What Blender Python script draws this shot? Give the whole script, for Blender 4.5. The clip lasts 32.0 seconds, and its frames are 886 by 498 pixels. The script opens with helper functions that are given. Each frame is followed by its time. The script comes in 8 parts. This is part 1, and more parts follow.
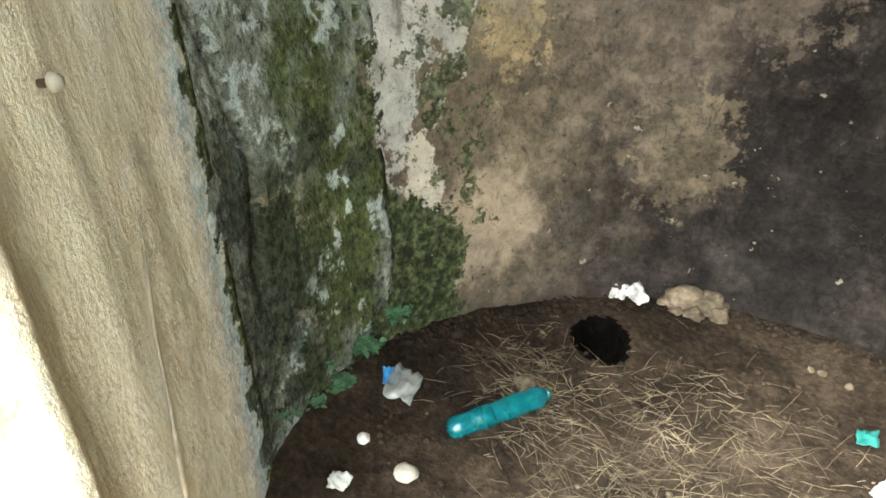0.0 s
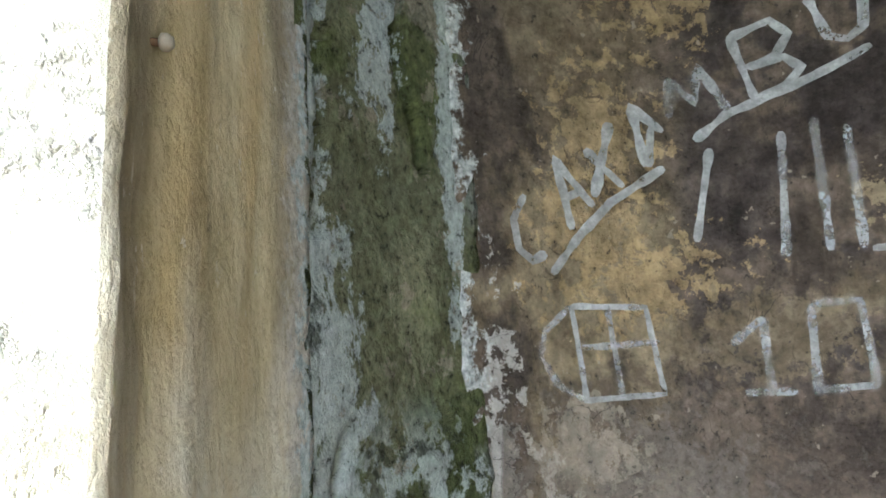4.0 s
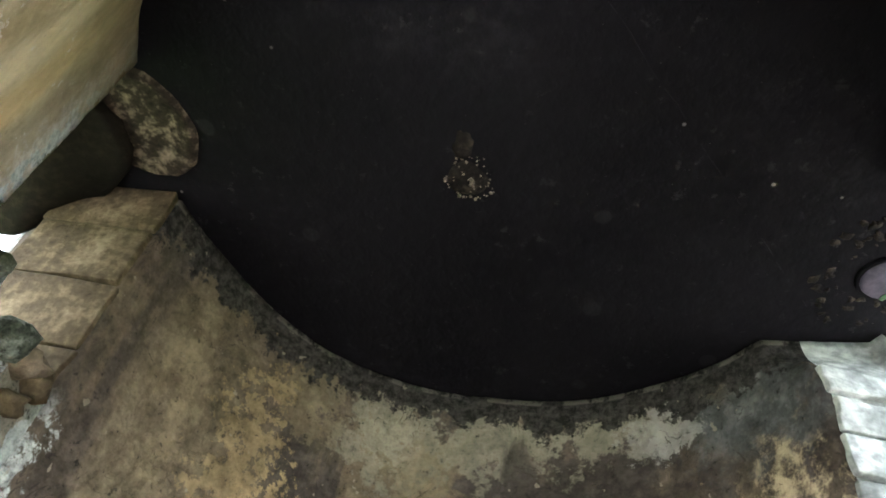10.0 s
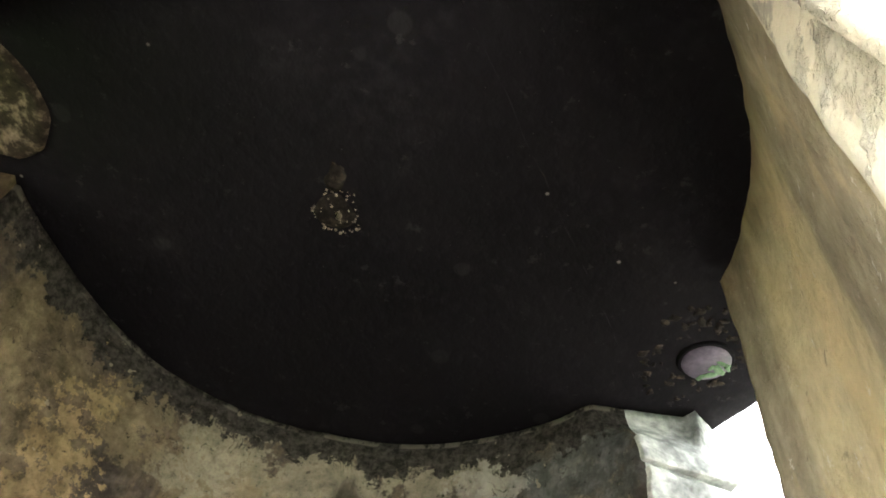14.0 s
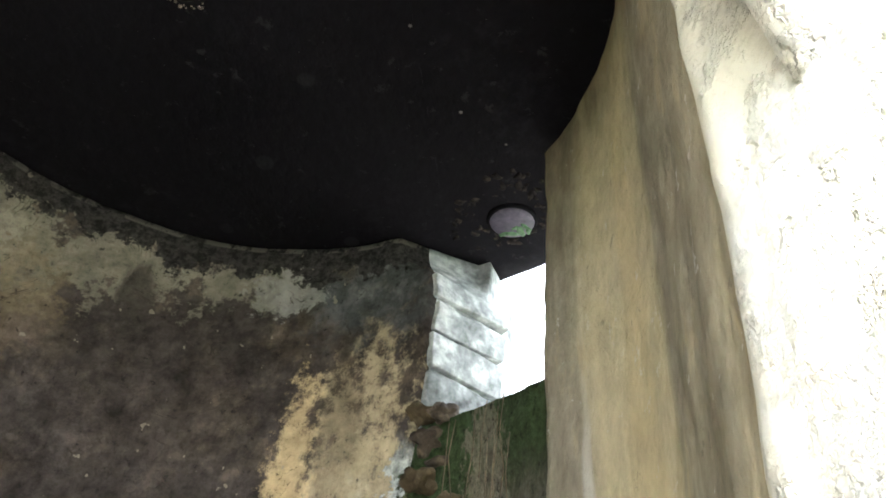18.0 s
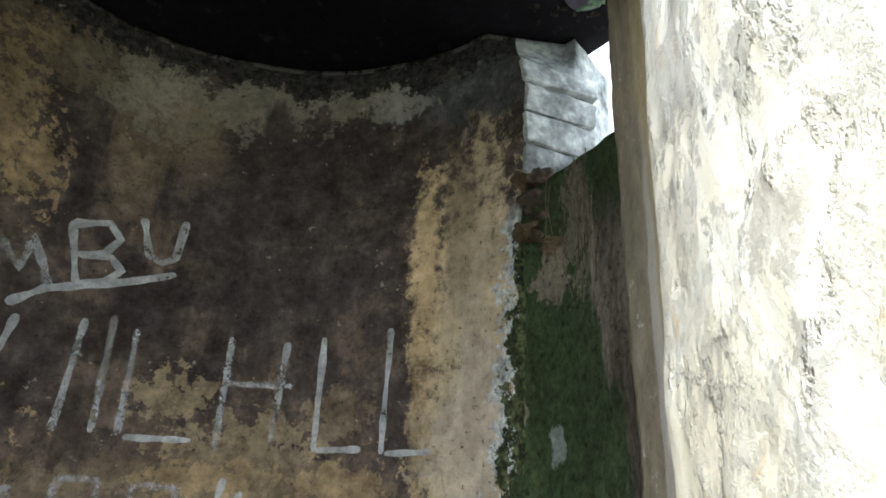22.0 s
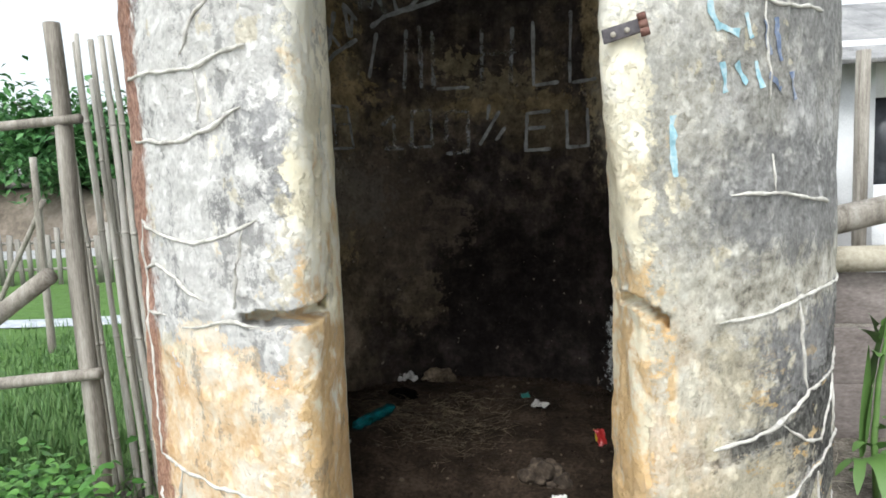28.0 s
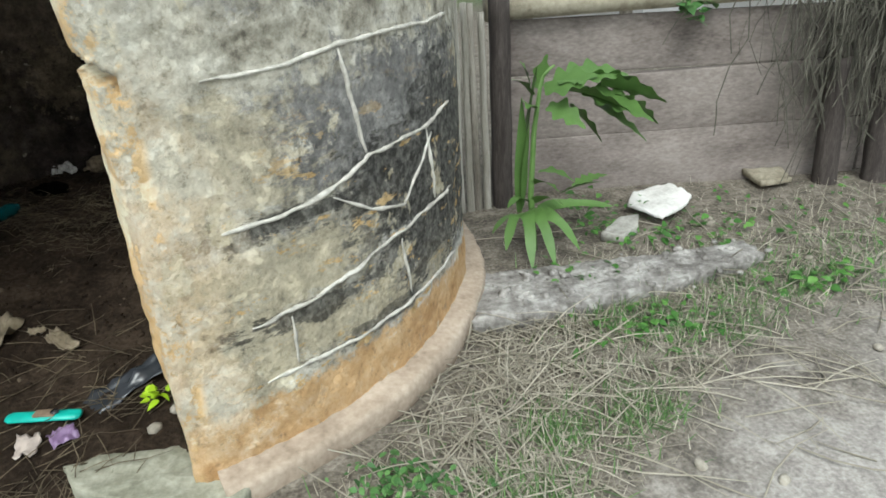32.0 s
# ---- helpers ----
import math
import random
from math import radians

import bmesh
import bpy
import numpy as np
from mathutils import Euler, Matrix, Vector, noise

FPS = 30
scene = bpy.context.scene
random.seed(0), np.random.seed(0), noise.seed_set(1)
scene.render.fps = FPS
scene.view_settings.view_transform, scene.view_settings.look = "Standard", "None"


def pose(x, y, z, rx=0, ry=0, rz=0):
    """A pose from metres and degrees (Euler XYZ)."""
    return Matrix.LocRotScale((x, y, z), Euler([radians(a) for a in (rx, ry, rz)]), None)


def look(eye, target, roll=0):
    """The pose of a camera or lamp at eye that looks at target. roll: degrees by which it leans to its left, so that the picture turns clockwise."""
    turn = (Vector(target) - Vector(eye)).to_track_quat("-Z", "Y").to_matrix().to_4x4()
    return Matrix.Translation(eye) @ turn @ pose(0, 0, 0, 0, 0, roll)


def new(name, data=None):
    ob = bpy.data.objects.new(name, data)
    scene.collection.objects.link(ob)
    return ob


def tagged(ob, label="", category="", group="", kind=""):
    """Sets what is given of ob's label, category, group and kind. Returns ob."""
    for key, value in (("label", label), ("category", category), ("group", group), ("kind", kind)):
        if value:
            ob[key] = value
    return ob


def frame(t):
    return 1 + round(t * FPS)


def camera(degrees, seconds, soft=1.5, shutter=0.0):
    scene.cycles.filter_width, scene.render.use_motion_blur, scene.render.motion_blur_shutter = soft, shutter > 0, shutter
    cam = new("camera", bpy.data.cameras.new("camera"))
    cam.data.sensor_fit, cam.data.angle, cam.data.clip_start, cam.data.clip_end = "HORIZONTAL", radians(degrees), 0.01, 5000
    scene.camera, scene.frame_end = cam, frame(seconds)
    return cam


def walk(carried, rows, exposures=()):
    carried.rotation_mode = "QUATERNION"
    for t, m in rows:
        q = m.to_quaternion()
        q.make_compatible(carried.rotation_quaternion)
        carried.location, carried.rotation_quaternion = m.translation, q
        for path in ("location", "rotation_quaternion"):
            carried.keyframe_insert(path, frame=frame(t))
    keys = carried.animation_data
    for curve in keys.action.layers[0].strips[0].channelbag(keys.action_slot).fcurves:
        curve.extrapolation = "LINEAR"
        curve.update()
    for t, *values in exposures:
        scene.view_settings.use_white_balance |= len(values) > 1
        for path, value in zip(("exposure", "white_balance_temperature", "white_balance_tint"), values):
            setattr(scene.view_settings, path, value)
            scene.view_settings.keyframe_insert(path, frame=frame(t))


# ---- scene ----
cam = camera(65.2, 32.0, soft=1.7)
# seconds, eye, target, roll
PATH = [
    (0, (0.112, -0.753, 1.166), (-0.995, 0.599, 0.192), -2.38),
    (0.5, (0.083, -0.769, 1.202), (-1.149, 0.556, 0.349), -1.63),
    (1, (0.082, -0.768, 1.226), (-1.182, 0.581, 0.461), -1.32),
    (1.5, (0.075, -0.765, 1.282), (-1.227, 0.668, 0.780), -1.60),
    (2, (0.074, -0.772, 1.326), (-1.274, 0.662, 0.972), -1.16),
    (2.5, (0.075, -0.783, 1.349), (-1.362, 0.585, 1.096), -2.18),
    (4.5, (0.154, -0.783, 1.339), (-1.237, 0.548, 1.881), -1.88),
    (5, (0.178, -0.783, 1.382), (-1.199, 0.507, 2.048), -0.72),
    (5.5, (0.199, -0.789, 1.432), (-1.131, 0.453, 2.261), 0.29),
    (6, (0.188, -0.794, 1.470), (-1.088, 0.443, 2.388), 0.09),
    (6.5, (0.188, -0.798, 1.498), (-1.016, 0.435, 2.513), 1.18),
    (7, (0.192, -0.810, 1.514), (-0.914, 0.449, 2.605), 2.93),
    (7.5, (0.185, -0.807, 1.522), (-0.816, 0.495, 2.664), 5.12),
    (8, (0.176, -0.804, 1.526), (-0.678, 0.558, 2.716), 6.68),
    (8.5, (0.172, -0.802, 1.536), (-0.535, 0.576, 2.801), 8.06),
    (9, (0.175, -0.801, 1.550), (-0.452, 0.582, 2.852), 9.71),
    (9.5, (0.157, -0.812, 1.559), (-0.347, 0.539, 2.946), 11.57),
    (10, (0.151, -0.811, 1.551), (-0.249, 0.529, 2.980), 12.23),
    (10.5, (0.145, -0.812, 1.553), (-0.184, 0.509, 3.019), 13.27),
    (11, (0.154, -0.809, 1.559), (-0.102, 0.487, 3.061), 13.70),
    (11.5, (0.155, -0.809, 1.563), (-0.025, 0.490, 3.073), 14.15),
    (12, (0.156, -0.811, 1.562), (-0.008, 0.463, 3.096), 14.24),
    (12.5, (0.152, -0.837, 1.577), (-0.068, 0.340, 3.179), 12.81),
    (13, (0.151, -0.866, 1.590), (-0.120, 0.284, 3.203), 13.02),
    (13.5, (0.146, -0.850, 1.575), (-0.073, 0.335, 3.171), 12.05),
    (14, (0.162, -0.823, 1.562), (0.135, 0.457, 3.099), 8.96),
    (14.5, (0.186, -0.818, 1.567), (0.313, 0.522, 3.046), 7.33),
    (15, (0.199, -0.812, 1.567), (0.458, 0.541, 3.017), 7.48),
    (15.5, (0.210, -0.803, 1.568), (0.606, 0.490, 3.041), 7.90),
    (17.5, (0.172, -0.829, 1.544), (0.681, 0.619, 2.827), 6.30),
    (18, (0.145, -0.834, 1.557), (0.720, 0.642, 2.778), 6.16),
    (18.5, (0.170, -0.838, 1.542), (0.740, 0.612, 2.797), 6.42),
    (19, (0.168, -0.836, 1.532), (0.708, 0.651, 2.756), 6.40),
    (19.5, (0.157, -0.843, 1.529), (0.682, 0.712, 2.672), 5.38),
    (20, (0.121, -0.853, 1.528), (0.778, 0.742, 2.540), 3.92),
    (20.5, (0.119, -0.917, 1.477), (0.708, 0.744, 2.421), 4.03),
    (21, (0.117, -0.991, 1.456), (0.637, 0.751, 2.288), 2.92),
    (21.5, (0.161, -1.018, 1.417), (0.516, 0.788, 2.200), 1.88),
    (22, (0.189, -1.032, 1.396), (0.489, 0.809, 2.120), 1.92),
    (22.5, (0.161, -1.115, 1.369), (0.415, 0.739, 2.073), 0.86),
    (23, (0.128, -1.205, 1.335), (0.322, 0.662, 2.028), -0.34),
    (23.5, (0.119, -1.282, 1.316), (0.229, 0.618, 1.931), -0.37),
    (24, (0.132, -1.369, 1.288), (0.067, 0.545, 1.867), 0.07),
    (24.5, (0.186, -1.522, 1.277), (-0.043, 0.402, 1.773), 0.40),
    (26.5, (0.229, -2.097, 1.255), (-0.187, -0.144, 1.377), -0.90),
    (27, (0.263, -2.209, 1.239), (-0.148, -0.252, 1.299), -1.70),
    (27.5, (0.254, -2.313, 1.203), (-0.076, -0.342, 1.121), -2.53),
    (28, (0.248, -2.396, 1.168), (-0.069, -0.433, 0.954), -2.24),
    (28.5, (0.264, -2.441, 1.127), (-0.017, -0.503, 0.721), -1.75),
    (29, (0.271, -2.460, 1.088), (0.004, -0.572, 0.485), -1.67),
    (29.5, (0.269, -2.466, 1.055), (0.015, -0.647, 0.262), -0.30),
    (30, (0.284, -2.455, 1.048), (0.081, -0.641, 0.229), -0.93),
    (30.5, (0.386, -2.416, 1.047), (0.436, -0.581, 0.253), -2.20),
    (31, (0.566, -2.339, 1.049), (0.765, -0.529, 0.221), -1.85),
    (31.5, (0.728, -2.244, 1.049), (0.968, -0.428, 0.246), -2.61),
    (32, (0.919, -2.080, 1.051), (0.996, -0.272, 0.200), -3.40),
]
EXPOSURES = [
    (0.0, 4.5, 6500, 0), (1.0, 4.55, 6150, 4), (2.0, 4.65, 5900, 7), (2.5, 4.6, 5850, 7), (4.5, 4.1, 5750, 8), (6.5, 4.1, 5700, 9), (8.0, 4.5, 5800, 8), (9.0, 4.7, 5900, 8), (11.0, 4.85, 6500, 9), (13.0, 4.8, 7000, 9), (15.5, 4.7, 6600, 9),
    (18.0, 4.4, 6200, 9), (20.0, 4.15, 6100, 9), (22.0, 3.35, 5950, 9), (24.0, 2.95, 6000, 11), (24.5, 2.75, 6000, 11), (26.5, 1.45, 6300, 8), (27.0, 1.35, 6300, 8),
    (28.0, 1.05, 6250, 7), (30.0, 0.82, 6400, 5), (32.0, 0.68, 6250, 1),
]
walk(cam, [(t, look(eye, target, roll)) for t, eye, target, roll in PATH], EXPOSURES)

# ---------------------------------------------------------------- sky and sun
world = bpy.data.worlds.new("overcast_sky")
scene.world = world
world.use_nodes = True
wn = world.node_tree
sky = wn.nodes.new("ShaderNodeTexSky")
sky.sky_type = "NISHITA"
sky.sun_disc = False
sky.sun_elevation = radians(54)
sky.sun_rotation = radians(186)
sky.air_density = 1.0
sky.dust_density = 3.0
sky.ozone_density = 1.0
haze = wn.nodes.new("ShaderNodeHueSaturation")
haze.inputs["Saturation"].default_value = 0.25
wn.nodes["Background"].inputs[1].default_value = 0.15
wn.links.new(sky.outputs[0], haze.inputs["Color"])
wn.links.new(haze.outputs[0], wn.nodes["Background"].inputs[0])
sun = new("sun", bpy.data.lights.new("sun", "SUN"))
sun.data.energy = 0.9
sun.data.angle = radians(25)
sun.data.color = (1.0, 0.98, 0.95)
sun.matrix_world = look((-0.35, -3.3, 4.6), (0, 0, 0))

# ---------------------------------------------------------------- materials
def mat(name, rough=0.9, metal=0.0, spec=0.3):
    m = bpy.data.materials.new(name)
    m.use_nodes = True
    b = m.node_tree.nodes["Principled BSDF"]
    b.inputs["Roughness"].default_value = rough
    b.inputs["Metallic"].default_value = metal
    b.inputs["Specular IOR Level"].default_value = spec
    return m


class Net:
    """Short hand for the nodes of one material."""

    def __init__(self, m):
        self.t = m.node_tree
        self.b = self.t.nodes["Principled BSDF"]
        self.tc = self.t.nodes.new("ShaderNodeTexCoord")

    def put(self, sock, v):
        if isinstance(v, bpy.types.NodeSocket):
            self.t.links.new(v, sock)
        elif isinstance(v, (tuple, list)):
            sock.default_value = (*v, 1.0) if len(v) == 3 and sock.type == "RGBA" else v
        else:
            sock.default_value = v

    def math(self, op, a, b=0.0, c=0.0, clamp=False):
        n = self.t.nodes.new("ShaderNodeMath")
        n.operation, n.use_clamp = op, clamp
        for i, v in enumerate((a, b, c)):
            self.put(n.inputs[i], v)
        return n.outputs[0]

    def mapping(self, vec, scale=(1, 1, 1), loc=(0, 0, 0)):
        n = self.t.nodes.new("ShaderNodeMapping")
        self.put(n.inputs["Vector"], vec)
        n.inputs["Scale"].default_value = scale
        n.inputs["Location"].default_value = loc
        return n.outputs[0]

    def noise(self, scale, detail=4.0, rough=0.6, vec=None, stretch=None, loc=(0, 0, 0), distort=0.0):
        n = self.t.nodes.new("ShaderNodeTexNoise")
        v = vec if vec is not None else self.tc.outputs["Object"]
        if stretch or loc != (0, 0, 0):
            v = self.mapping(v, stretch or (1, 1, 1), loc)
        self.put(n.inputs["Vector"], v)
        n.inputs["Scale"].default_value = scale
        n.inputs["Detail"].default_value = detail
        n.inputs["Roughness"].default_value = rough
        n.inputs["Distortion"].default_value = distort
        return n.outputs[0]

    def cells(self, scale, vec=None, feature="F1", out=0, stretch=None):
        n = self.t.nodes.new("ShaderNodeTexVoronoi")
        n.feature = feature
        v = vec if vec is not None else self.tc.outputs["Object"]
        if stretch:
            v = self.mapping(v, stretch)
        self.put(n.inputs["Vector"], v)
        n.inputs["Scale"].default_value = scale
        return n.outputs[out]

    def step(self, v, lo, hi, a=0.0, b=1.0):
        n = self.t.nodes.new("ShaderNodeMapRange")
        n.interpolation_type = "SMOOTHSTEP"
        self.put(n.inputs["Value"], v)
        for i, x in enumerate((lo, hi, a, b)):
            n.inputs[i + 1].default_value = x
        return n.outputs[0]

    def mix(self, f, a, b, kind="MIX"):
        n = self.t.nodes.new("ShaderNodeMix")
        n.data_type, n.blend_type = "RGBA", kind
        self.put(n.inputs["Factor"], f)
        self.put(n.inputs["A"], a)
        self.put(n.inputs["B"], b)
        return next(o for o in n.outputs if o.type == "RGBA")

    def ramp(self, f, stops):
        n = self.t.nodes.new("ShaderNodeValToRGB")
        self.put(n.inputs[0], f)
        e = n.color_ramp.elements
        while len(e) < len(stops):
            e.new(0.5)
        for k, (p, c) in zip(e, stops):
            k.position, k.color = p, (*c, 1.0)
        return n.outputs[0]

    def bump(self, height, strength=0.5, dist=0.01, normal=None):
        n = self.t.nodes.new("ShaderNodeBump")
        self.put(n.inputs["Height"], height)
        n.inputs["Strength"].default_value = strength
        n.inputs["Distance"].default_value = dist
        if normal is not None:
            self.put(n.inputs["Normal"], normal)
        return n.outputs[0]

    def uv(self):
        n = self.t.nodes.new("ShaderNodeSeparateXYZ")
        self.put(n.inputs[0], self.tc.outputs["UV"])
        return n.outputs[0], n.outputs[1]

    def blot(self, u, v, cu, cv, ru, rv, fuzz, soft=0.35, amount=0.7):
        """A stain with a ragged edge: 1 inside the oval round (cu, cv), 0 outside."""
        a = self.math("DIVIDE", self.math("SUBTRACT", u, cu), ru)
        b = self.math("DIVIDE", self.math("SUBTRACT", v, cv), rv)
        d = self.math("SQRT", self.math("ADD", self.math("MULTIPLY", a, a), self.math("MULTIPLY", b, b)))
        d = self.math("ADD", d, self.math("MULTIPLY", self.math("SUBTRACT", fuzz, 0.5), 2.0 * amount))
        return self.step(d, 1.0 - soft, 1.0 + soft, 1.0, 0.0)

    def done(self, color, normal=None, rough=None):
        self.put(self.b.inputs["Base Color"], color)
        if normal is not None:
            self.put(self.b.inputs["Normal"], normal)
        if rough is not None:
            self.put(self.b.inputs["Roughness"], rough)


def plain(name, stops, scale=8.0, rough=0.85, bump=0.3, dist=0.004, stretch=None, fine=60.0, metal=0.0, spec=0.3):
    """A surface with colour that varies at two scales and a fine relief."""
    m = mat(name, rough, metal, spec)
    n = Net(m)
    big = n.noise(scale, 5, 0.65, stretch=stretch)
    small = n.noise(fine, 4, 0.6, stretch=stretch)
    f = n.math("ADD", n.math("MULTIPLY", big, 0.65), n.math("MULTIPLY", small, 0.35))
    n.done(n.ramp(f, [(0.36 + 0.28 * i / max(1, len(stops) - 1), c) for i, c in enumerate(stops)]), n.bump(f, bump, dist))
    return m

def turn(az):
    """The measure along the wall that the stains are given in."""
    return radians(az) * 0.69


def shade(n, f, c, lo=0.55, hi=1.5):
    """A colour that the grain f darkens and lightens."""
    return n.ramp(f, [(0.36, tuple(lo * x for x in c)), (0.5, c), (0.64, tuple(min(0.85, hi * x) for x in c))])


def inner_plaster():
    """Sooty plaster: charcoal, brown and ochre where the skins have flaked off one after another."""
    m = mat("sooty_plaster", 0.95, spec=0.1)
    n = Net(m)
    u, v = n.uv()
    big = n.noise(2.6, 6, 0.6)
    mid = n.noise(6.5, 8, 0.66)
    knots = n.noise(15.0, 8, 0.70, loc=(4, 1, 2))
    fine = n.noise(55.0, 6, 0.7)
    flake = n.noise(23.0, 8, 0.74, loc=(9, 2, 5))
    drip = n.noise(9.0, 6, 0.62, stretch=(1, 1, 0.16), loc=(2, 2, 0))
    both = n.math("ADD", n.math("MULTIPLY", knots, 0.72), n.math("MULTIPLY", fine, 0.28))
    soot_c = shade(n, both, (0.056, 0.046, 0.042), 0.45, 1.8)
    umber = shade(n, both, (0.105, 0.083, 0.065), 0.5, 1.7)
    brown = shade(n, both, (0.142, 0.113, 0.076), 0.45, 1.7)
    tan = shade(n, both, (0.225, 0.181, 0.117), 0.5, 1.6)
    ochre = shade(n, both, (0.30, 0.222, 0.120), 0.5, 1.6)
    pale = shade(n, both, (0.30, 0.273, 0.215), 0.45, 1.6)
    slate = shade(n, both, (0.085, 0.088, 0.090), 0.45, 1.9)
    grey = shade(n, both, (0.40, 0.385, 0.365), 0.7, 1.35)
    black = shade(n, both, (0.026, 0.0205, 0.0190), 0.5, 2.2)
    c = n.mix(n.step(mid, 0.46, 0.56), soot_c, umber)
    c = n.mix(n.math("MULTIPLY", n.step(drip, 0.52, 0.62), 0.5), c, black)

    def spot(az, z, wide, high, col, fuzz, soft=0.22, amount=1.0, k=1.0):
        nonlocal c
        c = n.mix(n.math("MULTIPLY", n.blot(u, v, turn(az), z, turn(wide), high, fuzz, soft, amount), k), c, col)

    # the broad tones: brown beside the first loophole, soot in the middle, tan beside the second
    spot(-68, 1.95, 19, 0.80, brown, mid, 0.4, 1.6, 0.95)
    spot(-77, 1.85, 7, 0.80, soot_c, drip, 0.45, 2.0, 0.75)
    spot(-70, 2.22, 6, 0.26, tan, drip, 0.4, 1.8, 0.5)
    spot(-66, 1.52, 13, 0.22, tan, mid, 0.35, 1.8, 0.7)
    spot(-38, 2.33, 7, 0.17, soot_c, mid, 0.3, 1.4, 0.85)
    spot(-37, 1.70, 8, 0.20, soot_c, mid, 0.3, 1.4, 0.8)
    spot(8, 2.08, 27, 0.36, soot_c, mid, 0.4, 1.8, 0.75)
    spot(12, 2.20, 14, 0.20, black, mid, 0.35, 2.2, 0.25)
    spot(-20, 1.78, 14, 0.15, black, mid, 0.35, 1.8, 0.6)
    # the paler coat under the rim, streaked down from its edge
    spot(-27, 2.32, 9, 0.20, brown, drip, 0.35, 1.8, 0.9)
    spot(-25, 2.44, 10, 0.11, pale, knots, 0.35, 3.2, 0.8)
    spot(-17, 2.36, 6, 0.10, tan, knots, 0.25, 2.2, 0.6)
    spot(-3, 2.47, 13, 0.085, pale, knots, 0.35, 3.4, 0.7)
    spot(16, 2.49, 14, 0.065, pale, knots, 0.35, 2.8, 0.65)
    spot(-42, 2.45, 7, 0.08, tan, knots, 0.2, 2.2, 0.6)
    spot(26, 2.46, 6, 0.05, grey, flake, 0.15, 2.8, 0.35)
    spot(1, 2.37, 3.5, 0.10, soot_c, drip, 0.3, 1.8, 0.8)
    # flakes that show the ochre coat
    spot(-51, 2.22, 5.5, 0.16, ochre, flake, 0.08, 4.6, 0.55)
    spot(-45, 2.13, 4, 0.09, ochre, flake, 0.08, 4.6, 0.6)
    spot(-59, 1.82, 7, 0.12, ochre, flake, 0.06, 4.2, 0.6)
    spot(-60, 1.62, 8, 0.10, ochre, flake, 0.06, 4.0, 0.6)
    spot(-54, 1.50, 12, 0.075, ochre, flake, 0.06, 4.0, 0.7)
    spot(-13, 1.64, 6, 0.055, tan, flake, 0.08, 3.2, 0.9)
    spot(2, 1.545, 15, 0.055, tan, flake, 0.08, 3.4, 0.85)
    spot(-6, 1.47, 22, 0.065, brown, mid, 0.2, 1.8, 0.9)
    spot(-4, 1.46, 14, 0.04, ochre, flake, 0.06, 2.8, 0.55)
    spot(19, 1.62, 6, 0.06, brown, flake, 0.08, 2.2, 0.9)
    spot(18, 1.37, 14, 0.11, brown, mid, 0.25, 1.8, 0.9)
    spot(20, 1.46, 9, 0.05, ochre, flake, 0.06, 2.8, 0.5)
    spot(-36, 1.40, 14, 0.07, brown, flake, 0.1, 2.4, 0.8)
    # the tan band beside the second loophole, with a brighter orange streak
    spot(48, 1.71, 11.5, 0.57, shade(n, both, (0.42, 0.345, 0.225), 0.6, 1.35), flake, 0.3, 1.6, 0.95)
    spot(47, 1.48, 8, 0.40, shade(n, both, (0.35, 0.312, 0.255), 0.65, 1.4), mid, 0.3, 1.6, 0.7)
    spot(43, 2.16, 4, 0.22, brown, drip, 0.3, 1.6, 0.5)
    spot(36, 1.98, 3.6, 0.22, shade(n, both, (0.54, 0.41, 0.235), 0.65, 1.35), flake, 0.35, 1.8, 0.85)
    spot(36, 1.66, 2.6, 0.22, ochre, flake, 0.3, 2.2, 0.5)
    spot(40, 2.34, 6, 0.08, soot_c, drip, 0.3, 1.6, 0.7)
    spot(45, 2.45, 13, 0.13, slate, mid, 0.4, 1.6, 0.92)
    spot(30, 2.47, 5, 0.05, grey, flake, 0.1, 2.8, 0.35)
    # the foot of the wall: soot, blackened further to paint in the fading door light
    wander = n.math("MULTIPLY", n.math("SUBTRACT", mid, 0.5), 0.9)
    sooted_shade = n.math("MULTIPLY", n.step(n.math("ADD", v, wander), 1.34, 1.0), n.step(n.math("ADD", u, wander), turn(-70), turn(-36)))
    c = n.mix(n.math("MULTIPLY", sooted_shade, 0.92), c, n.mix(n.step(big, 0.52, 0.60), black, soot_c))
    # broad near-black spot: shade low on the back wall, put into the colour
    spot(2, 0.55, 44, 0.42, shade(n, both, (0.011, 0.009, 0.0085), 0.5, 2.2), mid, 0.7, 1.6, 0.9)
    spot(-62, 0.72, 20, 0.42, brown, mid, 0.8, 1.6, 0.65)
    spot(-66, 0.50, 12, 0.12, shade(n, both, (0.30, 0.235, 0.175), 0.7, 1.3), mid, 0.3, 1.4, 0.9)
    spot(-60, 0.88, 6, 0.07, ochre, flake, 0.10, 3.4, 0.5)
    spot(-36, 0.90, 14, 0.30, umber, mid, 0.6, 2.0, 0.75)
    spot(-30, 0.62, 8, 0.12, brown, flake, 0.15, 2.6, 0.45)
    spot(-18, 0.95, 8, 0.12, umber, flake, 0.15, 2.6, 0.6)
    spot(-79.5, 0.95, 5.5, 0.36, grey, flake, 0.08, 2.6, 0.85)
    spot(-77, 1.02, 2.0, 0.22, umber, drip, 0.2, 2.4, 0.7)
    spot(-75, 0.56, 3.5, 0.16, shade(n, both, (0.42, 0.375, 0.315), 0.75, 1.25), flake, 0.08, 1.2)
    spot(-70, 0.98, 5, 0.16, grey, flake, 0.05, 2.4, 0.7)
    spot(-58, 1.08, 18, 0.15, shade(n, both, (0.24, 0.212, 0.185), 0.6, 1.5), knots, 0.35, 3.2, 0.4)
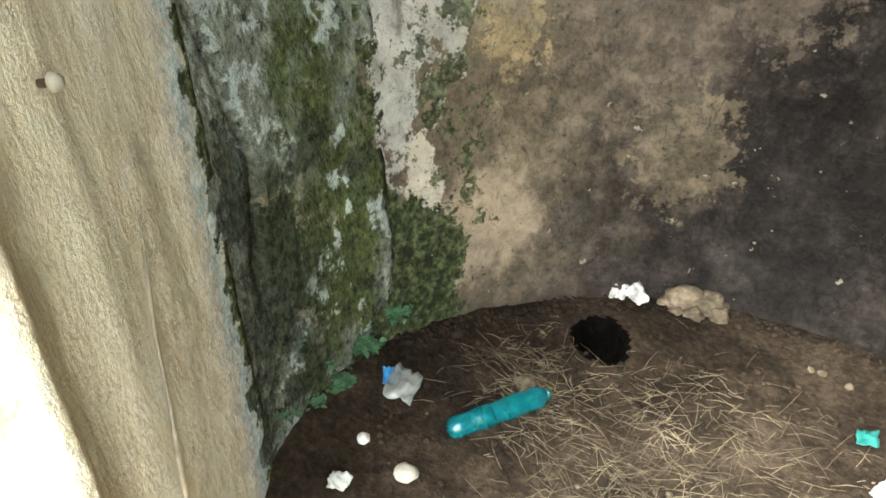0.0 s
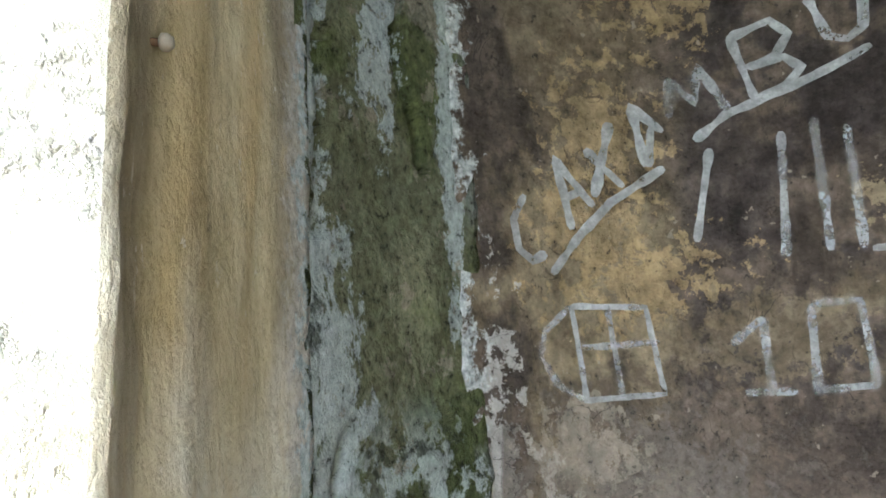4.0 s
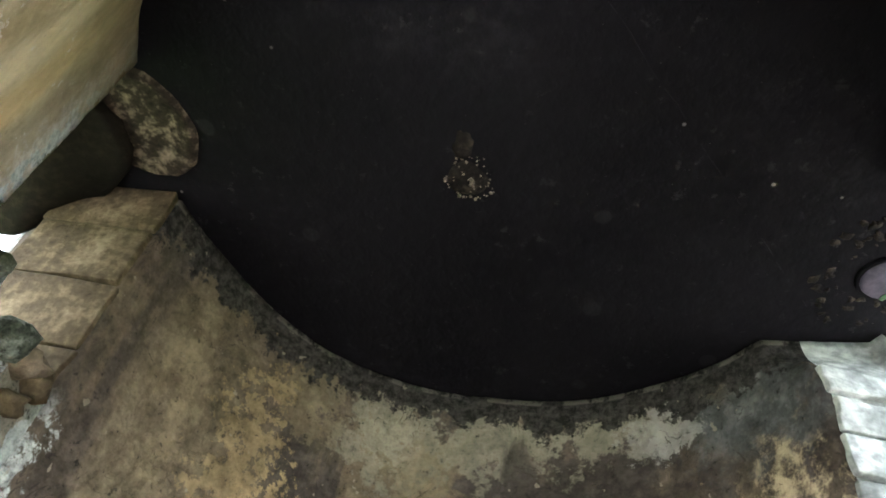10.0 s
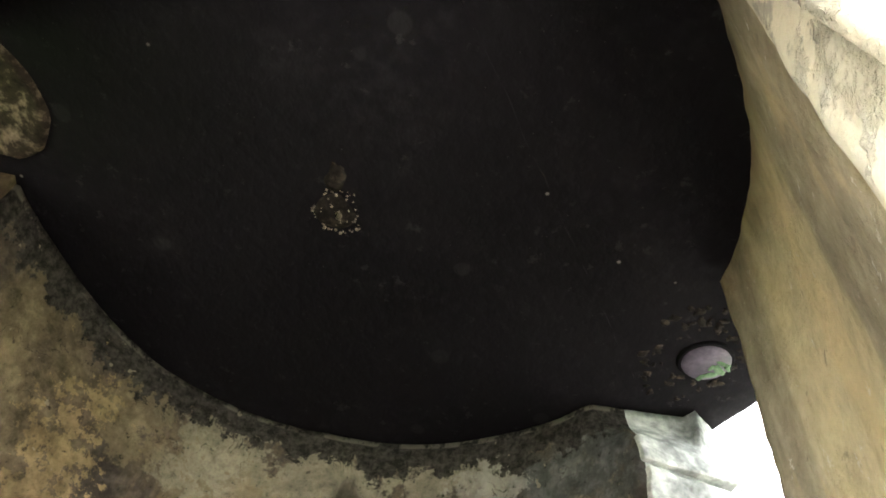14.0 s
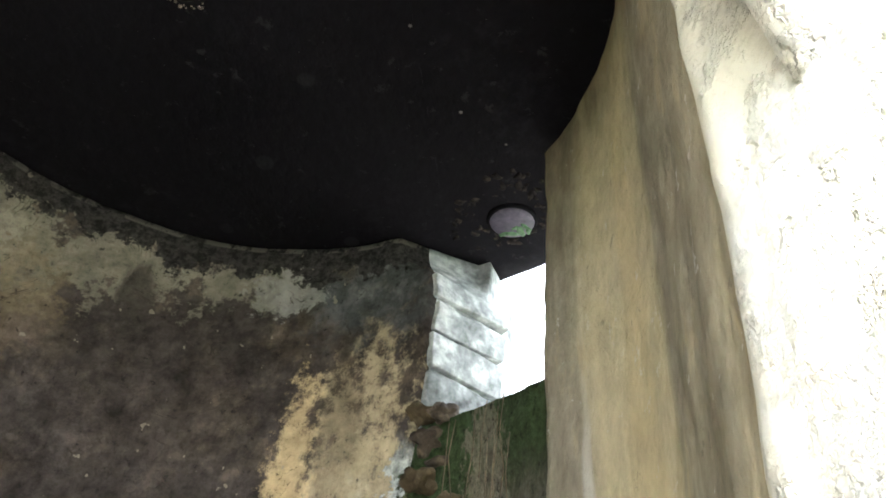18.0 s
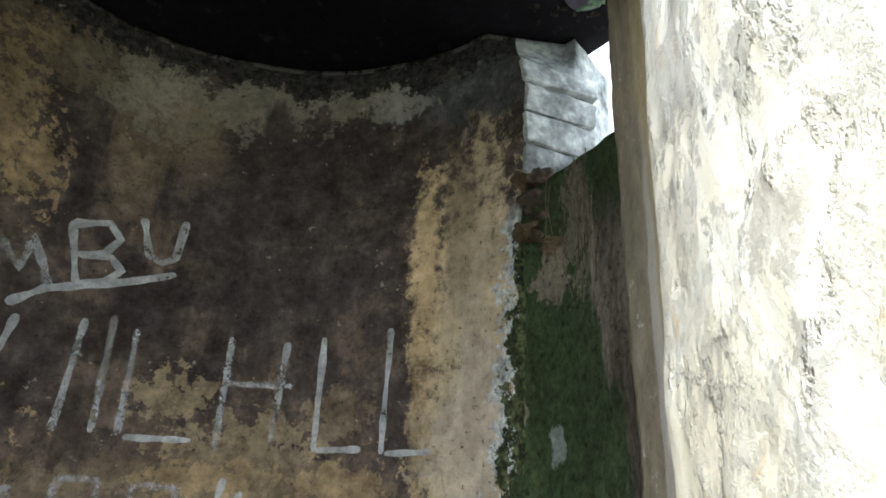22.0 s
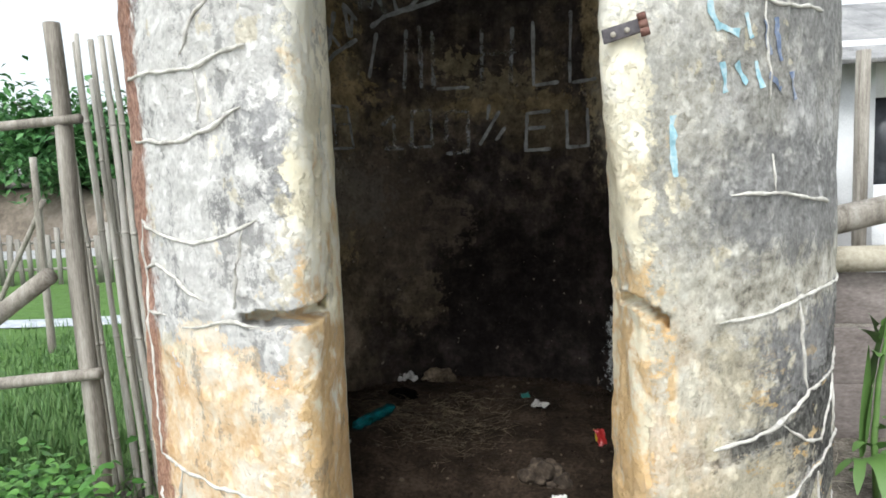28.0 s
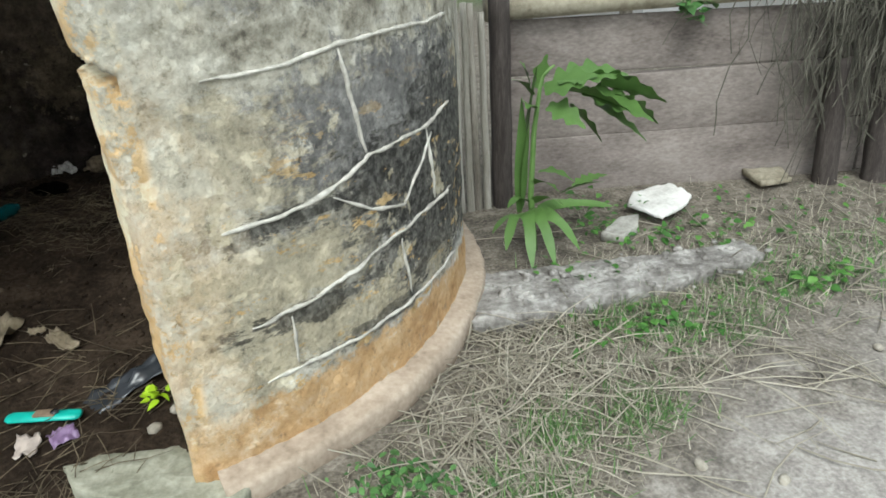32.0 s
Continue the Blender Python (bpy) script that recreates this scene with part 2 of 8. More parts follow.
    spot(-66, 1.20, 8, 0.08, shade(n, both, (0.30, 0.262, 0.215), 0.6, 1.5), flake, 0.15, 3.0, 0.55)
    scratch = n.math("ABSOLUTE", n.math("SUBTRACT", n.noise(6.0, 4, 0.55, loc=(8, 3, 3), distort=1.2), 0.5))
    c = n.mix(n.math("MULTIPLY", n.step(scratch, 0.006, 0.002), n.math("MULTIPLY", n.step(mid, 0.52, 0.56), 0.6)), c, (0.03, 0.025, 0.022))
    # moss creeping from the walled-up loopholes behind a crust of lichen
    moss = n.ramp(fine, [(0.38, (0.013, 0.016, 0.009)), (0.5, (0.036, 0.043, 0.021)), (0.62, (0.10, 0.115, 0.055))])
    lichen = n.ramp(fine, [(0.38, (0.20, 0.215, 0.215)), (0.5, (0.38, 0.40, 0.40)), (0.62, (0.58, 0.60, 0.60))])
    edge = n.math("ADD", u, n.math("MULTIPLY", n.math("SUBTRACT", flake, 0.5), 0.26))
    lean = n.math("MULTIPLY", n.math("SUBTRACT", 1.9, v), -0.10)
    right = n.math("SUBTRACT", edge, lean)
    c = n.mix(n.math("MULTIPLY", n.math("MULTIPLY", n.step(right, turn(54.5), turn(55.3)), n.step(v, 2.10, 2.0)), n.step(knots, 0.40, 0.48)), c, lichen)
    c = n.mix(n.math("MULTIPLY", n.step(right, turn(57.2), turn(57.8)), n.step(v, 2.04, 1.98)), c, moss)
    c = n.mix(n.math("MULTIPLY", n.math("MULTIPLY", n.step(edge, turn(-82.0), turn(-83.5)), n.math("MULTIPLY", n.step(v, 1.05, 1.2), n.step(v, 2.15, 2.05))), n.step(knots, 0.42, 0.48)), c, lichen)
    spread = n.math("SUBTRACT", edge, n.step(v, 0.66, 0.50, 0.0, turn(15)))
    c = n.mix(n.math("MULTIPLY", n.step(spread, turn(-82), turn(-82.8)), n.step(n.math("ADD", v, wander), 1.25, 1.05)), c, moss)
    spots = n.math("MULTIPLY", n.blot(u, v, turn(-69), 0.74, turn(6), 0.24, flake, 0.06, 3.0), n.step(knots, 0.50, 0.54))
    c = n.mix(n.math("MULTIPLY", spots, 0.9), c, moss)
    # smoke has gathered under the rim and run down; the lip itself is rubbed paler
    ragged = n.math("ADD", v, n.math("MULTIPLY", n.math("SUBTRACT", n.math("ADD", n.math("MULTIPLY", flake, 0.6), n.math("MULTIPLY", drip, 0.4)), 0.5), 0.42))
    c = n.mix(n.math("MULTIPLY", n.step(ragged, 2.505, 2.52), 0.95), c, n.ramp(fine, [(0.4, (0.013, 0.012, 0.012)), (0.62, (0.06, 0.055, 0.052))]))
    c = n.mix(n.math("MULTIPLY", n.step(v, 2.580, 2.586), n.step(knots, 0.46, 0.54)), c, (0.15, 0.135, 0.12))
    c = n.mix(n.math("MULTIPLY", n.step(n.noise(34.0, 3, 0.5, loc=(1, 1, 7)), 0.70, 0.73), 0.6), c, (0.30, 0.26, 0.21))
    c = n.mix(n.math("MULTIPLY", n.step(fine, 0.38, 0.34), 0.7), c, (0.022, 0.020, 0.019))
    h = n.math("ADD", n.math("MULTIPLY", knots, 0.5), n.math("ADD", n.math("MULTIPLY", fine, 0.18), n.math("MULTIPLY", n.step(flake, 0.46, 0.56), 0.22)))
    n.done(c, n.bump(h, 0.7, 0.012))
    return m


def side_plaster():
    """Tan limewash in soft upright streaks, whiter low down, smoked at the top."""
    m = mat("tan_plaster", 0.92, spec=0.15)
    n = Net(m)
    u, v = n.uv()
    streak = n.noise(5.0, 6, 0.58, stretch=(1, 1, 0.16))
    mid = n.noise(9.0, 8, 0.68, stretch=(1, 1, 0.45))
    fine = n.noise(70.0, 6, 0.7)
    flake = n.noise(24.0, 8, 0.75, loc=(3, 5, 5))
    grain = n.noise(28.0, 7, 0.72, stretch=(1, 1, 0.7))
    both = n.math("ADD", n.math("MULTIPLY", mid, 0.6), n.math("MULTIPLY", grain, 0.4))
    c = n.ramp(n.math("ADD", n.math("MULTIPLY", streak, 0.7), n.math("MULTIPLY", grain, 0.3)),
               [(0.38, (0.29, 0.240, 0.140)), (0.46, (0.47, 0.395, 0.24)), (0.54, (0.62, 0.54, 0.355)), (0.64, (0.77, 0.70, 0.52))])
    grime = shade(n, both, (0.29, 0.255, 0.195), 0.6, 1.5)
    gold = shade(n, both, (0.62, 0.48, 0.255), 0.75, 1.2)
    light = shade(n, both, (0.68, 0.585, 0.385), 0.7, 1.2)
    left = n.step(u, 0.0, -0.2)

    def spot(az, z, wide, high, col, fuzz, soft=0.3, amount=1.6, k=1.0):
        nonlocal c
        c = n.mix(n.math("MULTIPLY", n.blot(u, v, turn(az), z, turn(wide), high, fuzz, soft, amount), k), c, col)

    spot(-117, 2.05, 4.5, 0.70, grime, streak, 0.4, 1.6, 0.75)
    spot(-151, 2.05, 5, 0.85, grime, streak, 0.4, 1.6, 0.7)
    spot(-127, 1.85, 4, 0.55, gold, streak, 0.4, 2.0, 0.7)
    spot(-134, 1.95, 3.2, 0.45, light, streak, 0.4, 2.0, 0.9)
    spot(-141, 1.60, 3, 0.40, gold, streak, 0.4, 2.0, 0.45)
    # the limewash is whole and nearly white below, lightened further to paint in doorway light
    white = n.math("MULTIPLY", n.step(n.math("ADD", v, n.math("MULTIPLY", n.math("SUBTRACT", streak, 0.5), 1.0)), 1.42, 1.15), left)
    c = n.mix(n.math("MULTIPLY", white, 0.92), c, n.ramp(n.math("ADD", n.math("MULTIPLY", streak, 0.5), n.math("MULTIPLY", grain, 0.5)), [(0.36, (0.58, 0.52, 0.40)), (0.46, (0.74, 0.70, 0.60)), (0.56, (0.82, 0.80, 0.73)), (0.68, (0.80, 0.75, 0.62))]))
    c = n.mix(n.math("MULTIPLY", n.math("MULTIPLY", n.step(n.noise(7.0, 6, 0.66, stretch=(1, 1, 0.3), loc=(6, 2, 2)), 0.56, 0.66), white), 0.55), c, (0.50, 0.42, 0.28))
    # the other side: grey streaks beside the loophole and towards the jamb, tan between
    spot(91, 1.8, 8, 1.4, grime, streak, 0.4, 1.5, 0.95)
    spot(109, 1.8, 10, 1.5, light, streak, 0.4, 1.5, 0.8)
    spot(112, 1.9, 4, 1.0, gold, streak, 0.4, 2.0, 0.35)
    spot(128, 1.8, 6.0, 1.5, grime, streak, 0.4, 2.2, 0.75)
    spot(124, 1.75, 2.2, 1.4, shade(n, both, (0.22, 0.195, 0.16), 0.7, 1.4), streak, 0.4, 2.4, 0.35)
    spot(138, 1.8, 5, 1.5, grime, streak, 0.4, 2.0, 0.75)
    spot(97, 1.62, 1.6, 0.42, (0.66, 0.64, 0.60), streak, 0.3, 1.2, 0.7)
    c = n.mix(n.math("MULTIPLY", n.step(mid, 0.57, 0.66), 0.35), c, (0.56, 0.44, 0.25))
    c = n.mix(n.math("MULTIPLY", n.step(flake, 0.61, 0.65), 0.7), c, (0.74, 0.70, 0.63))
    c = n.mix(n.math("MULTIPLY", n.step(flake, 0.37, 0.33), 0.55), c, (0.20, 0.165, 0.125))
    # grey lime, a crust of lichen and moss next to the walled-up loophole
    edge = n.math("ADD", n.math("ADD", u, n.math("MULTIPLY", n.math("SUBTRACT", flake, 0.5), 0.14)), n.math("MULTIPLY", n.step(v, 1.35, 0.85), 0.02))
    c = n.mix(n.math("MULTIPLY", n.math("MULTIPLY", n.step(edge, turn(-118.5), turn(-115.5)), left), 0.75), c, n.ramp(fine, [(0.38, (0.34, 0.325, 0.30)), (0.62, (0.60, 0.58, 0.55))]))
    crust = n.math("MULTIPLY", n.math("MULTIPLY", n.step(edge, turn(-115.0), turn(-114.2)), n.step(n.math("ADD", n.math("MULTIPLY", flake, 0.6), n.math("MULTIPLY", mid, 0.4)), 0.46, 0.49)), left)
    c = n.mix(crust, c, n.ramp(fine, [(0.38, (0.27, 0.325, 0.34)), (0.62, (0.58, 0.635, 0.65))]))
    green = n.math("MULTIPLY", n.step(edge, turn(-112.3), turn(-111.8)), left)
    c = n.mix(green, c, n.ramp(fine, [(0.38, (0.022, 0.030, 0.014)), (0.5, (0.06, 0.072, 0.034)), (0.62, (0.16, 0.18, 0.09))]))
    smoke = n.math("MULTIPLY", n.step(n.math("ADD", n.math("ADD", v, n.math("MULTIPLY", left, 0.12)), n.math("MULTIPLY", n.math("SUBTRACT", streak, 0.5), 0.7)), 2.36, 2.68), 0.85)
    c = n.mix(smoke, c, n.ramp(mid, [(0.4, (0.085, 0.062, 0.042)), (0.6, (0.24, 0.175, 0.115))]))
    furrow = n.noise(16.0, 6, 0.6, stretch=(1, 1, 0.3), loc=(6, 6, 2))
    h = n.math("ADD", n.math("ADD", n.math("MULTIPLY", mid, 0.35), n.math("MULTIPLY", furrow, 0.35)), n.math("ADD", n.math("MULTIPLY", fine, 0.2), n.math("MULTIPLY", grain, 0.5)))
    n.done(c, n.bump(h, 0.9, 0.022))
    return m


def reveal_coat(n, v):
    """Colour and relief of the limewash on the jambs, orange where earth has splashed it."""
    mid = n.noise(9.0, 7, 0.68)
    fine = n.noise(60.0, 6, 0.7)
    flake = n.noise(22.0, 8, 0.75, loc=(7, 7, 1))
    c = n.ramp(n.noise(3.5, 7, 0.68), [(0.36, (0.66, 0.59, 0.43)), (0.47, (0.79, 0.73, 0.56)), (0.56, (0.83, 0.80, 0.70)), (0.66, (0.78, 0.67, 0.43))])
    c = n.mix(n.step(v, 1.2, 1.8, 0.0, 0.5), c, n.ramp(mid, [(0.4, (0.77, 0.74, 0.66)), (0.6, (0.84, 0.83, 0.79))]))
    splash = n.math("ADD", mid, n.step(v, 1.50, 0.50, 0.0, 0.29))
    c = n.mix(n.math("MULTIPLY", n.step(splash, 0.60, 0.76), 0.85), c, n.ramp(n.math("ADD", n.math("MULTIPLY", mid, 0.7), n.math("MULTIPLY", fine, 0.3)), [(0.38, (0.58, 0.33, 0.11)), (0.62, (0.76, 0.53, 0.27))]))
    dirt = n.math("MULTIPLY", n.step(n.noise(3.0, 5, 0.6, loc=(1, 8, 3)), 0.55, 0.62), n.step(flake, 0.50, 0.54))
    c = n.mix(n.math("MULTIPLY", dirt, 0.55), c, n.ramp(fine, [(0.38, (0.13, 0.12, 0.105)), (0.62, (0.36, 0.34, 0.30))]))
    c = n.mix(n.math("MULTIPLY", n.step(n.noise(8.0, 7, 0.72, loc=(2, 2, 9)), 0.57, 0.63), 0.28), c, (0.45, 0.43, 0.37))
    h = n.math("ADD", n.math("MULTIPLY", mid, 0.55), n.math("ADD", n.math("MULTIPLY", fine, 0.15), n.math("MULTIPLY", n.math("MULTIPLY", n.step(flake, 0.40, 0.55), n.step(mid, 0.47, 0.53)), 0.3)))
    return c, h


def reveal_plaster():
    m = mat("limewashed_reveal", 0.9)
    n = Net(m)
    u, v = n.uv()
    c, h = reveal_coat(n, v)
    n.done(c, n.bump(h, 0.8, 0.02))
    return m


def outer_plaster():
    m = mat("weathered_render", 0.93)
    n = Net(m)
    u, v = n.uv()
    v = n.math("ADD", v, 0.05)
    big = n.noise(2.6, 7, 0.68)
    mid = n.noise(8.0, 8, 0.70)
    fine = n.noise(55.0, 6, 0.7)
    flake = n.noise(20.0, 8, 0.76, loc=(2, 6, 3))
    drip = n.noise(8.0, 7, 0.68, stretch=(1, 1, 0.2))
    layer = n.noise(8.0, 8, 0.74, stretch=(1, 1, 2.8), loc=(1, 4, 6))
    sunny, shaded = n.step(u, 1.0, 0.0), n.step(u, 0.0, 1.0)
    lime = n.ramp(n.math("ADD", n.math("MULTIPLY", flake, 0.5), n.math("MULTIPLY", fine, 0.5)), [(0.38, (0.46, 0.445, 0.42)), (0.5, (0.64, 0.625, 0.595)), (0.62, (0.80, 0.785, 0.75))])
    grey = n.ramp(n.math("ADD", n.math("MULTIPLY", drip, 0.6), n.math("MULTIPLY", fine, 0.4)), [(0.38, (0.17, 0.168, 0.165)), (0.5, (0.36, 0.355, 0.35)), (0.62, (0.52, 0.51, 0.495))])
    c = n.mix(n.step(n.math("ADD", n.math("MULTIPLY", big, 0.6), n.math("ADD", n.math("MULTIPLY", flake, 0.4), n.step(v, 1.25, 0.85, 0.0, 0.06))), 0.43, 0.49), grey, lime)
    ochre = n.ramp(n.math("ADD", n.math("MULTIPLY", mid, 0.85), n.math("MULTIPLY", fine, 0.15)), [(0.38, (0.65, 0.415, 0.21)), (0.48, (0.78, 0.595, 0.38)), (0.58, (0.84, 0.765, 0.63))])
    low = n.math("ADD", n.math("ADD", n.step(v, 1.15, 0.45), n.math("MULTIPLY", n.math("MULTIPLY", n.step(v, 1.0, 0.75), sunny), 0.35)), n.math("MULTIPLY", n.math("SUBTRACT", mid, 0.5), 2.6))
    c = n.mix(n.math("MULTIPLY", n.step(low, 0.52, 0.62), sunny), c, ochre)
    # the shaded side, its shade partly put into the colours: creamy crumbling coat, a slate grey skin, black lichen in
    # layers
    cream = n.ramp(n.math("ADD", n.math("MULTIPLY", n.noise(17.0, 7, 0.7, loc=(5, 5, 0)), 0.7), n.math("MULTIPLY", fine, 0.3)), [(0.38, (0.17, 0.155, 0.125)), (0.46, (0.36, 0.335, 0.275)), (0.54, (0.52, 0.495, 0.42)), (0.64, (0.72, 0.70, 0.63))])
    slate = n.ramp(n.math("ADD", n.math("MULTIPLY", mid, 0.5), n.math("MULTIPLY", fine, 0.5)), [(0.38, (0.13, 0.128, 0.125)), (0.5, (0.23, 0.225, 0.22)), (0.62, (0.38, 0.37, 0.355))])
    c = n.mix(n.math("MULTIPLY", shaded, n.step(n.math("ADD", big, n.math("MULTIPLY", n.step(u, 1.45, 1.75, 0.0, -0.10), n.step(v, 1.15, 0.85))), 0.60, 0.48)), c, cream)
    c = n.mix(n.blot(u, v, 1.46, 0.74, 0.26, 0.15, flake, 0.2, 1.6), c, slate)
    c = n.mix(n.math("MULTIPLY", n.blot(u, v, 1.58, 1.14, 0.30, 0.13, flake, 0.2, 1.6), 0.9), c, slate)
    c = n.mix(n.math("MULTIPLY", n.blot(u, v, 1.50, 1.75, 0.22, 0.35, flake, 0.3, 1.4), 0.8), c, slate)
    # weathered grey streaks, denser away from the door to paint in that side's shade
    aged_shade = n.math("MULTIPLY", n.step(v, 0.92, 1.15), n.step(n.math("ADD", n.math("MULTIPLY", drip, 0.55), n.math("ADD", n.math("MULTIPLY", flake, 0.45), n.step(u, 1.95, 1.5, 0.0, 0.12))), 0.47, 0.53))
    c = n.mix(n.math("MULTIPLY", n.math("MULTIPLY", aged_shade, shaded), 0.6), c, n.ramp(n.math("ADD", n.math("MULTIPLY", flake, 0.5), n.math("MULTIPLY", fine, 0.5)), [(0.38, (0.11, 0.11, 0.108)), (0.5, (0.235, 0.233, 0.228)), (0.62, (0.42, 0.415, 0.405))]))
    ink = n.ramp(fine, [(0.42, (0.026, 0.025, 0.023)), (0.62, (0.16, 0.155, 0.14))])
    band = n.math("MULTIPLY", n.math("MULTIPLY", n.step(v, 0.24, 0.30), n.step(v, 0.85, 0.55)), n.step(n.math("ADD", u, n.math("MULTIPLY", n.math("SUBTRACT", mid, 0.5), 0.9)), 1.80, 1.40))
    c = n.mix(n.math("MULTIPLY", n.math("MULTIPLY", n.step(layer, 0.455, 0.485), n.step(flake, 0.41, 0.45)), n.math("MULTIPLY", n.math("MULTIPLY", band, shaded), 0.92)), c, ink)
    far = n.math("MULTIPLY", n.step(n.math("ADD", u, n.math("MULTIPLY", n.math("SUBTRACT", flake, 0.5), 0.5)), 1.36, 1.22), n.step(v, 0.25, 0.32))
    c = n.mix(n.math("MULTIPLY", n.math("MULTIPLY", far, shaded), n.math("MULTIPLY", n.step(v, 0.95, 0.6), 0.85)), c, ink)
    c = n.mix(n.math("MULTIPLY", n.math("MULTIPLY", n.step(layer, 0.58, 0.60), shaded), n.step(v, 0.9, 0.6)), c, n.ramp(fine, [(0.38, (0.46, 0.30, 0.12)), (0.62, (0.66, 0.50, 0.28))]))
    # cream left between the mortar ropes, lichen gathered under them and on the far side
    warm = shade(n, n.math("ADD", n.math("MULTIPLY", flake, 0.6), n.math("MULTIPLY", fine, 0.4)), (0.50, 0.445, 0.325), 0.5, 1.35)
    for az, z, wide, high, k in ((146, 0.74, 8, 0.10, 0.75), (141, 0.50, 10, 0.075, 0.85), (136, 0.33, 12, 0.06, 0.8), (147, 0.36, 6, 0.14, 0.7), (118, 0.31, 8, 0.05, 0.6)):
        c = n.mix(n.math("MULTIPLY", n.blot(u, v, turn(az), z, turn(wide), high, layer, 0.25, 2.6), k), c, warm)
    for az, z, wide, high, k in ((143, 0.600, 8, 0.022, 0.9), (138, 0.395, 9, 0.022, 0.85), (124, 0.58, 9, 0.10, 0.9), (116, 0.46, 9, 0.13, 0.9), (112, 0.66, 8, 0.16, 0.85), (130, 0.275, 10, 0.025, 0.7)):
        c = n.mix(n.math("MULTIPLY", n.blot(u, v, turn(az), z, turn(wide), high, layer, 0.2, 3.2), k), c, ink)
    foot = n.math("ADD", v, n.math("MULTIPLY", n.math("SUBTRACT", flake, 0.5), 0.16))
    c = n.mix(n.math("MULTIPLY", n.step(foot, 0.255, 0.225), shaded), c, n.ramp(n.math("ADD", n.math("MULTIPLY", mid, 0.7), n.math("MULTIPLY", fine, 0.3)), [(0.38, (0.45, 0.265, 0.12)), (0.5, (0.61, 0.395, 0.20)), (0.62, (0.70, 0.525, 0.325))]))
    jamb = n.step(n.math("ADD", u, n.math("MULTIPLY", n.math("SUBTRACT", mid, 0.5), 0.5)), 1.74, 1.84)
    c = n.mix(n.math("MULTIPLY", jamb, n.step(v, 0.85, 1.15, 0.6, 0.35)), c, n.mix(n.step(n.math("ADD", v, n.math("MULTIPLY", n.math("SUBTRACT", mid, 0.5), 1.2)), 1.0, 0.65), n.ramp(fine, [(0.38, (0.53, 0.49, 0.39)), (0.62, (0.76, 0.73, 0.63))]), ochre))
    c = n.mix(n.math("MULTIPLY", n.step(n.noise(5.0, 6, 0.65, loc=(2, 7, 0)), 0.61, 0.63), 0.6), c, n.ramp(fine, [(0.38, (0.55, 0.48, 0.32)), (0.62, (0.75, 0.69, 0.54))]))
    c = n.mix(n.math("MULTIPLY", n.math("MULTIPLY", n.step(n.math("MULTIPLY", drip, flake), 0.215, 0.185), n.step(u, 0.0, -1.0)), 0.55), c, (0.16, 0.158, 0.155))
    pits = n.math("MULTIPLY", n.math("ADD", n.math("MULTIPLY", n.step(flake, 0.44, 0.37), n.step(mid, 0.58, 0.48)), n.math("MULTIPLY", n.step(fine, 0.41, 0.35), 0.6)), n.math("MULTIPLY", shaded, 0.45))
    c = n.mix(n.math("MINIMUM", pits, 0.8), c, n.ramp(fine, [(0.38, (0.10, 0.095, 0.08)), (0.62, (0.27, 0.255, 0.22))]))
    rust = n.blot(u, v, -1.55, 0.9, 0.085, 1.9, flake, 0.3, 0.9)
    c = n.mix(n.math("MULTIPLY", rust, 0.92), c, n.ramp(fine, [(0.38, (0.18, 0.075, 0.05)), (0.62, (0.44, 0.24, 0.16))]))
    h = n.math("ADD", n.math("MULTIPLY", mid, 0.4), n.math("ADD", n.math("MULTIPLY", fine, 0.18), n.math("MULTIPLY", n.step(flake, 0.40, 0.60), 0.34)))
    # the coat of the jambs ends in a ragged edge towards the outer face
    s = n.t.nodes.new("ShaderNodeSeparateXYZ")
    n.put(s.inputs[0], n.tc.outputs["Object"])
    coat, relief = reveal_coat(n, v)
    rim = n.math("ADD", s.outputs[1], n.math("MULTIPLY", n.math("SUBTRACT", n.math("ADD", n.math("MULTIPLY", mid, 0.6), n.math("MULTIPLY", flake, 0.4)), 0.5), 0.42))
    across = n.math("ADD", n.math("ABSOLUTE", n.math("SUBTRACT", s.outputs[0], 0.07)), n.math("MULTIPLY", n.math("SUBTRACT", n.math("ADD", n.math("MULTIPLY", mid, 0.5), n.math("MULTIPLY", flake, 0.5)), 0.5), 0.30))
    on_jamb = n.math("MULTIPLY", n.math("MAXIMUM", n.step(rim, -0.965, -0.945), n.step(across, 0.37, 0.355)), n.step(n.math("ABSOLUTE", s.outputs[0]), 0.50, 0.48))
    c = n.mix(on_jamb, c, coat)
    h = n.math("ADD", n.math("MULTIPLY", h, n.math("SUBTRACT", 1.0, on_jamb)), n.math("MULTIPLY", relief, on_jamb))
    n.done(c, n.bump(h, 0.75, 0.016))
    return m


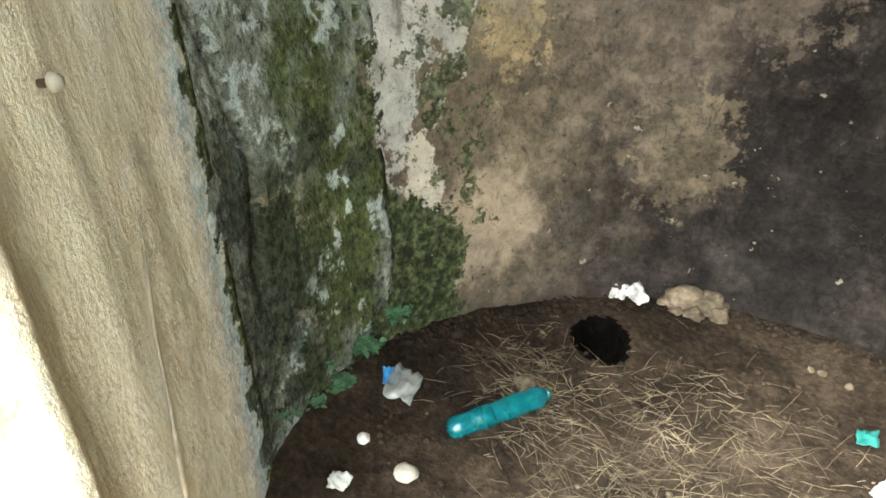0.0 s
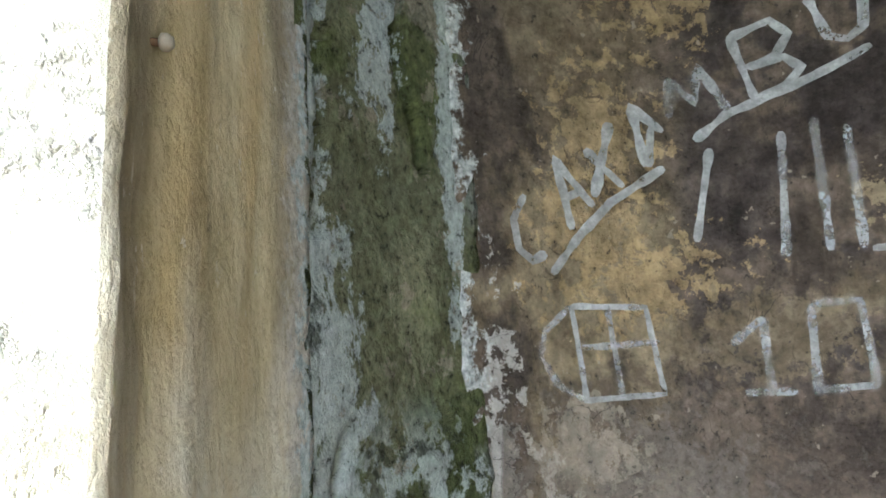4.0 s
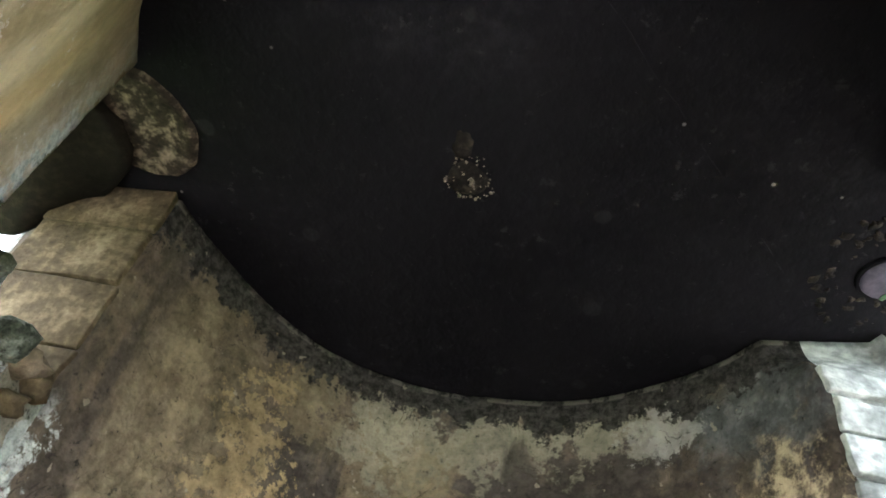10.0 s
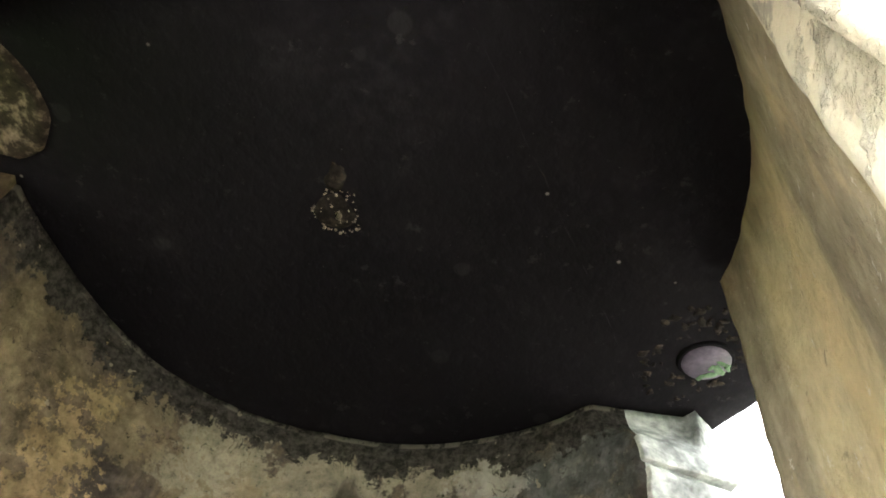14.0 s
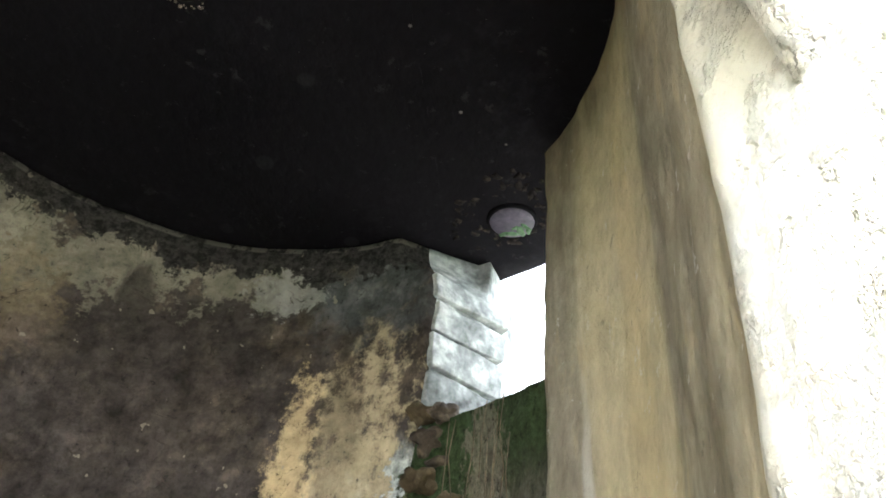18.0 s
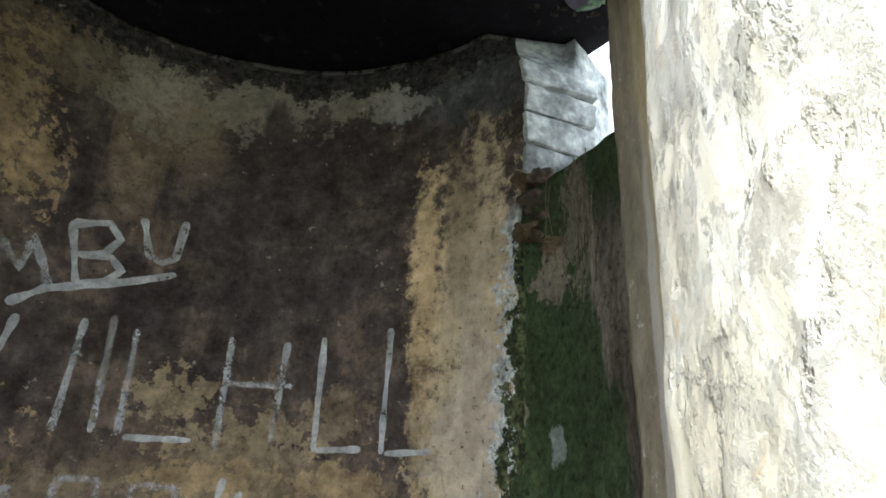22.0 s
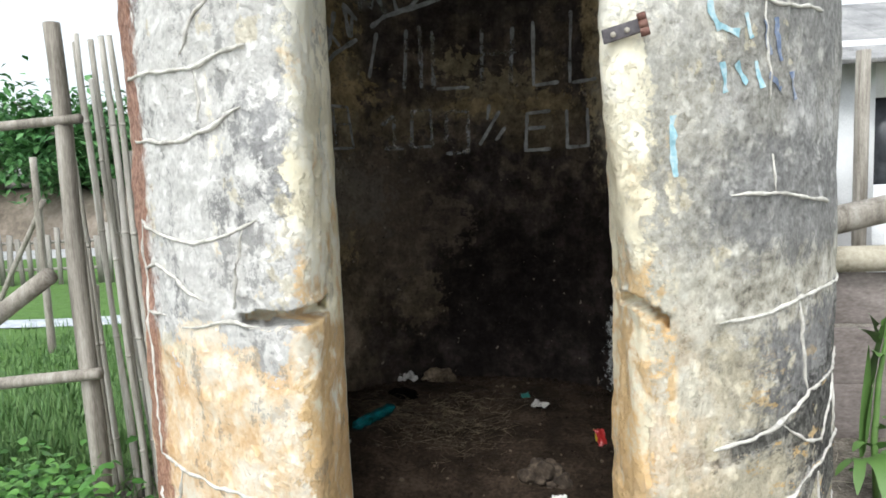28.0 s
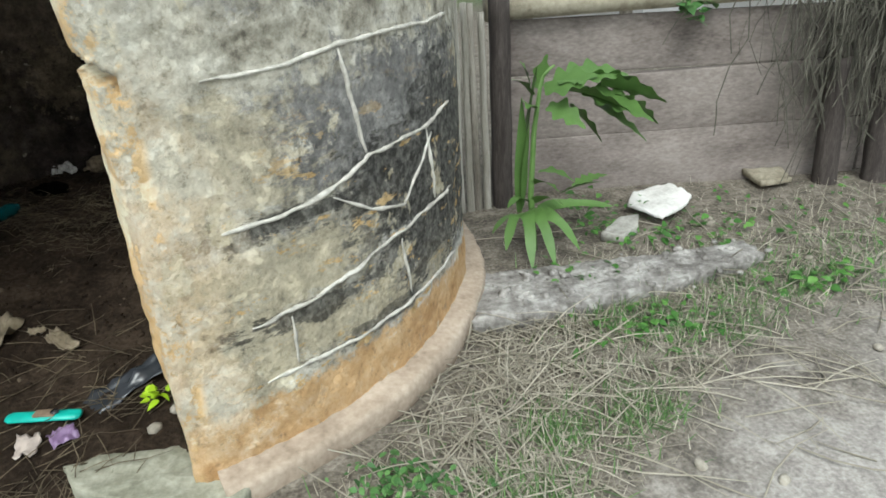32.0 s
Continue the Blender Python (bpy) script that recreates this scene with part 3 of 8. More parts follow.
def mossy_infill():
    """Rubble under moss, with crusts of pale lichen on the first loophole and an even green skin on the second."""
    m = mat("mossy_masonry", 0.95, spec=0.12)
    n = Net(m)
    u, v = n.uv()
    mid = n.noise(9.0, 8, 0.70, stretch=(1, 1, 0.75))
    knots = n.noise(20.0, 8, 0.74, stretch=(1, 1, 0.6), loc=(7, 3, 1))
    fine = n.noise(70.0, 6, 0.72, stretch=(1, 1, 0.85))
    big = n.noise(3.5, 7, 0.66, stretch=(1, 1, 0.5), loc=(1, 5, 0))
    both = n.math("ADD", n.math("MULTIPLY", fine, 0.6), n.math("MULTIPLY", knots, 0.4))
    moss = shade(n, both, (0.072, 0.086, 0.036), 0.4, 1.9)
    olive = n.mix(n.step(mid, 0.42, 0.60), shade(n, both, (0.105, 0.110, 0.064), 0.5, 1.7), shade(n, both, (0.19, 0.19, 0.12), 0.6, 1.5))
    damp = shade(n, both, (0.16, 0.175, 0.150), 0.4, 2.0)
    pale = shade(n, both, (0.43, 0.48, 0.48), 0.6, 1.4)
    stone = shade(n, both, (0.22, 0.195, 0.150), 0.5, 1.6)
    night = n.ramp(fine, [(0.4, (0.010, 0.012, 0.009)), (0.62, (0.06, 0.07, 0.045))])
    first = n.step(u, 0.0, -0.3)
    second = n.step(u, 0.0, 0.3)
    c = n.mix(n.step(big, 0.47, 0.55), moss, damp)

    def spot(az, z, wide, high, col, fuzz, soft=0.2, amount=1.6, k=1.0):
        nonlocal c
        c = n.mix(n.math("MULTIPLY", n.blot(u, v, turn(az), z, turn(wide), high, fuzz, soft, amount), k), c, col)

    spot(-98, 1.58, 13, 0.36, olive, mid, 0.3, 1.4, 0.95)
    spot(-108, 1.25, 5, 0.24, pale, knots, 0.15, 2.6, 0.8)
    spot(-105, 2.02, 6, 0.16, olive, mid, 0.3, 1.4, 0.8)
    spot(-89.5, 2.00, 4.5, 0.14, stone, knots, 0.15, 1.6, 0.75)
    spot(-91, 1.86, 4, 0.12, moss, mid, 0.2, 1.4, 0.9)
    spot(-98.5, 1.93, 3.8, 0.15, pale, knots, 0.12, 3.6, 0.85)
    spot(-104, 2.13, 4, 0.05, pale, knots, 0.10, 2.2, 0.75)
    spot(-111, 1.86, 2.6, 0.34, pale, knots, 0.10, 2.2, 0.9)
    spot(-111, 1.45, 2.8, 0.22, pale, knots, 0.10, 2.4, 0.85)
    spot(-85.5, 1.80, 1.6, 0.30, pale, knots, 0.12, 2.4, 0.7)
    c = n.mix(n.math("MULTIPLY", n.math("MULTIPLY", n.step(n.math("ADD", mid, n.step(v, 0.6, 1.05, -0.03, 0.03)), 0.53, 0.56), first), n.step(v, 1.35, 1.15, 0.0, 0.85)), c, pale)
    spot(-101, 0.58, 9, 0.16, night, mid, 0.3, 1.6, 0.85)
    spot(-95, 0.86, 4, 0.30, moss, knots, 0.2, 2.0, 0.85)
    c = n.mix(n.math("MULTIPLY", n.step(n.noise(13.0, 8, 0.72, loc=(3, 9, 4)), 0.585, 0.61), 0.7), c, stone)
    c = n.mix(n.math("MULTIPLY", n.step(n.math("ADD", n.noise(6.0, 7, 0.7, loc=(6, 1, 8)), n.step(v, 1.15, 0.55, 0.0, 0.08)), 0.57, 0.62), 0.8), c, night)
    # the second loophole keeps a darker, evener green skin with a few bare patches
    c = n.mix(n.math("MULTIPLY", second, 0.97), c, shade(n, both, (0.040, 0.060, 0.026), 0.5, 1.8))
    spot(67, 1.88, 5, 0.06, stone, knots, 0.12, 2.0, 0.9)
    spot(66, 1.53, 1.6, 0.03, pale, knots, 0.2, 2.6, 0.4)
    spot(58, 1.60, 1.6, 0.05, stone, knots, 0.15, 2.2, 0.8)
    spot(73, 1.95, 4, 0.14, stone, knots, 0.15, 2.2, 0.7)
    # bare streaked plaster runs down over its doorward edge
    run = n.noise(20.0, 6, 0.66, stretch=(1, 1, 0.12), loc=(4, 4, 4))
    lean = n.math("MULTIPLY", n.math("SUBTRACT", v, 1.65), -0.14)
    bared = n.math("MULTIPLY", n.step(n.math("ADD", n.math("SUBTRACT", u, lean), n.math("MULTIPLY", n.math("SUBTRACT", run, 0.5), 0.22)), turn(78.5), turn(81.5)), n.math("MULTIPLY", second, n.step(v, 2.02, 1.86)))
    c = n.mix(n.math("MULTIPLY", bared, 0.92), c, n.ramp(n.math("ADD", n.math("MULTIPLY", run, 0.7), n.math("MULTIPLY", fine, 0.3)), [(0.38, (0.055, 0.047, 0.037)), (0.5, (0.13, 0.113, 0.090)), (0.62, (0.25, 0.225, 0.19))]))
    c = n.mix(n.math("MULTIPLY", n.step(fine, 0.41, 0.36), 0.7), c, (0.012, 0.014, 0.009))
    h = n.math("ADD", n.math("MULTIPLY", n.step(mid, 0.40, 0.62), 0.45), n.math("ADD", n.math("MULTIPLY", fine, 0.25), n.math("MULTIPLY", knots, 0.4)))
    n.done(c, n.bump(h, 0.9, 0.025))
    return m


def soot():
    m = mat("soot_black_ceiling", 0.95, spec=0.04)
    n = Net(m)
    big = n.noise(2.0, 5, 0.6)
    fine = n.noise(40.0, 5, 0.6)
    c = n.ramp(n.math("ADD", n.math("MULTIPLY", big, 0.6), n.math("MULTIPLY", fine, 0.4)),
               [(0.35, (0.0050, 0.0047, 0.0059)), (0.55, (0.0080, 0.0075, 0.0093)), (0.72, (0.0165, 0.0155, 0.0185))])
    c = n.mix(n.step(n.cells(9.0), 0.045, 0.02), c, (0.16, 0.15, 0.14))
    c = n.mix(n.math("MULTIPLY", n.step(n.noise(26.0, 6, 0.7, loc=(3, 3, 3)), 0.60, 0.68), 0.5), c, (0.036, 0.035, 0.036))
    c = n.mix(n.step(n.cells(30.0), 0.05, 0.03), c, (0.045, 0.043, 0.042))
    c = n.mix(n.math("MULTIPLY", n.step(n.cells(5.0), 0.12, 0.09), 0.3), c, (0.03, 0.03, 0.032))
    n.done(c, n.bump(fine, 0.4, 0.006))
    return m


def earth_floor():
    m = mat("dark_earth", 0.95, spec=0.1)
    n = Net(m)
    mid = n.noise(6.0, 6, 0.68)
    fine = n.noise(70.0, 5, 0.65)
    f = n.math("ADD", n.math("MULTIPLY", mid, 0.6), n.math("MULTIPLY", fine, 0.4))
    c = n.ramp(f, [(0.38, (0.010, 0.007, 0.005)), (0.5, (0.027, 0.0190, 0.0135)), (0.62, (0.062, 0.045, 0.032))])
    n.done(c, n.bump(f, 0.9, 0.015))
    return m


def ground_soil():
    m = mat("trodden_soil", 0.95)
    n = Net(m)
    mid = n.noise(1.6, 6, 0.65)
    small = n.noise(14.0, 5, 0.65)
    fine = n.noise(90.0, 5, 0.6)
    f = n.math("ADD", n.math("MULTIPLY", small, 0.5), n.math("MULTIPLY", fine, 0.5))
    soil = n.ramp(f, [(0.39, (0.075, 0.064, 0.052)), (0.5, (0.165, 0.145, 0.118)), (0.61, (0.29, 0.26, 0.22))])
    sand = n.ramp(f, [(0.39, (0.25, 0.23, 0.215)), (0.5, (0.37, 0.345, 0.32)), (0.61, (0.50, 0.475, 0.45))])
    s = n.t.nodes.new("ShaderNodeSeparateXYZ")
    n.put(s.inputs[0], n.tc.outputs["Object"])
    # the trodden path runs past the door
    d = n.math("ADD", n.math("ADD", n.math("MULTIPLY", s.outputs[0], 0.62), n.math("MULTIPLY", s.outputs[1], -0.78)), n.math("MULTIPLY", n.math("SUBTRACT", mid, 0.5), 0.9))
    c = n.mix(n.step(d, 1.55, 1.95), soil, sand)
    far = n.math("SQRT", n.math("ADD", n.math("MULTIPLY", s.outputs[0], s.outputs[0]), n.math("MULTIPLY", s.outputs[1], s.outputs[1])))
    green = n.ramp(f, [(0.32, (0.045, 0.085, 0.02)), (0.5, (0.08, 0.16, 0.035)), (0.7, (0.13, 0.23, 0.06))])
    left = n.math("MULTIPLY", n.step(s.outputs[0], -1.5, -2.0), n.step(n.math("ADD", s.outputs[1], n.math("MULTIPLY", mid, 0.6)), -0.6, 0.4))
    c = n.mix(left, c, green)
    c = n.mix(n.step(far, 7.0, 12.0), c, green)
    n.done(c, n.bump(f, 0.8, 0.012))
    return m


M_IN, M_SIDE, M_REVEAL, M_OUT = inner_plaster(), side_plaster(), reveal_plaster(), outer_plaster()
M_MOSS, M_SOOT, M_EARTH, M_SOIL = mossy_infill(), soot(), earth_floor(), ground_soil()
M_STONE = plain("pale_stone", [(0.055, 0.058, 0.058), (0.25, 0.265, 0.265), (0.64, 0.66, 0.65)], 7, 0.9, 0.6, 0.010, None, 30.0)
M_MORTAR = plain("lime_mortar", [(0.28, 0.265, 0.235), (0.50, 0.48, 0.435), (0.68, 0.66, 0.61)], 14, 0.9, 0.6, 0.004)
M_PLINTH = plain("pink_mortar", [(0.27, 0.215, 0.165), (0.41, 0.335, 0.265), (0.53, 0.45, 0.37)], 5, 0.92, 0.5, 0.006)
# near-black that paints the shade inside the hole in the heap
M_HOLE_SHADE = plain("hole_shade_black", [(0.001, 0.001, 0.001), (0.002, 0.0017, 0.0015), (0.005, 0.004, 0.0035)], 20, 0.95, 0.7, 0.006, spec=0.03)
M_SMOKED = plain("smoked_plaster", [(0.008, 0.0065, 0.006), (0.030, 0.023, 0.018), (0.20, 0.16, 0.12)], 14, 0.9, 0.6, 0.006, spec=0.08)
M_TANSTONE = plain("tan_stone", [(0.035, 0.026, 0.017), (0.085, 0.065, 0.040), (0.20, 0.16, 0.105)], 9, 0.95, 0.9, 0.012, spec=0.1)
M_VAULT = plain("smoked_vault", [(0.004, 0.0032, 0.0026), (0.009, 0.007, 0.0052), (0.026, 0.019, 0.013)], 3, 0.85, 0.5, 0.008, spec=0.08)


# ---------------------------------------------------------------- meshes
def part(name, bm, material, parent=None, label="", smooth=True):
    """Links a bmesh as one mesh object, under parent if there is one."""
    me = bpy.data.meshes.new(name)
    bmesh.ops.recalc_face_normals(bm, faces=bm.faces)
    for f in bm.faces:
        f.smooth = smooth
    bm.to_mesh(me)
    bm.free()
    for x in material if isinstance(material, (list, tuple)) else (material,):
        me.materials.append(x)
    ob = new(name, me)
    if parent is not None:
        ob.parent = parent
        ob.matrix_parent_inverse = parent.matrix_world.inverted()
    if label:
        ob["label"] = label
    return ob


def thing(name, label, category, at=(0, 0, 0), group="", kind=""):
    ob = new(name)
    ob.location = at
    ob.matrix_world = Matrix.Translation(at)
    return tagged(ob, label, category, group, kind)


def polar(az, r, z=0.0):
    a = radians(az)
    return Vector((r * math.sin(a), r * math.cos(a), z))


def tube(bm, pts, radii, sides=6, cap=True):
    """A tube along pts."""
    if not isinstance(radii, (list, tuple)):
        radii = [radii] * len(pts)
    pts = [Vector(p) for p in pts]
    rings = []
    ref = Vector((0, 0, 1))
    for i, p in enumerate(pts):
        d = (pts[min(i + 1, len(pts) - 1)] - pts[max(i - 1, 0)]).normalized()
        if abs(d.dot(ref)) > 0.95:
            ref = Vector((1, 0.2, 0)).normalized()
        a = d.cross(ref).normalized()
        b = a.cross(d)
        rings.append([bm.verts.new(p + (a * math.cos(2 * math.pi * k / sides) + b * math.sin(2 * math.pi * k / sides)) * radii[i]) for k in range(sides)])
    for q, w in zip(rings, rings[1:]):
        for k in range(sides):
            bm.faces.new((q[k], q[(k + 1) % sides], w[(k + 1) % sides], w[k]))
    if cap:
        bm.faces.new(rings[0][::-1])
        bm.faces.new(rings[-1])
    return bm


def box(bm, size, m=None, bevel=0.0, jitter=0.0, rnd=None):
    m = m or Matrix()
    r = bmesh.ops.create_cube(bm, size=1.0, matrix=m @ Matrix.Diagonal((*size, 1)))
    vs = r["verts"]
    if jitter:
        for v in vs:
            v.co += Vector((rnd.uniform(-1, 1), rnd.uniform(-1, 1), rnd.uniform(-1, 1))) * jitter
    if bevel:
        es = list({e for v in vs for e in v.link_edges})
        bmesh.ops.bevel(bm, geom=es, offset=bevel, segments=2, affect="EDGES", profile=0.6)
    return bm


def lump(bm, at, size, rnd, seed, rough=0.35, detail=2, flat=0.0):
    """An uneven stone or clod."""
    r = bmesh.ops.create_icosphere(bm, subdivisions=detail, radius=1.0)
    turn = Euler((rnd.uniform(-0.3, 0.3), rnd.uniform(-0.3, 0.3), rnd.uniform(0, 6.28))).to_matrix()
    for v in r["verts"]:
        p = v.co.copy()
        k = 1 + rough * (noise.noise(p * 1.3 + Vector((seed, seed * 2.3, 0))) + 0.5 * noise.noise(p * 3.1 + Vector((0, seed, seed))))
        p = Vector((p.x * size[0], p.y * size[1], p.z * size[2])) * k
        if flat:
            p.z = max(p.z, -size[2] * flat)
        v.co = turn @ p + Vector(at)
    return bm


def lerp(table, x):
    for (a, p), (b, q) in zip(table, table[1:]):
        if x <= b:
            f = min(1, max(0, (x - a) / (b - a)))
            f = f * f * (3 - 2 * f)
            return p + (q - p) * f
    return table[-1][1]


def smooth(x):
    x = min(1.0, max(0.0, x))
    return x * x * (3 - 2 * x)


# ---------------------------------------------------------------- the round tower
R_OUT, OUT_X = 1.085, -0.011
R_IN = [(-154, 0.713), (-146, 0.718), (-140, 0.70), (-130, 0.705), (-120, 0.72), (-108, 0.732), (-90, 0.735), (-60, 0.732), (-30, 0.723), (0, 0.709), (30, 0.695), (60, 0.684), (90, 0.679), (120, 0.682), (128, 0.685), (137, 0.700), (145, 0.729), (153, 0.74)]
RIM = 2.597
TOP = 2.95
LEFT_DIR, RIGHT_DIR = polar(-99, 1.0), polar(74, 1.0)


def r_in(az):
    return lerp(R_IN, az)


def out_point(az):
    return Vector((OUT_X, 0, 0)) + polar(az, R_OUT)


def out_from(p, d):
    """Where the way d from p meets the outer face."""
    q = p - Vector((OUT_X, 0, 0))
    b = q.dot(d)
    return p + d * (-b + math.sqrt(b * b - q.dot(q) + R_OUT ** 2))


def arc(a0, a1, fn, step=2.0):
    n = max(2, int(abs(a1 - a0) / step))
    return [fn(a0 + (a1 - a0) * i / n) for i in range(n + 1)]


def out_az(p):
    return math.degrees(math.atan2(p.x - OUT_X, p.y))


def resample(pts, step):
    """The closed outline at even steps, with its corners kept."""
    out = []
    for a, b in zip(pts, pts[1:] + pts[:1]):
        n = max(1, round((b - a).length / step))
        out += [a + (b - a) * i / n for i in range(n)]
    return out


def wall_piece(name, outline, z0, z1, mats, which, rough, step=0.02, zs=None, gash=None):
    """A wall on a plan outline, from z0 to z1. which(p, n) chooses the material, rough(p, n, z) moves the face along its normal."""
    pts = resample([Vector((p.x, p.y, 0)) for p in outline], step)
    n = len(pts)
    for _ in range(5):
        pts = [p * 0.5 + (pts[i - 1] + pts[(i + 1) % n]) * 0.25 if p.y < -0.86 and abs(p.x) < 0.56 else p for i, p in enumerate(pts)]
    area = sum(a.x * b.y - b.x * a.y for a, b in zip(pts, pts[1:] + pts[:1]))
    nor = []
    for i in range(n):
        d = (pts[(i + 1) % n] - pts[i - 1]).normalized()
        nor.append(Vector((d.y, -d.x, 0)) * (1 if area > 0 else -1))
    zs = zs or [z0 + (z1 - z0) * k / round((z1 - z0) / step) for k in range(round((z1 - z0) / step) + 1)]
    verts, uvs = [], []
    for z in zs:
        for p, d in zip(pts, nor):
            q = p + d * rough(p, d, z)
            if gash:
                q = q + gash(p, z)
            verts.append((q.x, q.y, z + lift(q.x, z)))
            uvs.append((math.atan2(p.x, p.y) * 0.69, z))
    faces, mi = [], []
    slots = [which(p, d) for p, d in zip(pts, nor)]
    for k in range(len(zs) - 1):
        for i in range(n):
            j = (i + 1) % n
            f = (k * n + i, k * n + j, (k + 1) * n + j, (k + 1) * n + i)
            faces.append(f if area > 0 else f[::-1])
            mi.append(slots[i])
    cap = tuple(range(n)) if area < 0 else tuple(range(n))[::-1]
    faces.append(cap)
    mi.append(slots[0])
    top = tuple((len(zs) - 1) * n + i for i in range(n))
    faces.append(top if area > 0 else top[::-1])
    mi.append(slots[0])
    me = bpy.data.meshes.new(name)
    me.from_pydata(verts, [], faces)
    lay = me.uv_layers.new(name="UVMap")
    idx = np.empty(len(me.loops), dtype=np.int32)
    me.loops.foreach_get("vertex_index", idx)
    lay.data.foreach_set("uv", np.array(uvs, dtype=np.float32)[idx].ravel())
    me.polygons.foreach_set("material_index", mi)
    me.polygons.foreach_set("use_smooth", [True] * (len(faces) - 2) + [False, False])
    for x in mats:
        me.materials.append(x)
    return new(name, me)


def lift(x, z):
    """The wall's head rises a little to the left."""
    f = min(1.0, max(0.0, (z - 2.0) / 0.6))
    return 0.05 * smooth((-x - 0.45) / 0.3) * f * f


def fbm(p, s, octaves=3):
    a, k, t = 1.0, s, 0.0
    for _ in range(octaves):
        t += a * noise.noise(p * k)
        a, k = a * 0.5, k * 2.1
    return t



def sign_x(p):
    return 1 if p.x > 0 else -1


def slot(p, z, x0, x1, zc, half, depth, slope=0.0):
    """How deep a horizontal gash cuts at p."""
    if not (x0 < p.x < x1 and p.y < -0.72):
        return 0.0
    c = zc + slope * (p.x - x0) + 0.010 * noise.noise(Vector((p.x * 30, zc, 0)))
    d = abs(z - c) / (half * (1 + 0.7 * noise.noise(Vector((p.x * 22, zc, 4)))))
    ends = min(1.0, (p.x - x0) / 0.03, (x1 - p.x) / 0.02)
    ends *= min(1.0, max(0.0, (-0.84 - p.y) / 0.05))
    return depth * ends * max(0.0, min(1.0, (1.25 - d) * 5))


def wall_rough(p, d, z):
    q = Vector((p.x, p.y, z))
    r = math.hypot(p.x, p.y)
    k = 0.006 * fbm(q, 3.0) + 0.0025 * fbm(q + Vector((5, 0, 0)), 22.0, 2)
    if p.y < -0.6 and r > 0.7:
        k += 0.006 * fbm(q + Vector((0, 3, 0)), 9.0) + 0.0045 * fbm(q + Vector((3, 3, 0)), 27.0, 3)
    if p.y < -0.6 and r < 0.8:
        k *= 0.4
    if p.x > 0.3 and p.y < -0.6 and d.x < -0.3:
        # the right jamb flares at the ground
        k -= 0.05 * smooth((0.36 - z) / 0.30)
    if r > 0.95:
        k += 0.004 * fbm(q + Vector((0, 0, 7)), 14.0)
    return k


def gash_left(p, z):
    k = slot(p, z, -0.43, -0.245, 0.868, 0.015, 0.13, 0.05) + slot(p, z, -0.385, -0.235, 1.632, 0.014, 0.10, 0.02) + slot(p, z, -0.37, -0.25, 0.215, 0.011, 0.06, -0.08)
    return Vector((-0.45, 0.89, 0)) * k


def gash_right(p, z):
    """A gash in the right jamb, whose outer corner is worn off in a broad chamfer below head height."""
    move = Vector((0.45, 0.89, 0)) * slot(p, z, 0.30, 0.475, 0.905, 0.013, 0.06, -0.35)
    if p.y < -0.70 and 0.3 < p.x < 0.50:
        inward = Vector((0.892, 0.452, 0))
        move += inward * max(0.0, -(p - Vector((0.475, -0.975, 0))).dot(inward)) * 0.64 * smooth((1.36 - z) / 0.55)
    return move


def z_rings(z0, z1, coarse, marks):
    zs, z = [], z0
    while z < z1 - 1e-6:
        zs.append(z)
        z += 0.005 if any(abs(z - m) < 0.05 for m in marks) else coarse
    return zs + [z1]


def which_wall(p, d):
    """Inner face, jambs and outer face, bare stone."""
    if p.y < (-0.592 if p.x > 0 else -0.66) and abs(p.x) < 0.47 and (d.x * sign_x(p) < -0.25 or p.y < -0.75):
        return 1
    if p.normalized().dot(d) < -0.6 and math.hypot(p.x, p.y) < 0.8:
        return 0
    q = p - Vector((OUT_X, 0, 0))
    return 1 if q.length > R_OUT - 0.12 and q.normalized().dot(d) > 0.3 or p.y < -0.6 else (2 if p.x > 0 else 0)


def head_flare(p, z):
    """The head of the back wall falls away from the round beside the second loophole."""
    if p.x < 0.5 or not 0.3 < p.y < 0.44 or p.length > 0.84:
        return Vector()
    return Vector((0, 0.44 - p.y, 0)) * smooth((z - 2.44) / 0.13)


def loop_side(az, d, splay):
    """The side of a loophole, from the inner face out."""
    p = polar(az, r_in(az))
    q = p + d * (0.16 if az > 0 else 0.23)
    w = (Matrix.Rotation(radians(splay), 4, "Z") @ d.to_4d()).to_3d()
    return [p + d * 0.02, q, out_from(q, w)]


LA, LB, RA, RB = -112, -84.5, 59, 88
# the back, between the two loopholes
lb, ra = loop_side(LB, LEFT_DIR, -28), loop_side(RA, RIGHT_DIR, 28)
back = arc(LB, RA, lambda a: polar(a, r_in(a))) + ra + arc(out_az(ra[-1]), out_az(lb[-1]), out_point)[1:-1] + lb[::-1]
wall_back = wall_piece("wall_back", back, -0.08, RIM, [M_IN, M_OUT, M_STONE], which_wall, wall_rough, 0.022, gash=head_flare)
tagged(wall_back, "curved soot-stained plaster wall with chalk writing", "wall", kind="structure")
# the piece from the left loophole to the left jamb
la = loop_side(LA, LEFT_DIR, 28)
left = la[::-1] + arc(LA, -154, lambda a: polar(a, r_in(a))) + [
    Vector(q) for q in ((-0.304, -0.69, 0), (-0.290, -0.78, 0), (-0.276, -0.88, 0), (-0.266, -0.94, 0), (-0.262, -0.985, 0), (-0.270, -1.02, 0), (-0.29, -1.042, 0))
] + arc(-163.5, out_az(la[-1]), out_point)[:-1]
zl = z_rings(-0.08, RIM, 0.022, (0.875, 1.635, 0.215))
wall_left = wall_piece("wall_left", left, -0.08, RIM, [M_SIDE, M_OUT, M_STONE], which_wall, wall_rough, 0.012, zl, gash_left)
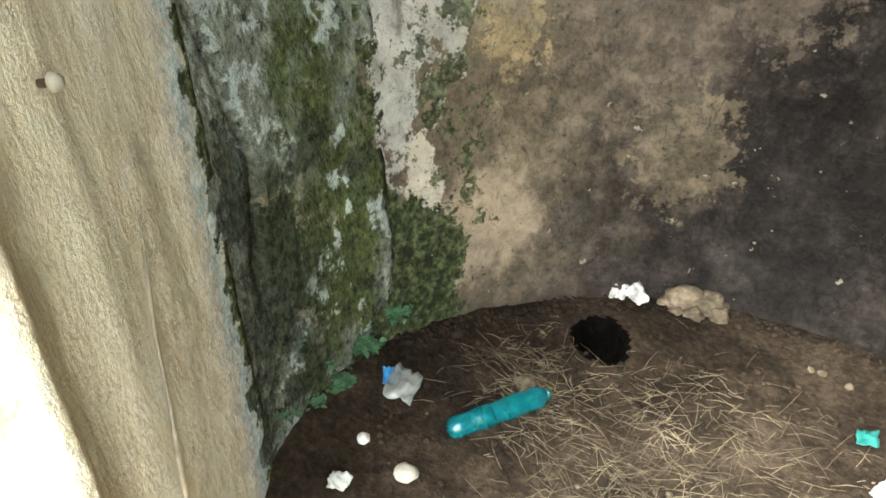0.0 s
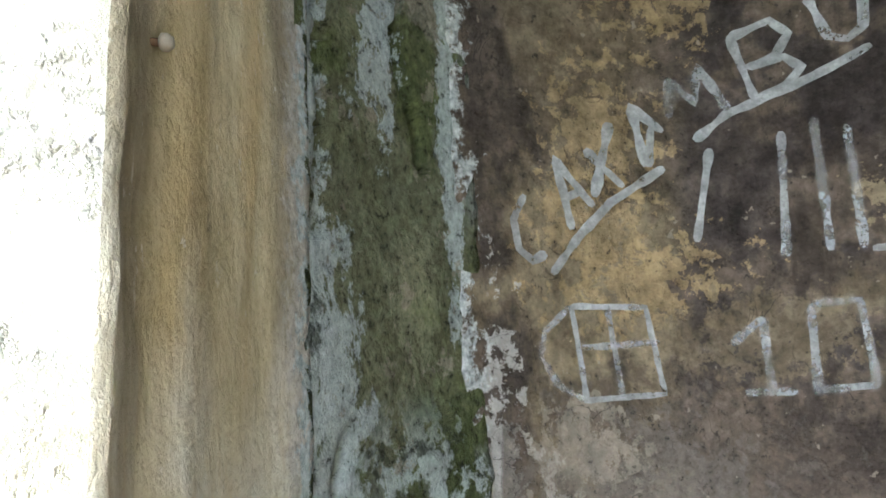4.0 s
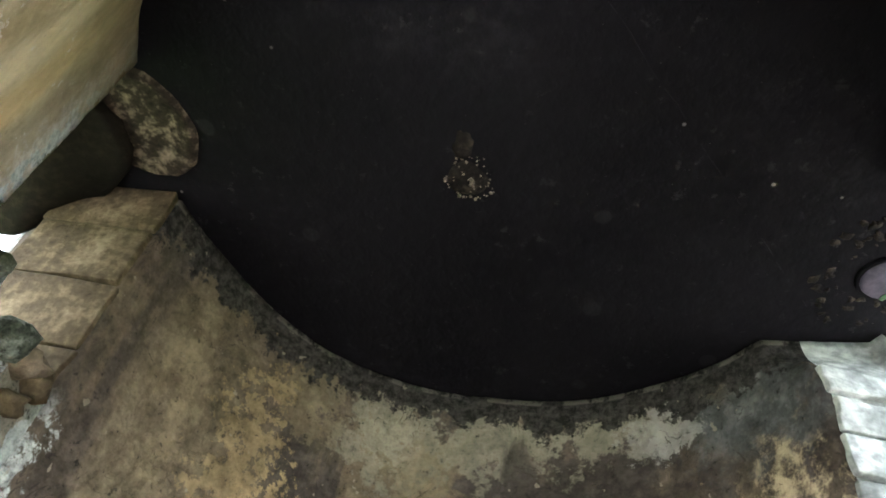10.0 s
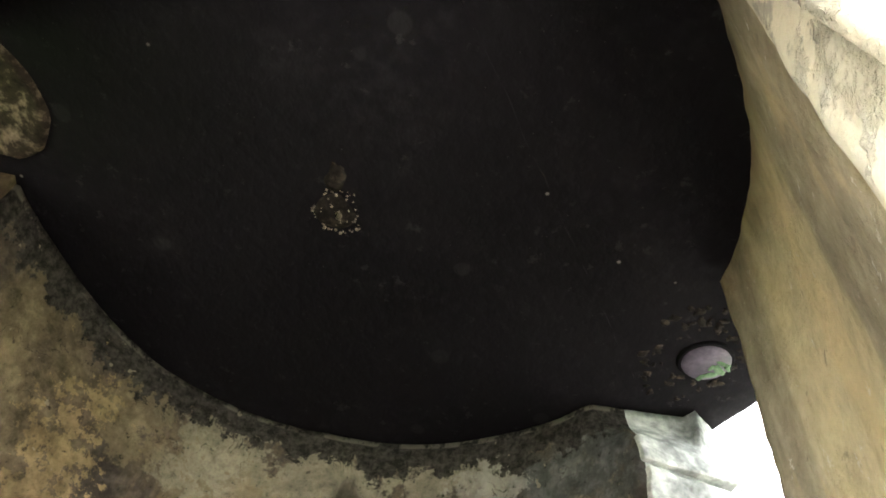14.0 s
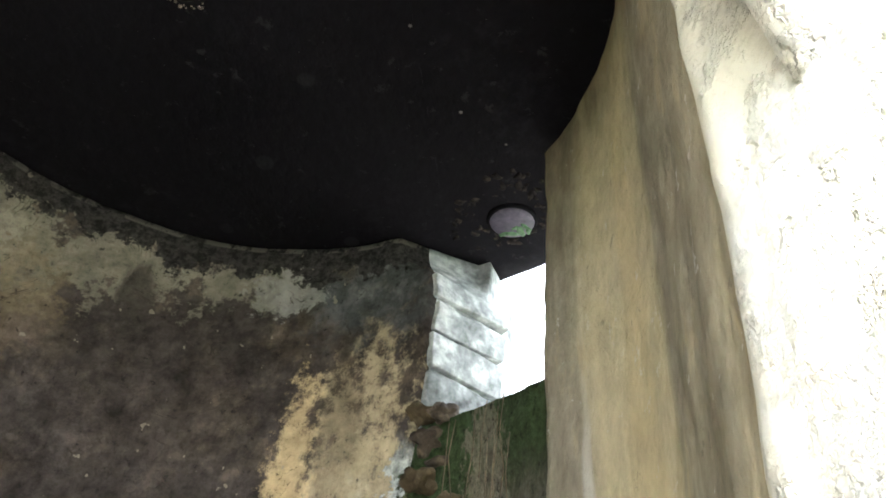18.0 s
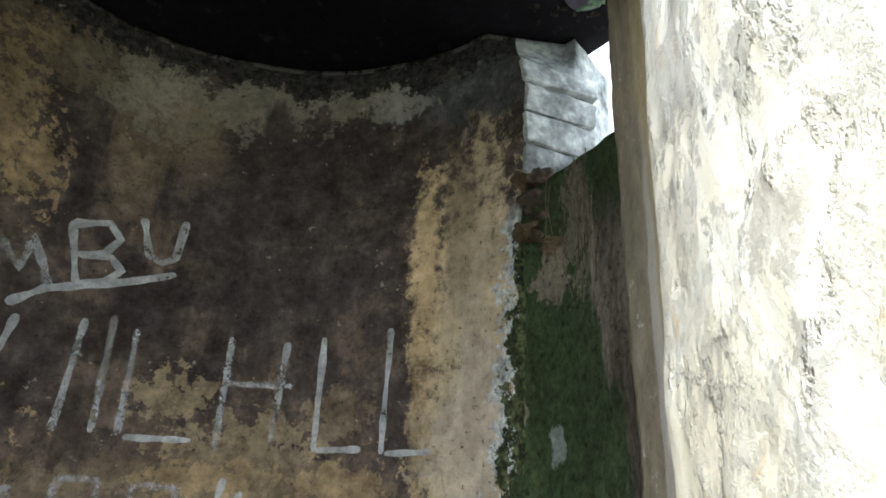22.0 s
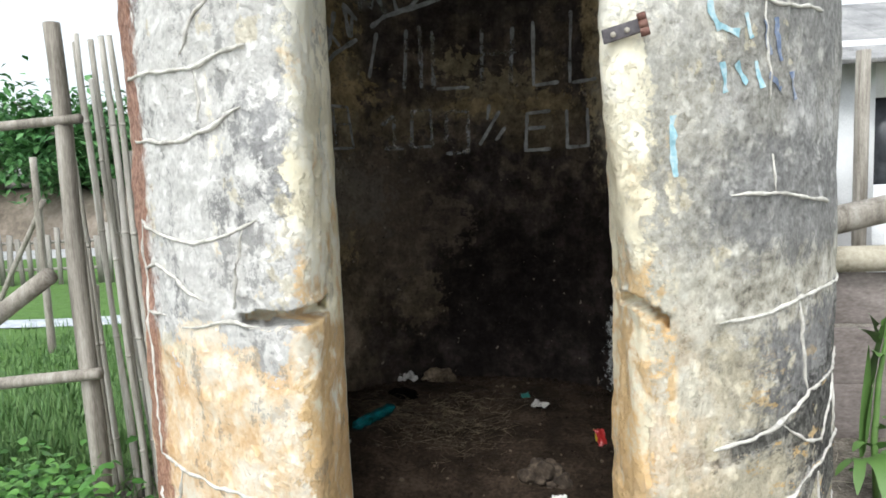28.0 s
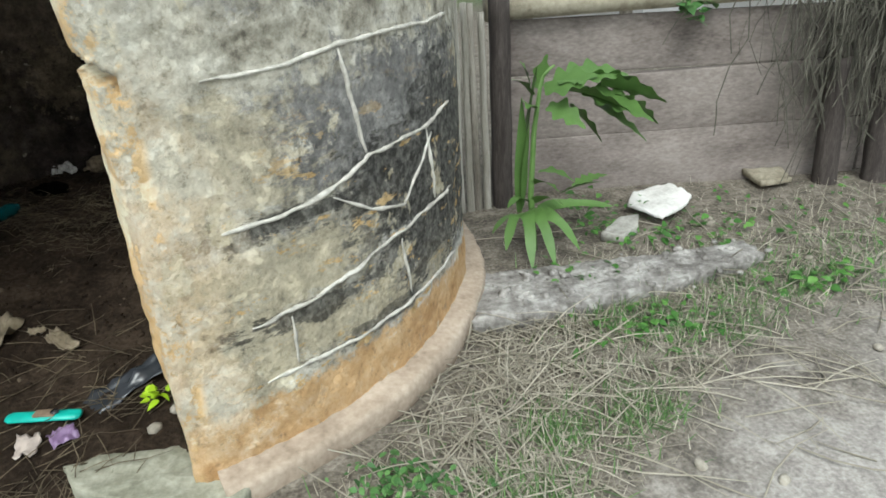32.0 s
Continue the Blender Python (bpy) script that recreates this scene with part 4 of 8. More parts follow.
tagged(wall_left, "thick curved wall beside the doorway, peeling limewash and ochre", "wall", kind="structure")
# the piece from the right jamb to the right loophole
rb = loop_side(RB, RIGHT_DIR, -28)
right = arc(145, RB, lambda a: polar(a, r_in(a))) + rb + arc(out_az(rb[-1]), 157, out_point)[1:] + [
    Vector(q) for q in ((0.385, -0.996, 0), (0.356, -0.986, 0), (0.344, -0.964, 0), (0.346, -0.935, 0), (0.359, -0.885, 0), (0.369, -0.79, 0), (0.399, -0.67, 0))
]
zr = z_rings(-0.08, RIM, 0.022, (0.87,))
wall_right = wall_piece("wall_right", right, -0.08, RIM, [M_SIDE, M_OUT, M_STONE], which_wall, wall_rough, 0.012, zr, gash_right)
tagged(wall_right, "thick curved wall beside the doorway, black lichen on grey render", "wall", kind="structure")


# the arched head of the doorway
def line(table, x):
    for (a, p), (b, q) in zip(table, table[1:]):
        if x <= b:
            return p + (q - p) * max(0.0, (x - a) / (b - a))
    return table[-1][1]


def door_head():
    nx, ny = 64, 26
    cx, half = 0.025, 0.40
    arch = [(-0.375, 1.70), (-0.333, 1.80), (-0.29, 1.92), (-0.252, 2.05), (-0.228, 2.20), (-0.20, 2.40), (-0.15, 2.49), (-0.05, 2.535), (0.06, 2.525), (0.15, 2.455), (0.245, 2.34), (0.306, 2.187), (0.351, 2.02), (0.385, 1.90), (0.425, 1.82)]
    verts, uvs, faces = [], [], []
    for j in range(ny + 1):
        y0 = -0.685 - 0.40 * j / ny
        for i in range(nx + 1):
            s = -1 + 2 * i / nx
            x = cx + half * s
            z = line(arch, x)
            q = Vector((x, y0, z))
            rough = min(1.0, 0.35 + j / 5)
            z += rough * (0.020 * fbm(q, 7.0) + 0.013 * fbm(q, 24.0, 3))
            verts.append((x, y0, min(z, RIM - 0.012)))
            uvs.append((0.9 + x, z))
    n = nx + 1
    for j in range(ny):
        for i in range(nx):
            faces.append((j * n + i, (j + 1) * n + i, (j + 1) * n + i + 1, j * n + i + 1))
    for j in (0, ny):
        b = len(verts)
        for i in range(n):
            verts.append((verts[j * n + i][0], verts[j * n + i][1], RIM + 0.02))
            uvs.append((0.9 + verts[-1][0], RIM))
        for i in range(nx):
            faces.append((j * n + i, j * n + i + 1, b + i + 1, b + i))
    me = bpy.data.meshes.new("door_head")
    me.from_pydata(verts, [], faces)
    lay = me.uv_layers.new(name="UVMap")
    idx = np.empty(len(me.loops), dtype=np.int32)
    me.loops.foreach_get("vertex_index", idx)
    lay.data.foreach_set("uv", np.array(uvs, dtype=np.float32)[idx].ravel())
    me.polygons.foreach_set("use_smooth", [True] * len(faces))
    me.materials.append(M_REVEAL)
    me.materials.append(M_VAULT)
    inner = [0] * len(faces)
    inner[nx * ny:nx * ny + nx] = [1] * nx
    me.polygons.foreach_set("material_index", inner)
    return new("door_head", me)


tagged(door_head(), "rough limewashed arch over the doorway", "arch", kind="structure")


# the ceiling slab, hollowed a little below
def slab_height(az, r):
    z = RIM + 0.010 + 0.015 * max(0.0, 1 - (r / 0.70) ** 2) + lift(r * math.sin(radians(az)), RIM)
    if r > 0.955 and abs(az - 74) < 30 or r > 0.90 and abs(az + 99) < 30:
        z += 1.6 * (r - (0.955 if az > 0 else 0.90))
    return z


def ceiling_slab():
    radii = [0.001, 0.06, 0.13, 0.2, 0.28, 0.36, 0.44, 0.52, 0.58, 0.62, 0.66, 0.69, 0.72, 0.76, 0.8, 0.85, 0.9, 0.955, 1.0, R_OUT + 0.02]
    n = 120
    verts, faces = [], []
    for r in radii:
        for k in range(n):
            az = -180 + 360 * k / n
            p = polar(az, r)
            verts.append((p.x, p.y, slab_height(az, r) + 0.004 * fbm(p, 8.0)))
    for i in range(len(radii) - 1):
        for k in range(n):
            faces.append((i * n + k, i * n + (k + 1) % n, (i + 1) * n + (k + 1) % n, (i + 1) * n + k))
    faces.append(tuple(range(n)))
    b = len(verts)
    for r, z in ((R_OUT + 0.02, TOP - 0.05), (0.7, TOP + 0.15), (0.05, TOP + 0.3)):
        for k in range(n):
            p = polar(-180 + 360 * k / n, r)
            verts.append((p.x, p.y, z))
    o = (len(radii) - 1) * n
    for s in ((o, b), (b, b + n), (b + n, b + 2 * n)):
        for k in range(n):
            faces.append((s[0] + k, s[0] + (k + 1) % n, s[1] + (k + 1) % n, s[1] + k))
    faces.append(tuple(b + 2 * n + k for k in range(n)))
    me = bpy.data.meshes.new("ceiling")
    me.from_pydata(verts, [], faces)
    me.polygons.foreach_set("use_smooth", [True] * len(faces))
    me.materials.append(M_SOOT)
    bm = bmesh.new()
    bm.from_mesh(me)
    bmesh.ops.recalc_face_normals(bm, faces=bm.faces)
    bm.to_mesh(me)
    bm.free()
    return new("ceiling", me)


ceiling = tagged(ceiling_slab(), "round soot-blackened plaster ceiling with a broken centre boss", "ceiling", kind="structure")


# the loopholes, walled up below
CRACKS = [[(1.7, -90.7), (1.77, -90.9), (1.9, -95.0), (2.05, -95.0), (2.13, -99.6), (2.24, -101.0)],
          [(0.55, -106.7), (0.8, -104.9), (1.05, -109.3), (1.16, -107.6), (1.28, -105.8)],
          [(1.55, -109.8), (1.8, -108.9), (2.15, -109.3)]]



def infill(name, az0, az1, d, setback, lap, top, label, mats):
    pa, pb = polar(az0, r_in(az0) + setback), polar(az1, r_in(az1) + setback)
    pts = arc(az0 - 3, az1 + 3, lambda a: polar(a, r_in(min(max(a, -154), 152)) + setback + (lap - setback) * smooth((a - az0) / (az1 - az0))), 1.0)
    pts = pts + [pts[-1] + d * 0.17, pts[0] + d * 0.17]

    def rough(p, n, z):
        q = Vector((p.x, p.y, z))
        k = 0.010 * fbm(q, 7.0) + 0.006 * fbm(q, 25.0, 2)
        az = math.degrees(math.atan2(p.x, p.y))
        for crack in CRACKS:
            c = lerp(crack, z)
            if crack[0][0] < z < crack[-1][0] and abs(az - c - 0.8 * noise.noise(Vector((z * 14, c, 0)))) < 1.0:
                k -= 0.035
        return k
    ob = wall_piece(name, pts, -0.05, top, mats, lambda p, n: 0, rough, 0.014)
    return tagged(ob, label, "wall", kind="structure")


infill("infill_left", LA, LB, LEFT_DIR, 0.003, -0.001, 2.11, "mossy rubble walling up a tall loophole", [M_MOSS])
infill("infill_left_head", LA, -103, LEFT_DIR, 0.004, 0.004, 2.185, "mossy rubble heaped at the head of the walled loophole", [M_MOSS])
infill("infill_right", RA, RB, RIGHT_DIR, 0.010, 0.012, 2.10, "dark green mossy rubble walling up a tall loophole", [M_MOSS])


def vault():
    """The soffit over the left loophole, rounded in plan at its near rim and falling outwards."""
    bm = bmesh.new()
    o = polar(LB, r_in(LB))
    side = Vector((-LEFT_DIR.y, LEFT_DIR.x, 0))
    wide, n = 0.40, 24
    rings = []
    for j in range(15):
        row, up = [], []
        for i in range(n + 1):
            across = -0.03 + wide * i / n
            start = 0.07 + 0.11 * ((across - 0.16) / 0.16) ** 2
            k = j / 14
            fall = smooth(k * 1.6)
            z = RIM + 0.022 - 0.115 * fall + 0.05 * max(0.0, 1 - ((across - 0.17) / 0.19) ** 2) * fall
            q = o + LEFT_DIR * (start + (0.40 - start) * k) + side * across
            row.append(bm.verts.new((q.x, q.y, z)))
            up.append(bm.verts.new((q.x, q.y, RIM + 0.12)))
        rings.append((row, up))
    for (a, au), (b, bu) in zip(rings, rings[1:]):
        for i in range(n):
            bm.faces.new((a[i], a[i + 1], b[i + 1], b[i]))
            bm.faces.new((au[i], au[i + 1], bu[i + 1], bu[i]))
    for a, au in (rings[0], rings[-1]):
        for i in range(n):
            bm.faces.new((a[i], a[i + 1], au[i + 1], au[i]))
    for k in (0, n):
        for (a, au), (b, bu) in zip(rings, rings[1:]):
            bm.faces.new((a[k], b[k], bu[k], au[k]))
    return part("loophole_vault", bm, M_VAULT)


tagged(vault(), "smoke-browned barrel vault over a loophole", "vault", kind="structure")


def soffit():
    """A rounded lobe of bare smoked plaster below the slab, where the barrel springs."""
    bm = bmesh.new()
    c = polar(-99.5, 0.755)
    rows = []
    for r in (0.002, 0.03, 0.055, 0.075, 0.09, 0.108, 0.116):
        row = []
        for k in range(40):
            a = 2 * math.pi * k / 40
            p = c + Vector((math.cos(a), math.sin(a), 0)) * r * (1.15 + 0.12 * noise.noise(Vector((math.cos(a), math.sin(a), 3))))
            az = math.degrees(math.atan2(p.x, p.y))
            drop = 0.012 if r < 0.11 else -0.01
            row.append(bm.verts.new((p.x, p.y, slab_height(az, min(p.length, 0.88)) - drop - 0.009 * fbm(p, 22.0))))
        rows.append(row)
    for p, q in zip(rows, rows[1:]):
        for k in range(40):
            bm.faces.new((p[k], p[(k + 1) % 40], q[(k + 1) % 40], q[k]))
    bm.faces.new(rows[0])
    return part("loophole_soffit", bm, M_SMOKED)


tagged(soffit(), "smoked and flaking plaster soffit over a loophole", "soffit", kind="structure")

# stone courses in the sides of the loopholes
def courses(az, d, depth, zs, inward, wall, material, joint=0.014):
    rnd = random.Random(int(az * 7))
    p0 = polar(az, r_in(az))
    side = Vector((-d.y, d.x, 0)) * inward
    for z0, z1 in zip(zs, zs[1:]):
        bm = bmesh.new()
        g = rnd.uniform(-0.012, 0.012)
        c = p0 + d * (depth / 2 + 0.012 + g / 2) - side * (0.028 + rnd.uniform(0, 0.006)) + Vector((0, 0, (z0 + z1) / 2))
        m = Matrix.Translation(c) @ Matrix.Rotation(math.atan2(d.y, d.x) + rnd.uniform(-0.02, 0.02), 4, "Z") @ Matrix.Rotation(rnd.uniform(-0.03, 0.03), 4, "Y")
        box(bm, (depth + g, 0.09, z1 - z0 - joint), m, 0.006, 0.006, rnd)
        bmesh.ops.subdivide_edges(bm, edges=list(bm.edges), cuts=2, use_grid_fill=True)
        for w in bm.verts:
            w.co += Vector((noise.noise(w.co * 40), noise.noise(w.co * 40 + Vector((7, 0, 0))), noise.noise(w.co * 40 + Vector((0, 7, 0))))) * 0.006
        part("stone", bm, material, wall)


courses(RA, RIGHT_DIR, 0.21, (2.03, 2.13, 2.225, 2.315, 2.40, 2.475), -1, wall_back, M_STONE)
courses(LB, LEFT_DIR, 0.24, (2.08, 2.22, 2.375, 2.53, 2.66), 1, wall_back, M_TANSTONE, 0.005)

# the earth heaped up inside
def floor_height(x, y):
    z = 0.045 + 0.185 * smooth((y + 0.95) / 1.35)
    z += 0.13 * max(0.0, -x / 0.7) ** 1.3 * smooth((y + 0.85) / 0.5) * (1 - 0.75 * smooth((y + 0.25) / 0.7))
    hole = math.hypot(((x + 0.40) * 0.87 + (y - 0.40) * 0.49) / 0.052, ((y - 0.40) * 0.87 - (x + 0.40) * 0.49) / 0.066)
    z += 0.012 * fbm(Vector((x, y, 0)), 4.0) + 0.006 * fbm(Vector((x, y, 3)), 17.0, 2)
    z -= 0.07 * smooth((-0.90 - y) / 0.10)
    return z - 0.24 * smooth((1.10 - hole) / 0.14)


def heap():
    bm = bmesh.new()
    nx = 190
    g = {}
    for i in range(nx + 1):
        for j in range(nx + 1):
            x, y = -0.84 + 1.68 * i / nx, -1.0 + 1.84 * j / nx
            r = math.hypot(x, y)
            if r < 0.83 or (y < -0.5 and -0.40 < x < 0.46):
                g[i, j] = bm.verts.new((x, y, floor_height(x, y)))
    for i in range(nx):
        for j in range(nx):
            q = [g.get(k) for k in ((i, j), (i + 1, j), (i + 1, j + 1), (i, j + 1))]
            if all(q):
                bm.faces.new(q)
    # faces of the hole take a near-black that stands in for its shade
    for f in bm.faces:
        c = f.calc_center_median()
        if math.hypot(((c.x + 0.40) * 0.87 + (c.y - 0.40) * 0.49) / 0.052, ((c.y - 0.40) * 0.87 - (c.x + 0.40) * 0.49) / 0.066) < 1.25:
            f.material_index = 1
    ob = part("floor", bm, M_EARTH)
    ob.data.materials.append(M_HOLE_SHADE)
    return ob


tagged(heap(), "dark earth heaped with straw and litter inside the tower", "floor", kind="structure")


# ---------------------------------------------------------------- outside
def ground_height(x, y):
    r = math.hypot(x, y)
    z = 0.012 * fbm(Vector((x, y, 0)), 1.5) + 0.008 * fbm(Vector((x, y, 5)), 7.0, 2)
    if r > 6:
        z -= 0.02 * (r - 6)
    return max(z, -3.0)


def ground_sheet():
    xs = [-400, -200, -100, -60, -40, -28, -20, -15, -12, -10, -8] + [-7 + 0.07 * i for i in range(201)] + [8, 10, 12, 15, 20, 28, 40, 60, 100, 200, 400]
    ys = list(xs)
    verts = [(x, y, ground_height(x, y)) for y in ys for x in xs]
    n = len(xs)
    faces = [(j * n + i, j * n + i + 1, (j + 1) * n + i + 1, (j + 1) * n + i) for j in range(len(ys) - 1) for i in range(n - 1)]
    me = bpy.data.meshes.new("ground")
    me.from_pydata(verts, [], faces)
    me.polygons.foreach_set("use_smooth", [True] * len(faces))
    me.materials.append(M_SOIL)
    return new("ground", me)


tagged(ground_sheet(), "dry trodden soil with patchy grass round the tower", "ground", kind="structure")


def plinth():
    bm = bmesh.new()
    prof = [(1.05, -0.03), (1.14, -0.03), (1.146, 0.012), (1.146, 0.044), (1.142, 0.054), (1.135, 0.059), (1.128, 0.060), (1.12, 0.061), (1.105, 0.063), (1.09, 0.066), (1.075, 0.070), (1.04, 0.074)]
    for a0, a1 in ((-268, -161), (153, 268)):
        n = 2 * int(abs(a1 - a0))
        rows = []
        for k in range(n + 1):
            az = a0 + (a1 - a0) * k / n
            if a0 > 0:
                az = 153 - (153 - 20) * k / n
            else:
                az = -161 + (161 - 20) * k / n
            w = 0.008 * fbm(polar(az, 1.0), 4.0)
            rows.append([bm.verts.new(Vector((OUT_X, 0, 0)) + polar(az, r + (w + 0.004 * fbm(polar(az, 1.0, z), 18.0) if r > 1.1 else 0), z + (0.3 * w + 0.003 * fbm(polar(az, r), 18.0) if z > 0 else 0))) for r, z in prof])
        for p, q in zip(rows, rows[1:]):
            for i in range(len(prof) - 1):
                bm.faces.new((p[i], p[i + 1], q[i + 1], q[i]))
        bm.faces.new(rows[0])
        bm.faces.new(rows[-1])
    return part("plinth", bm, M_PLINTH)


tagged(plinth(), "low pinkish mortar footing ringing the tower", "plinth", kind="structure")


# ---------------------------------------------------------------- chalk writing on the back wall
def on_wall(az, z, lift_off=0.004):
    p = polar(az, r_in(az))
    k = wall_rough(p, -p.normalized(), z)
    return polar(az, r_in(az) - k - lift_off, z + lift(p.x, z))


def stroke(bm, pts, width, rnd):
    """A ragged band along points given as azimuth and height on the inner face."""
    fine = []
    for (a0, z0), (a1, z1) in zip(pts, pts[1:]):
        n = max(2, int(math.hypot(radians(a1 - a0) * 0.68, z1 - z0) / 0.008))
        fine += [(a0 + (a1 - a0) * i / n, z0 + (z1 - z0) * i / n) for i in range(n)]
    fine.append(pts[-1])
    rows = []
    seed = rnd.uniform(0, 50)
    for i, (a, z) in enumerate(fine):
        b, y = fine[min(i + 1, len(fine) - 1)]
        c, x = fine[max(i - 1, 0)]
        du, dv = radians(b - c) * 0.68, y - x
        k = math.hypot(du, dv) or 1
        w = width * (0.85 + 0.45 * noise.noise(Vector((i * 0.22, seed, 0)))) * (0.55 if i in (0, len(fine) - 1) else 1)
        nu, nv = -dv / k * w / 2, du / k * w / 2
        j = 0.0012 * noise.noise(Vector((i * 0.9, seed, 4)))
        rows.append((bm.verts.new(on_wall(a + math.degrees(nu / 0.68), z + nv + j)), bm.verts.new(on_wall(a - math.degrees(nu / 0.68), z - nv + j))))
    for (p, q), (r, s) in zip(rows, rows[1:]):
        bm.faces.new((p, q, s, r))


def chalk_mat(name, alpha):
    """Dusty chalk that skips over the hollows of the plaster."""
    m = mat(name, 0.95)
    n = Net(m)
    f = n.noise(90.0, 4, 0.65)
    g = n.noise(14.0, 6, 0.7)
    n.done(n.ramp(f, [(0.36, (0.24, 0.245, 0.25)), (0.5, (0.37, 0.378, 0.382)), (0.64, (0.54, 0.55, 0.555))]))
    cover = n.math("ADD", n.math("MULTIPLY", g, 0.6), n.math("MULTIPLY", f, 0.4))
    n.put(n.b.inputs["Alpha"], n.step(cover, 0.40, 0.60, min(1.0, alpha * 1.25), alpha * 0.5))
    return m


M_CHALK, M_FAINT = chalk_mat("chalk", 0.85), chalk_mat("faded_chalk", 0.5)
TOWN = [
    ("letter_c", [[(-72.6, 1.681), (-74.8, 1.631), (-74.2, 1.575), (-72.1, 1.552), (-69.6, 1.567)]]),
    ("letter_a", [[(-64.8, 1.616), (-67.0, 1.757), (-60.9, 1.663)], [(-66.0, 1.677), (-62.4, 1.696)]]),
    ("letter_x", [[(-61.6, 1.781), (-55.6, 1.703)], [(-56.9, 1.841), (-60.6, 1.682)]]),
    ("letter_a", [[(-51.6, 1.744), (-53.0, 1.873), (-48.2, 1.818)], [(-51.1, 1.744), (-50.1, 1.83)]]),
    ("letter_m", [[(-47.0, 1.848), (-46.4, 1.93), (-42.7, 1.876), (-41.5, 1.956), (-37.6, 1.853)]]),
    ("letter_b", [[(-36.1, 2.015), (-33.3, 1.872)], [(-36.0, 2.01), (-29.7, 2.035), (-27.2, 2.0), (-29.5, 1.958), (-34.0, 1.941)], [(-34.0, 1.941), (-28.3, 1.952), (-26.0, 1.924), (-28.3, 1.892), (-33.2, 1.869)]]),
    ("letter_u", [[(-23.9, 2.068), (-21.7, 1.976), (-19.1, 1.961), (-16.8, 1.98), (-15.9, 2.08)]]),
    ("underline", [[(-68.7, 1.528), (-64.1, 1.598), (-58.0, 1.671), (-48.7, 1.741)]]),
    ("underline", [[(-43.4, 1.794), (-38.0, 1.845), (-24.9, 1.899), (-16.2, 1.938)]]),
]
BARS = [
    [(-41.2, 1.776), (-44.8, 1.585)],
    [(-30.2, 1.797), (-31.9, 1.544)],
    [(-25.4, 1.816), (-25.7, 1.548)],
    [(-21.1, 1.791), (-21.3, 1.546)],
    [(-3.6, 1.796), (-4.2, 1.525)],
    [(7.3, 1.791), (6.1, 1.542)],
    [(14.8, 1.803), (14.6, 1.531)],
    [(28.9, 1.821), (28.4, 1.527)],
    [(29.2, 1.528), (39.0, 1.531)],
    [(-20.3, 1.543), (-8.6, 1.545)],
    [(15.1, 1.534), (24.2, 1.537)],
    [(-3.5, 1.682), (9.3, 1.683)],
]
LINE = [
    ("digit_one", [[(-41.4, 1.381), (-36.5, 1.428), (-36.3, 1.289)], [(-40.3, 1.289), (-32.9, 1.288)]]),
    ("digit_zero", [[(-29.5, 1.448), (-22.9, 1.451), (-22.3, 1.294), (-30.1, 1.289), (-29.5, 1.448)]]),
    ("digit_zero", [[(-17.2, 1.443), (-9.6, 1.44), (-9.5, 1.264), (-17.8, 1.259)], [(-17.2, 1.443), (-17.7, 1.303)]]),
    ("percent_sign", [[(1.9, 1.436), (-5.6, 1.291)], [(-1.7, 1.466), (-2.6, 1.4)], [(3.8, 1.365), (0.3, 1.308)]]),
    ("letter_e", [[(20.8, 1.421), (11.9, 1.417), (11.0, 1.258), (20.5, 1.26)], [(11.8, 1.353), (18.7, 1.354)]]),
    ("letter_u", [[(26.9, 1.42), (26.8, 1.262), (35.0, 1.264), (35.1, 1.417)]]),
]
SIGN = [
    ("outline", [[(-66.1, 1.466), (-54.0, 1.46), (-52.2, 1.293), (-64.7, 1.289), (-66.1, 1.466)]]),
    ("crossbar", [[(-60.3, 1.468), (-58.7, 1.292)], [(-65.5, 1.386), (-52.3, 1.392)]]),
    ("bow", [[(-66.1, 1.466), (-71.1, 1.417), (-71.9, 1.373), (-69.1, 1.318), (-64.7, 1.289)]]),
]

def chalk(name, label, glyphs, width, seed, faint=()):
    rnd = random.Random(seed)
    home = thing(name, label, "graffiti", on_wall(glyphs[0][1][0][0][0], glyphs[0][1][0][0][1]))
    for n, strokes in glyphs:
        bm = bmesh.new()
        for s in strokes:
            stroke(bm, s, width, rnd)
        part(n, bm, M_FAINT if n in faint else M_CHALK, home)
    return home


chalk("chalk_writing", "slanting underlined word CAXAMBU chalked on sooty plaster", TOWN, 0.021, 1, ("letter_m",))
chalk("chalk_writing", "row of faded grey chalk bars on sooty plaster", [("faded_bar" if k in (1, 2, 3, 4, 5, 11) else "bar", [b]) for k, b in enumerate(BARS)], 0.018, 2, ("faded_bar",))
chalk("chalk_writing", "chalked 100% EU in square capitals on plaster", LINE, 0.017, 3, ("digit_one", "digit_zero"))
chalk("chalk_drawing", "chalked crossed square with a bow on plaster", SIGN, 0.013, 4, ("bow", "crossbar"))


# ---------------------------------------------------------------- raised mortar ropes on the outer face
def on_outside(az, z, off=0.0):
    a = radians(az)
    d = Vector((math.sin(a), math.cos(a), 0))
    p = out_from(Vector((0, 0, 0)), d)
    k = wall_rough(p, (p - Vector((OUT_X, 0, 0))).normalized(), z)
    q = p + (p - Vector((OUT_X, 0, 0))).normalized() * (k + off)
    return Vector((q.x, q.y, z))


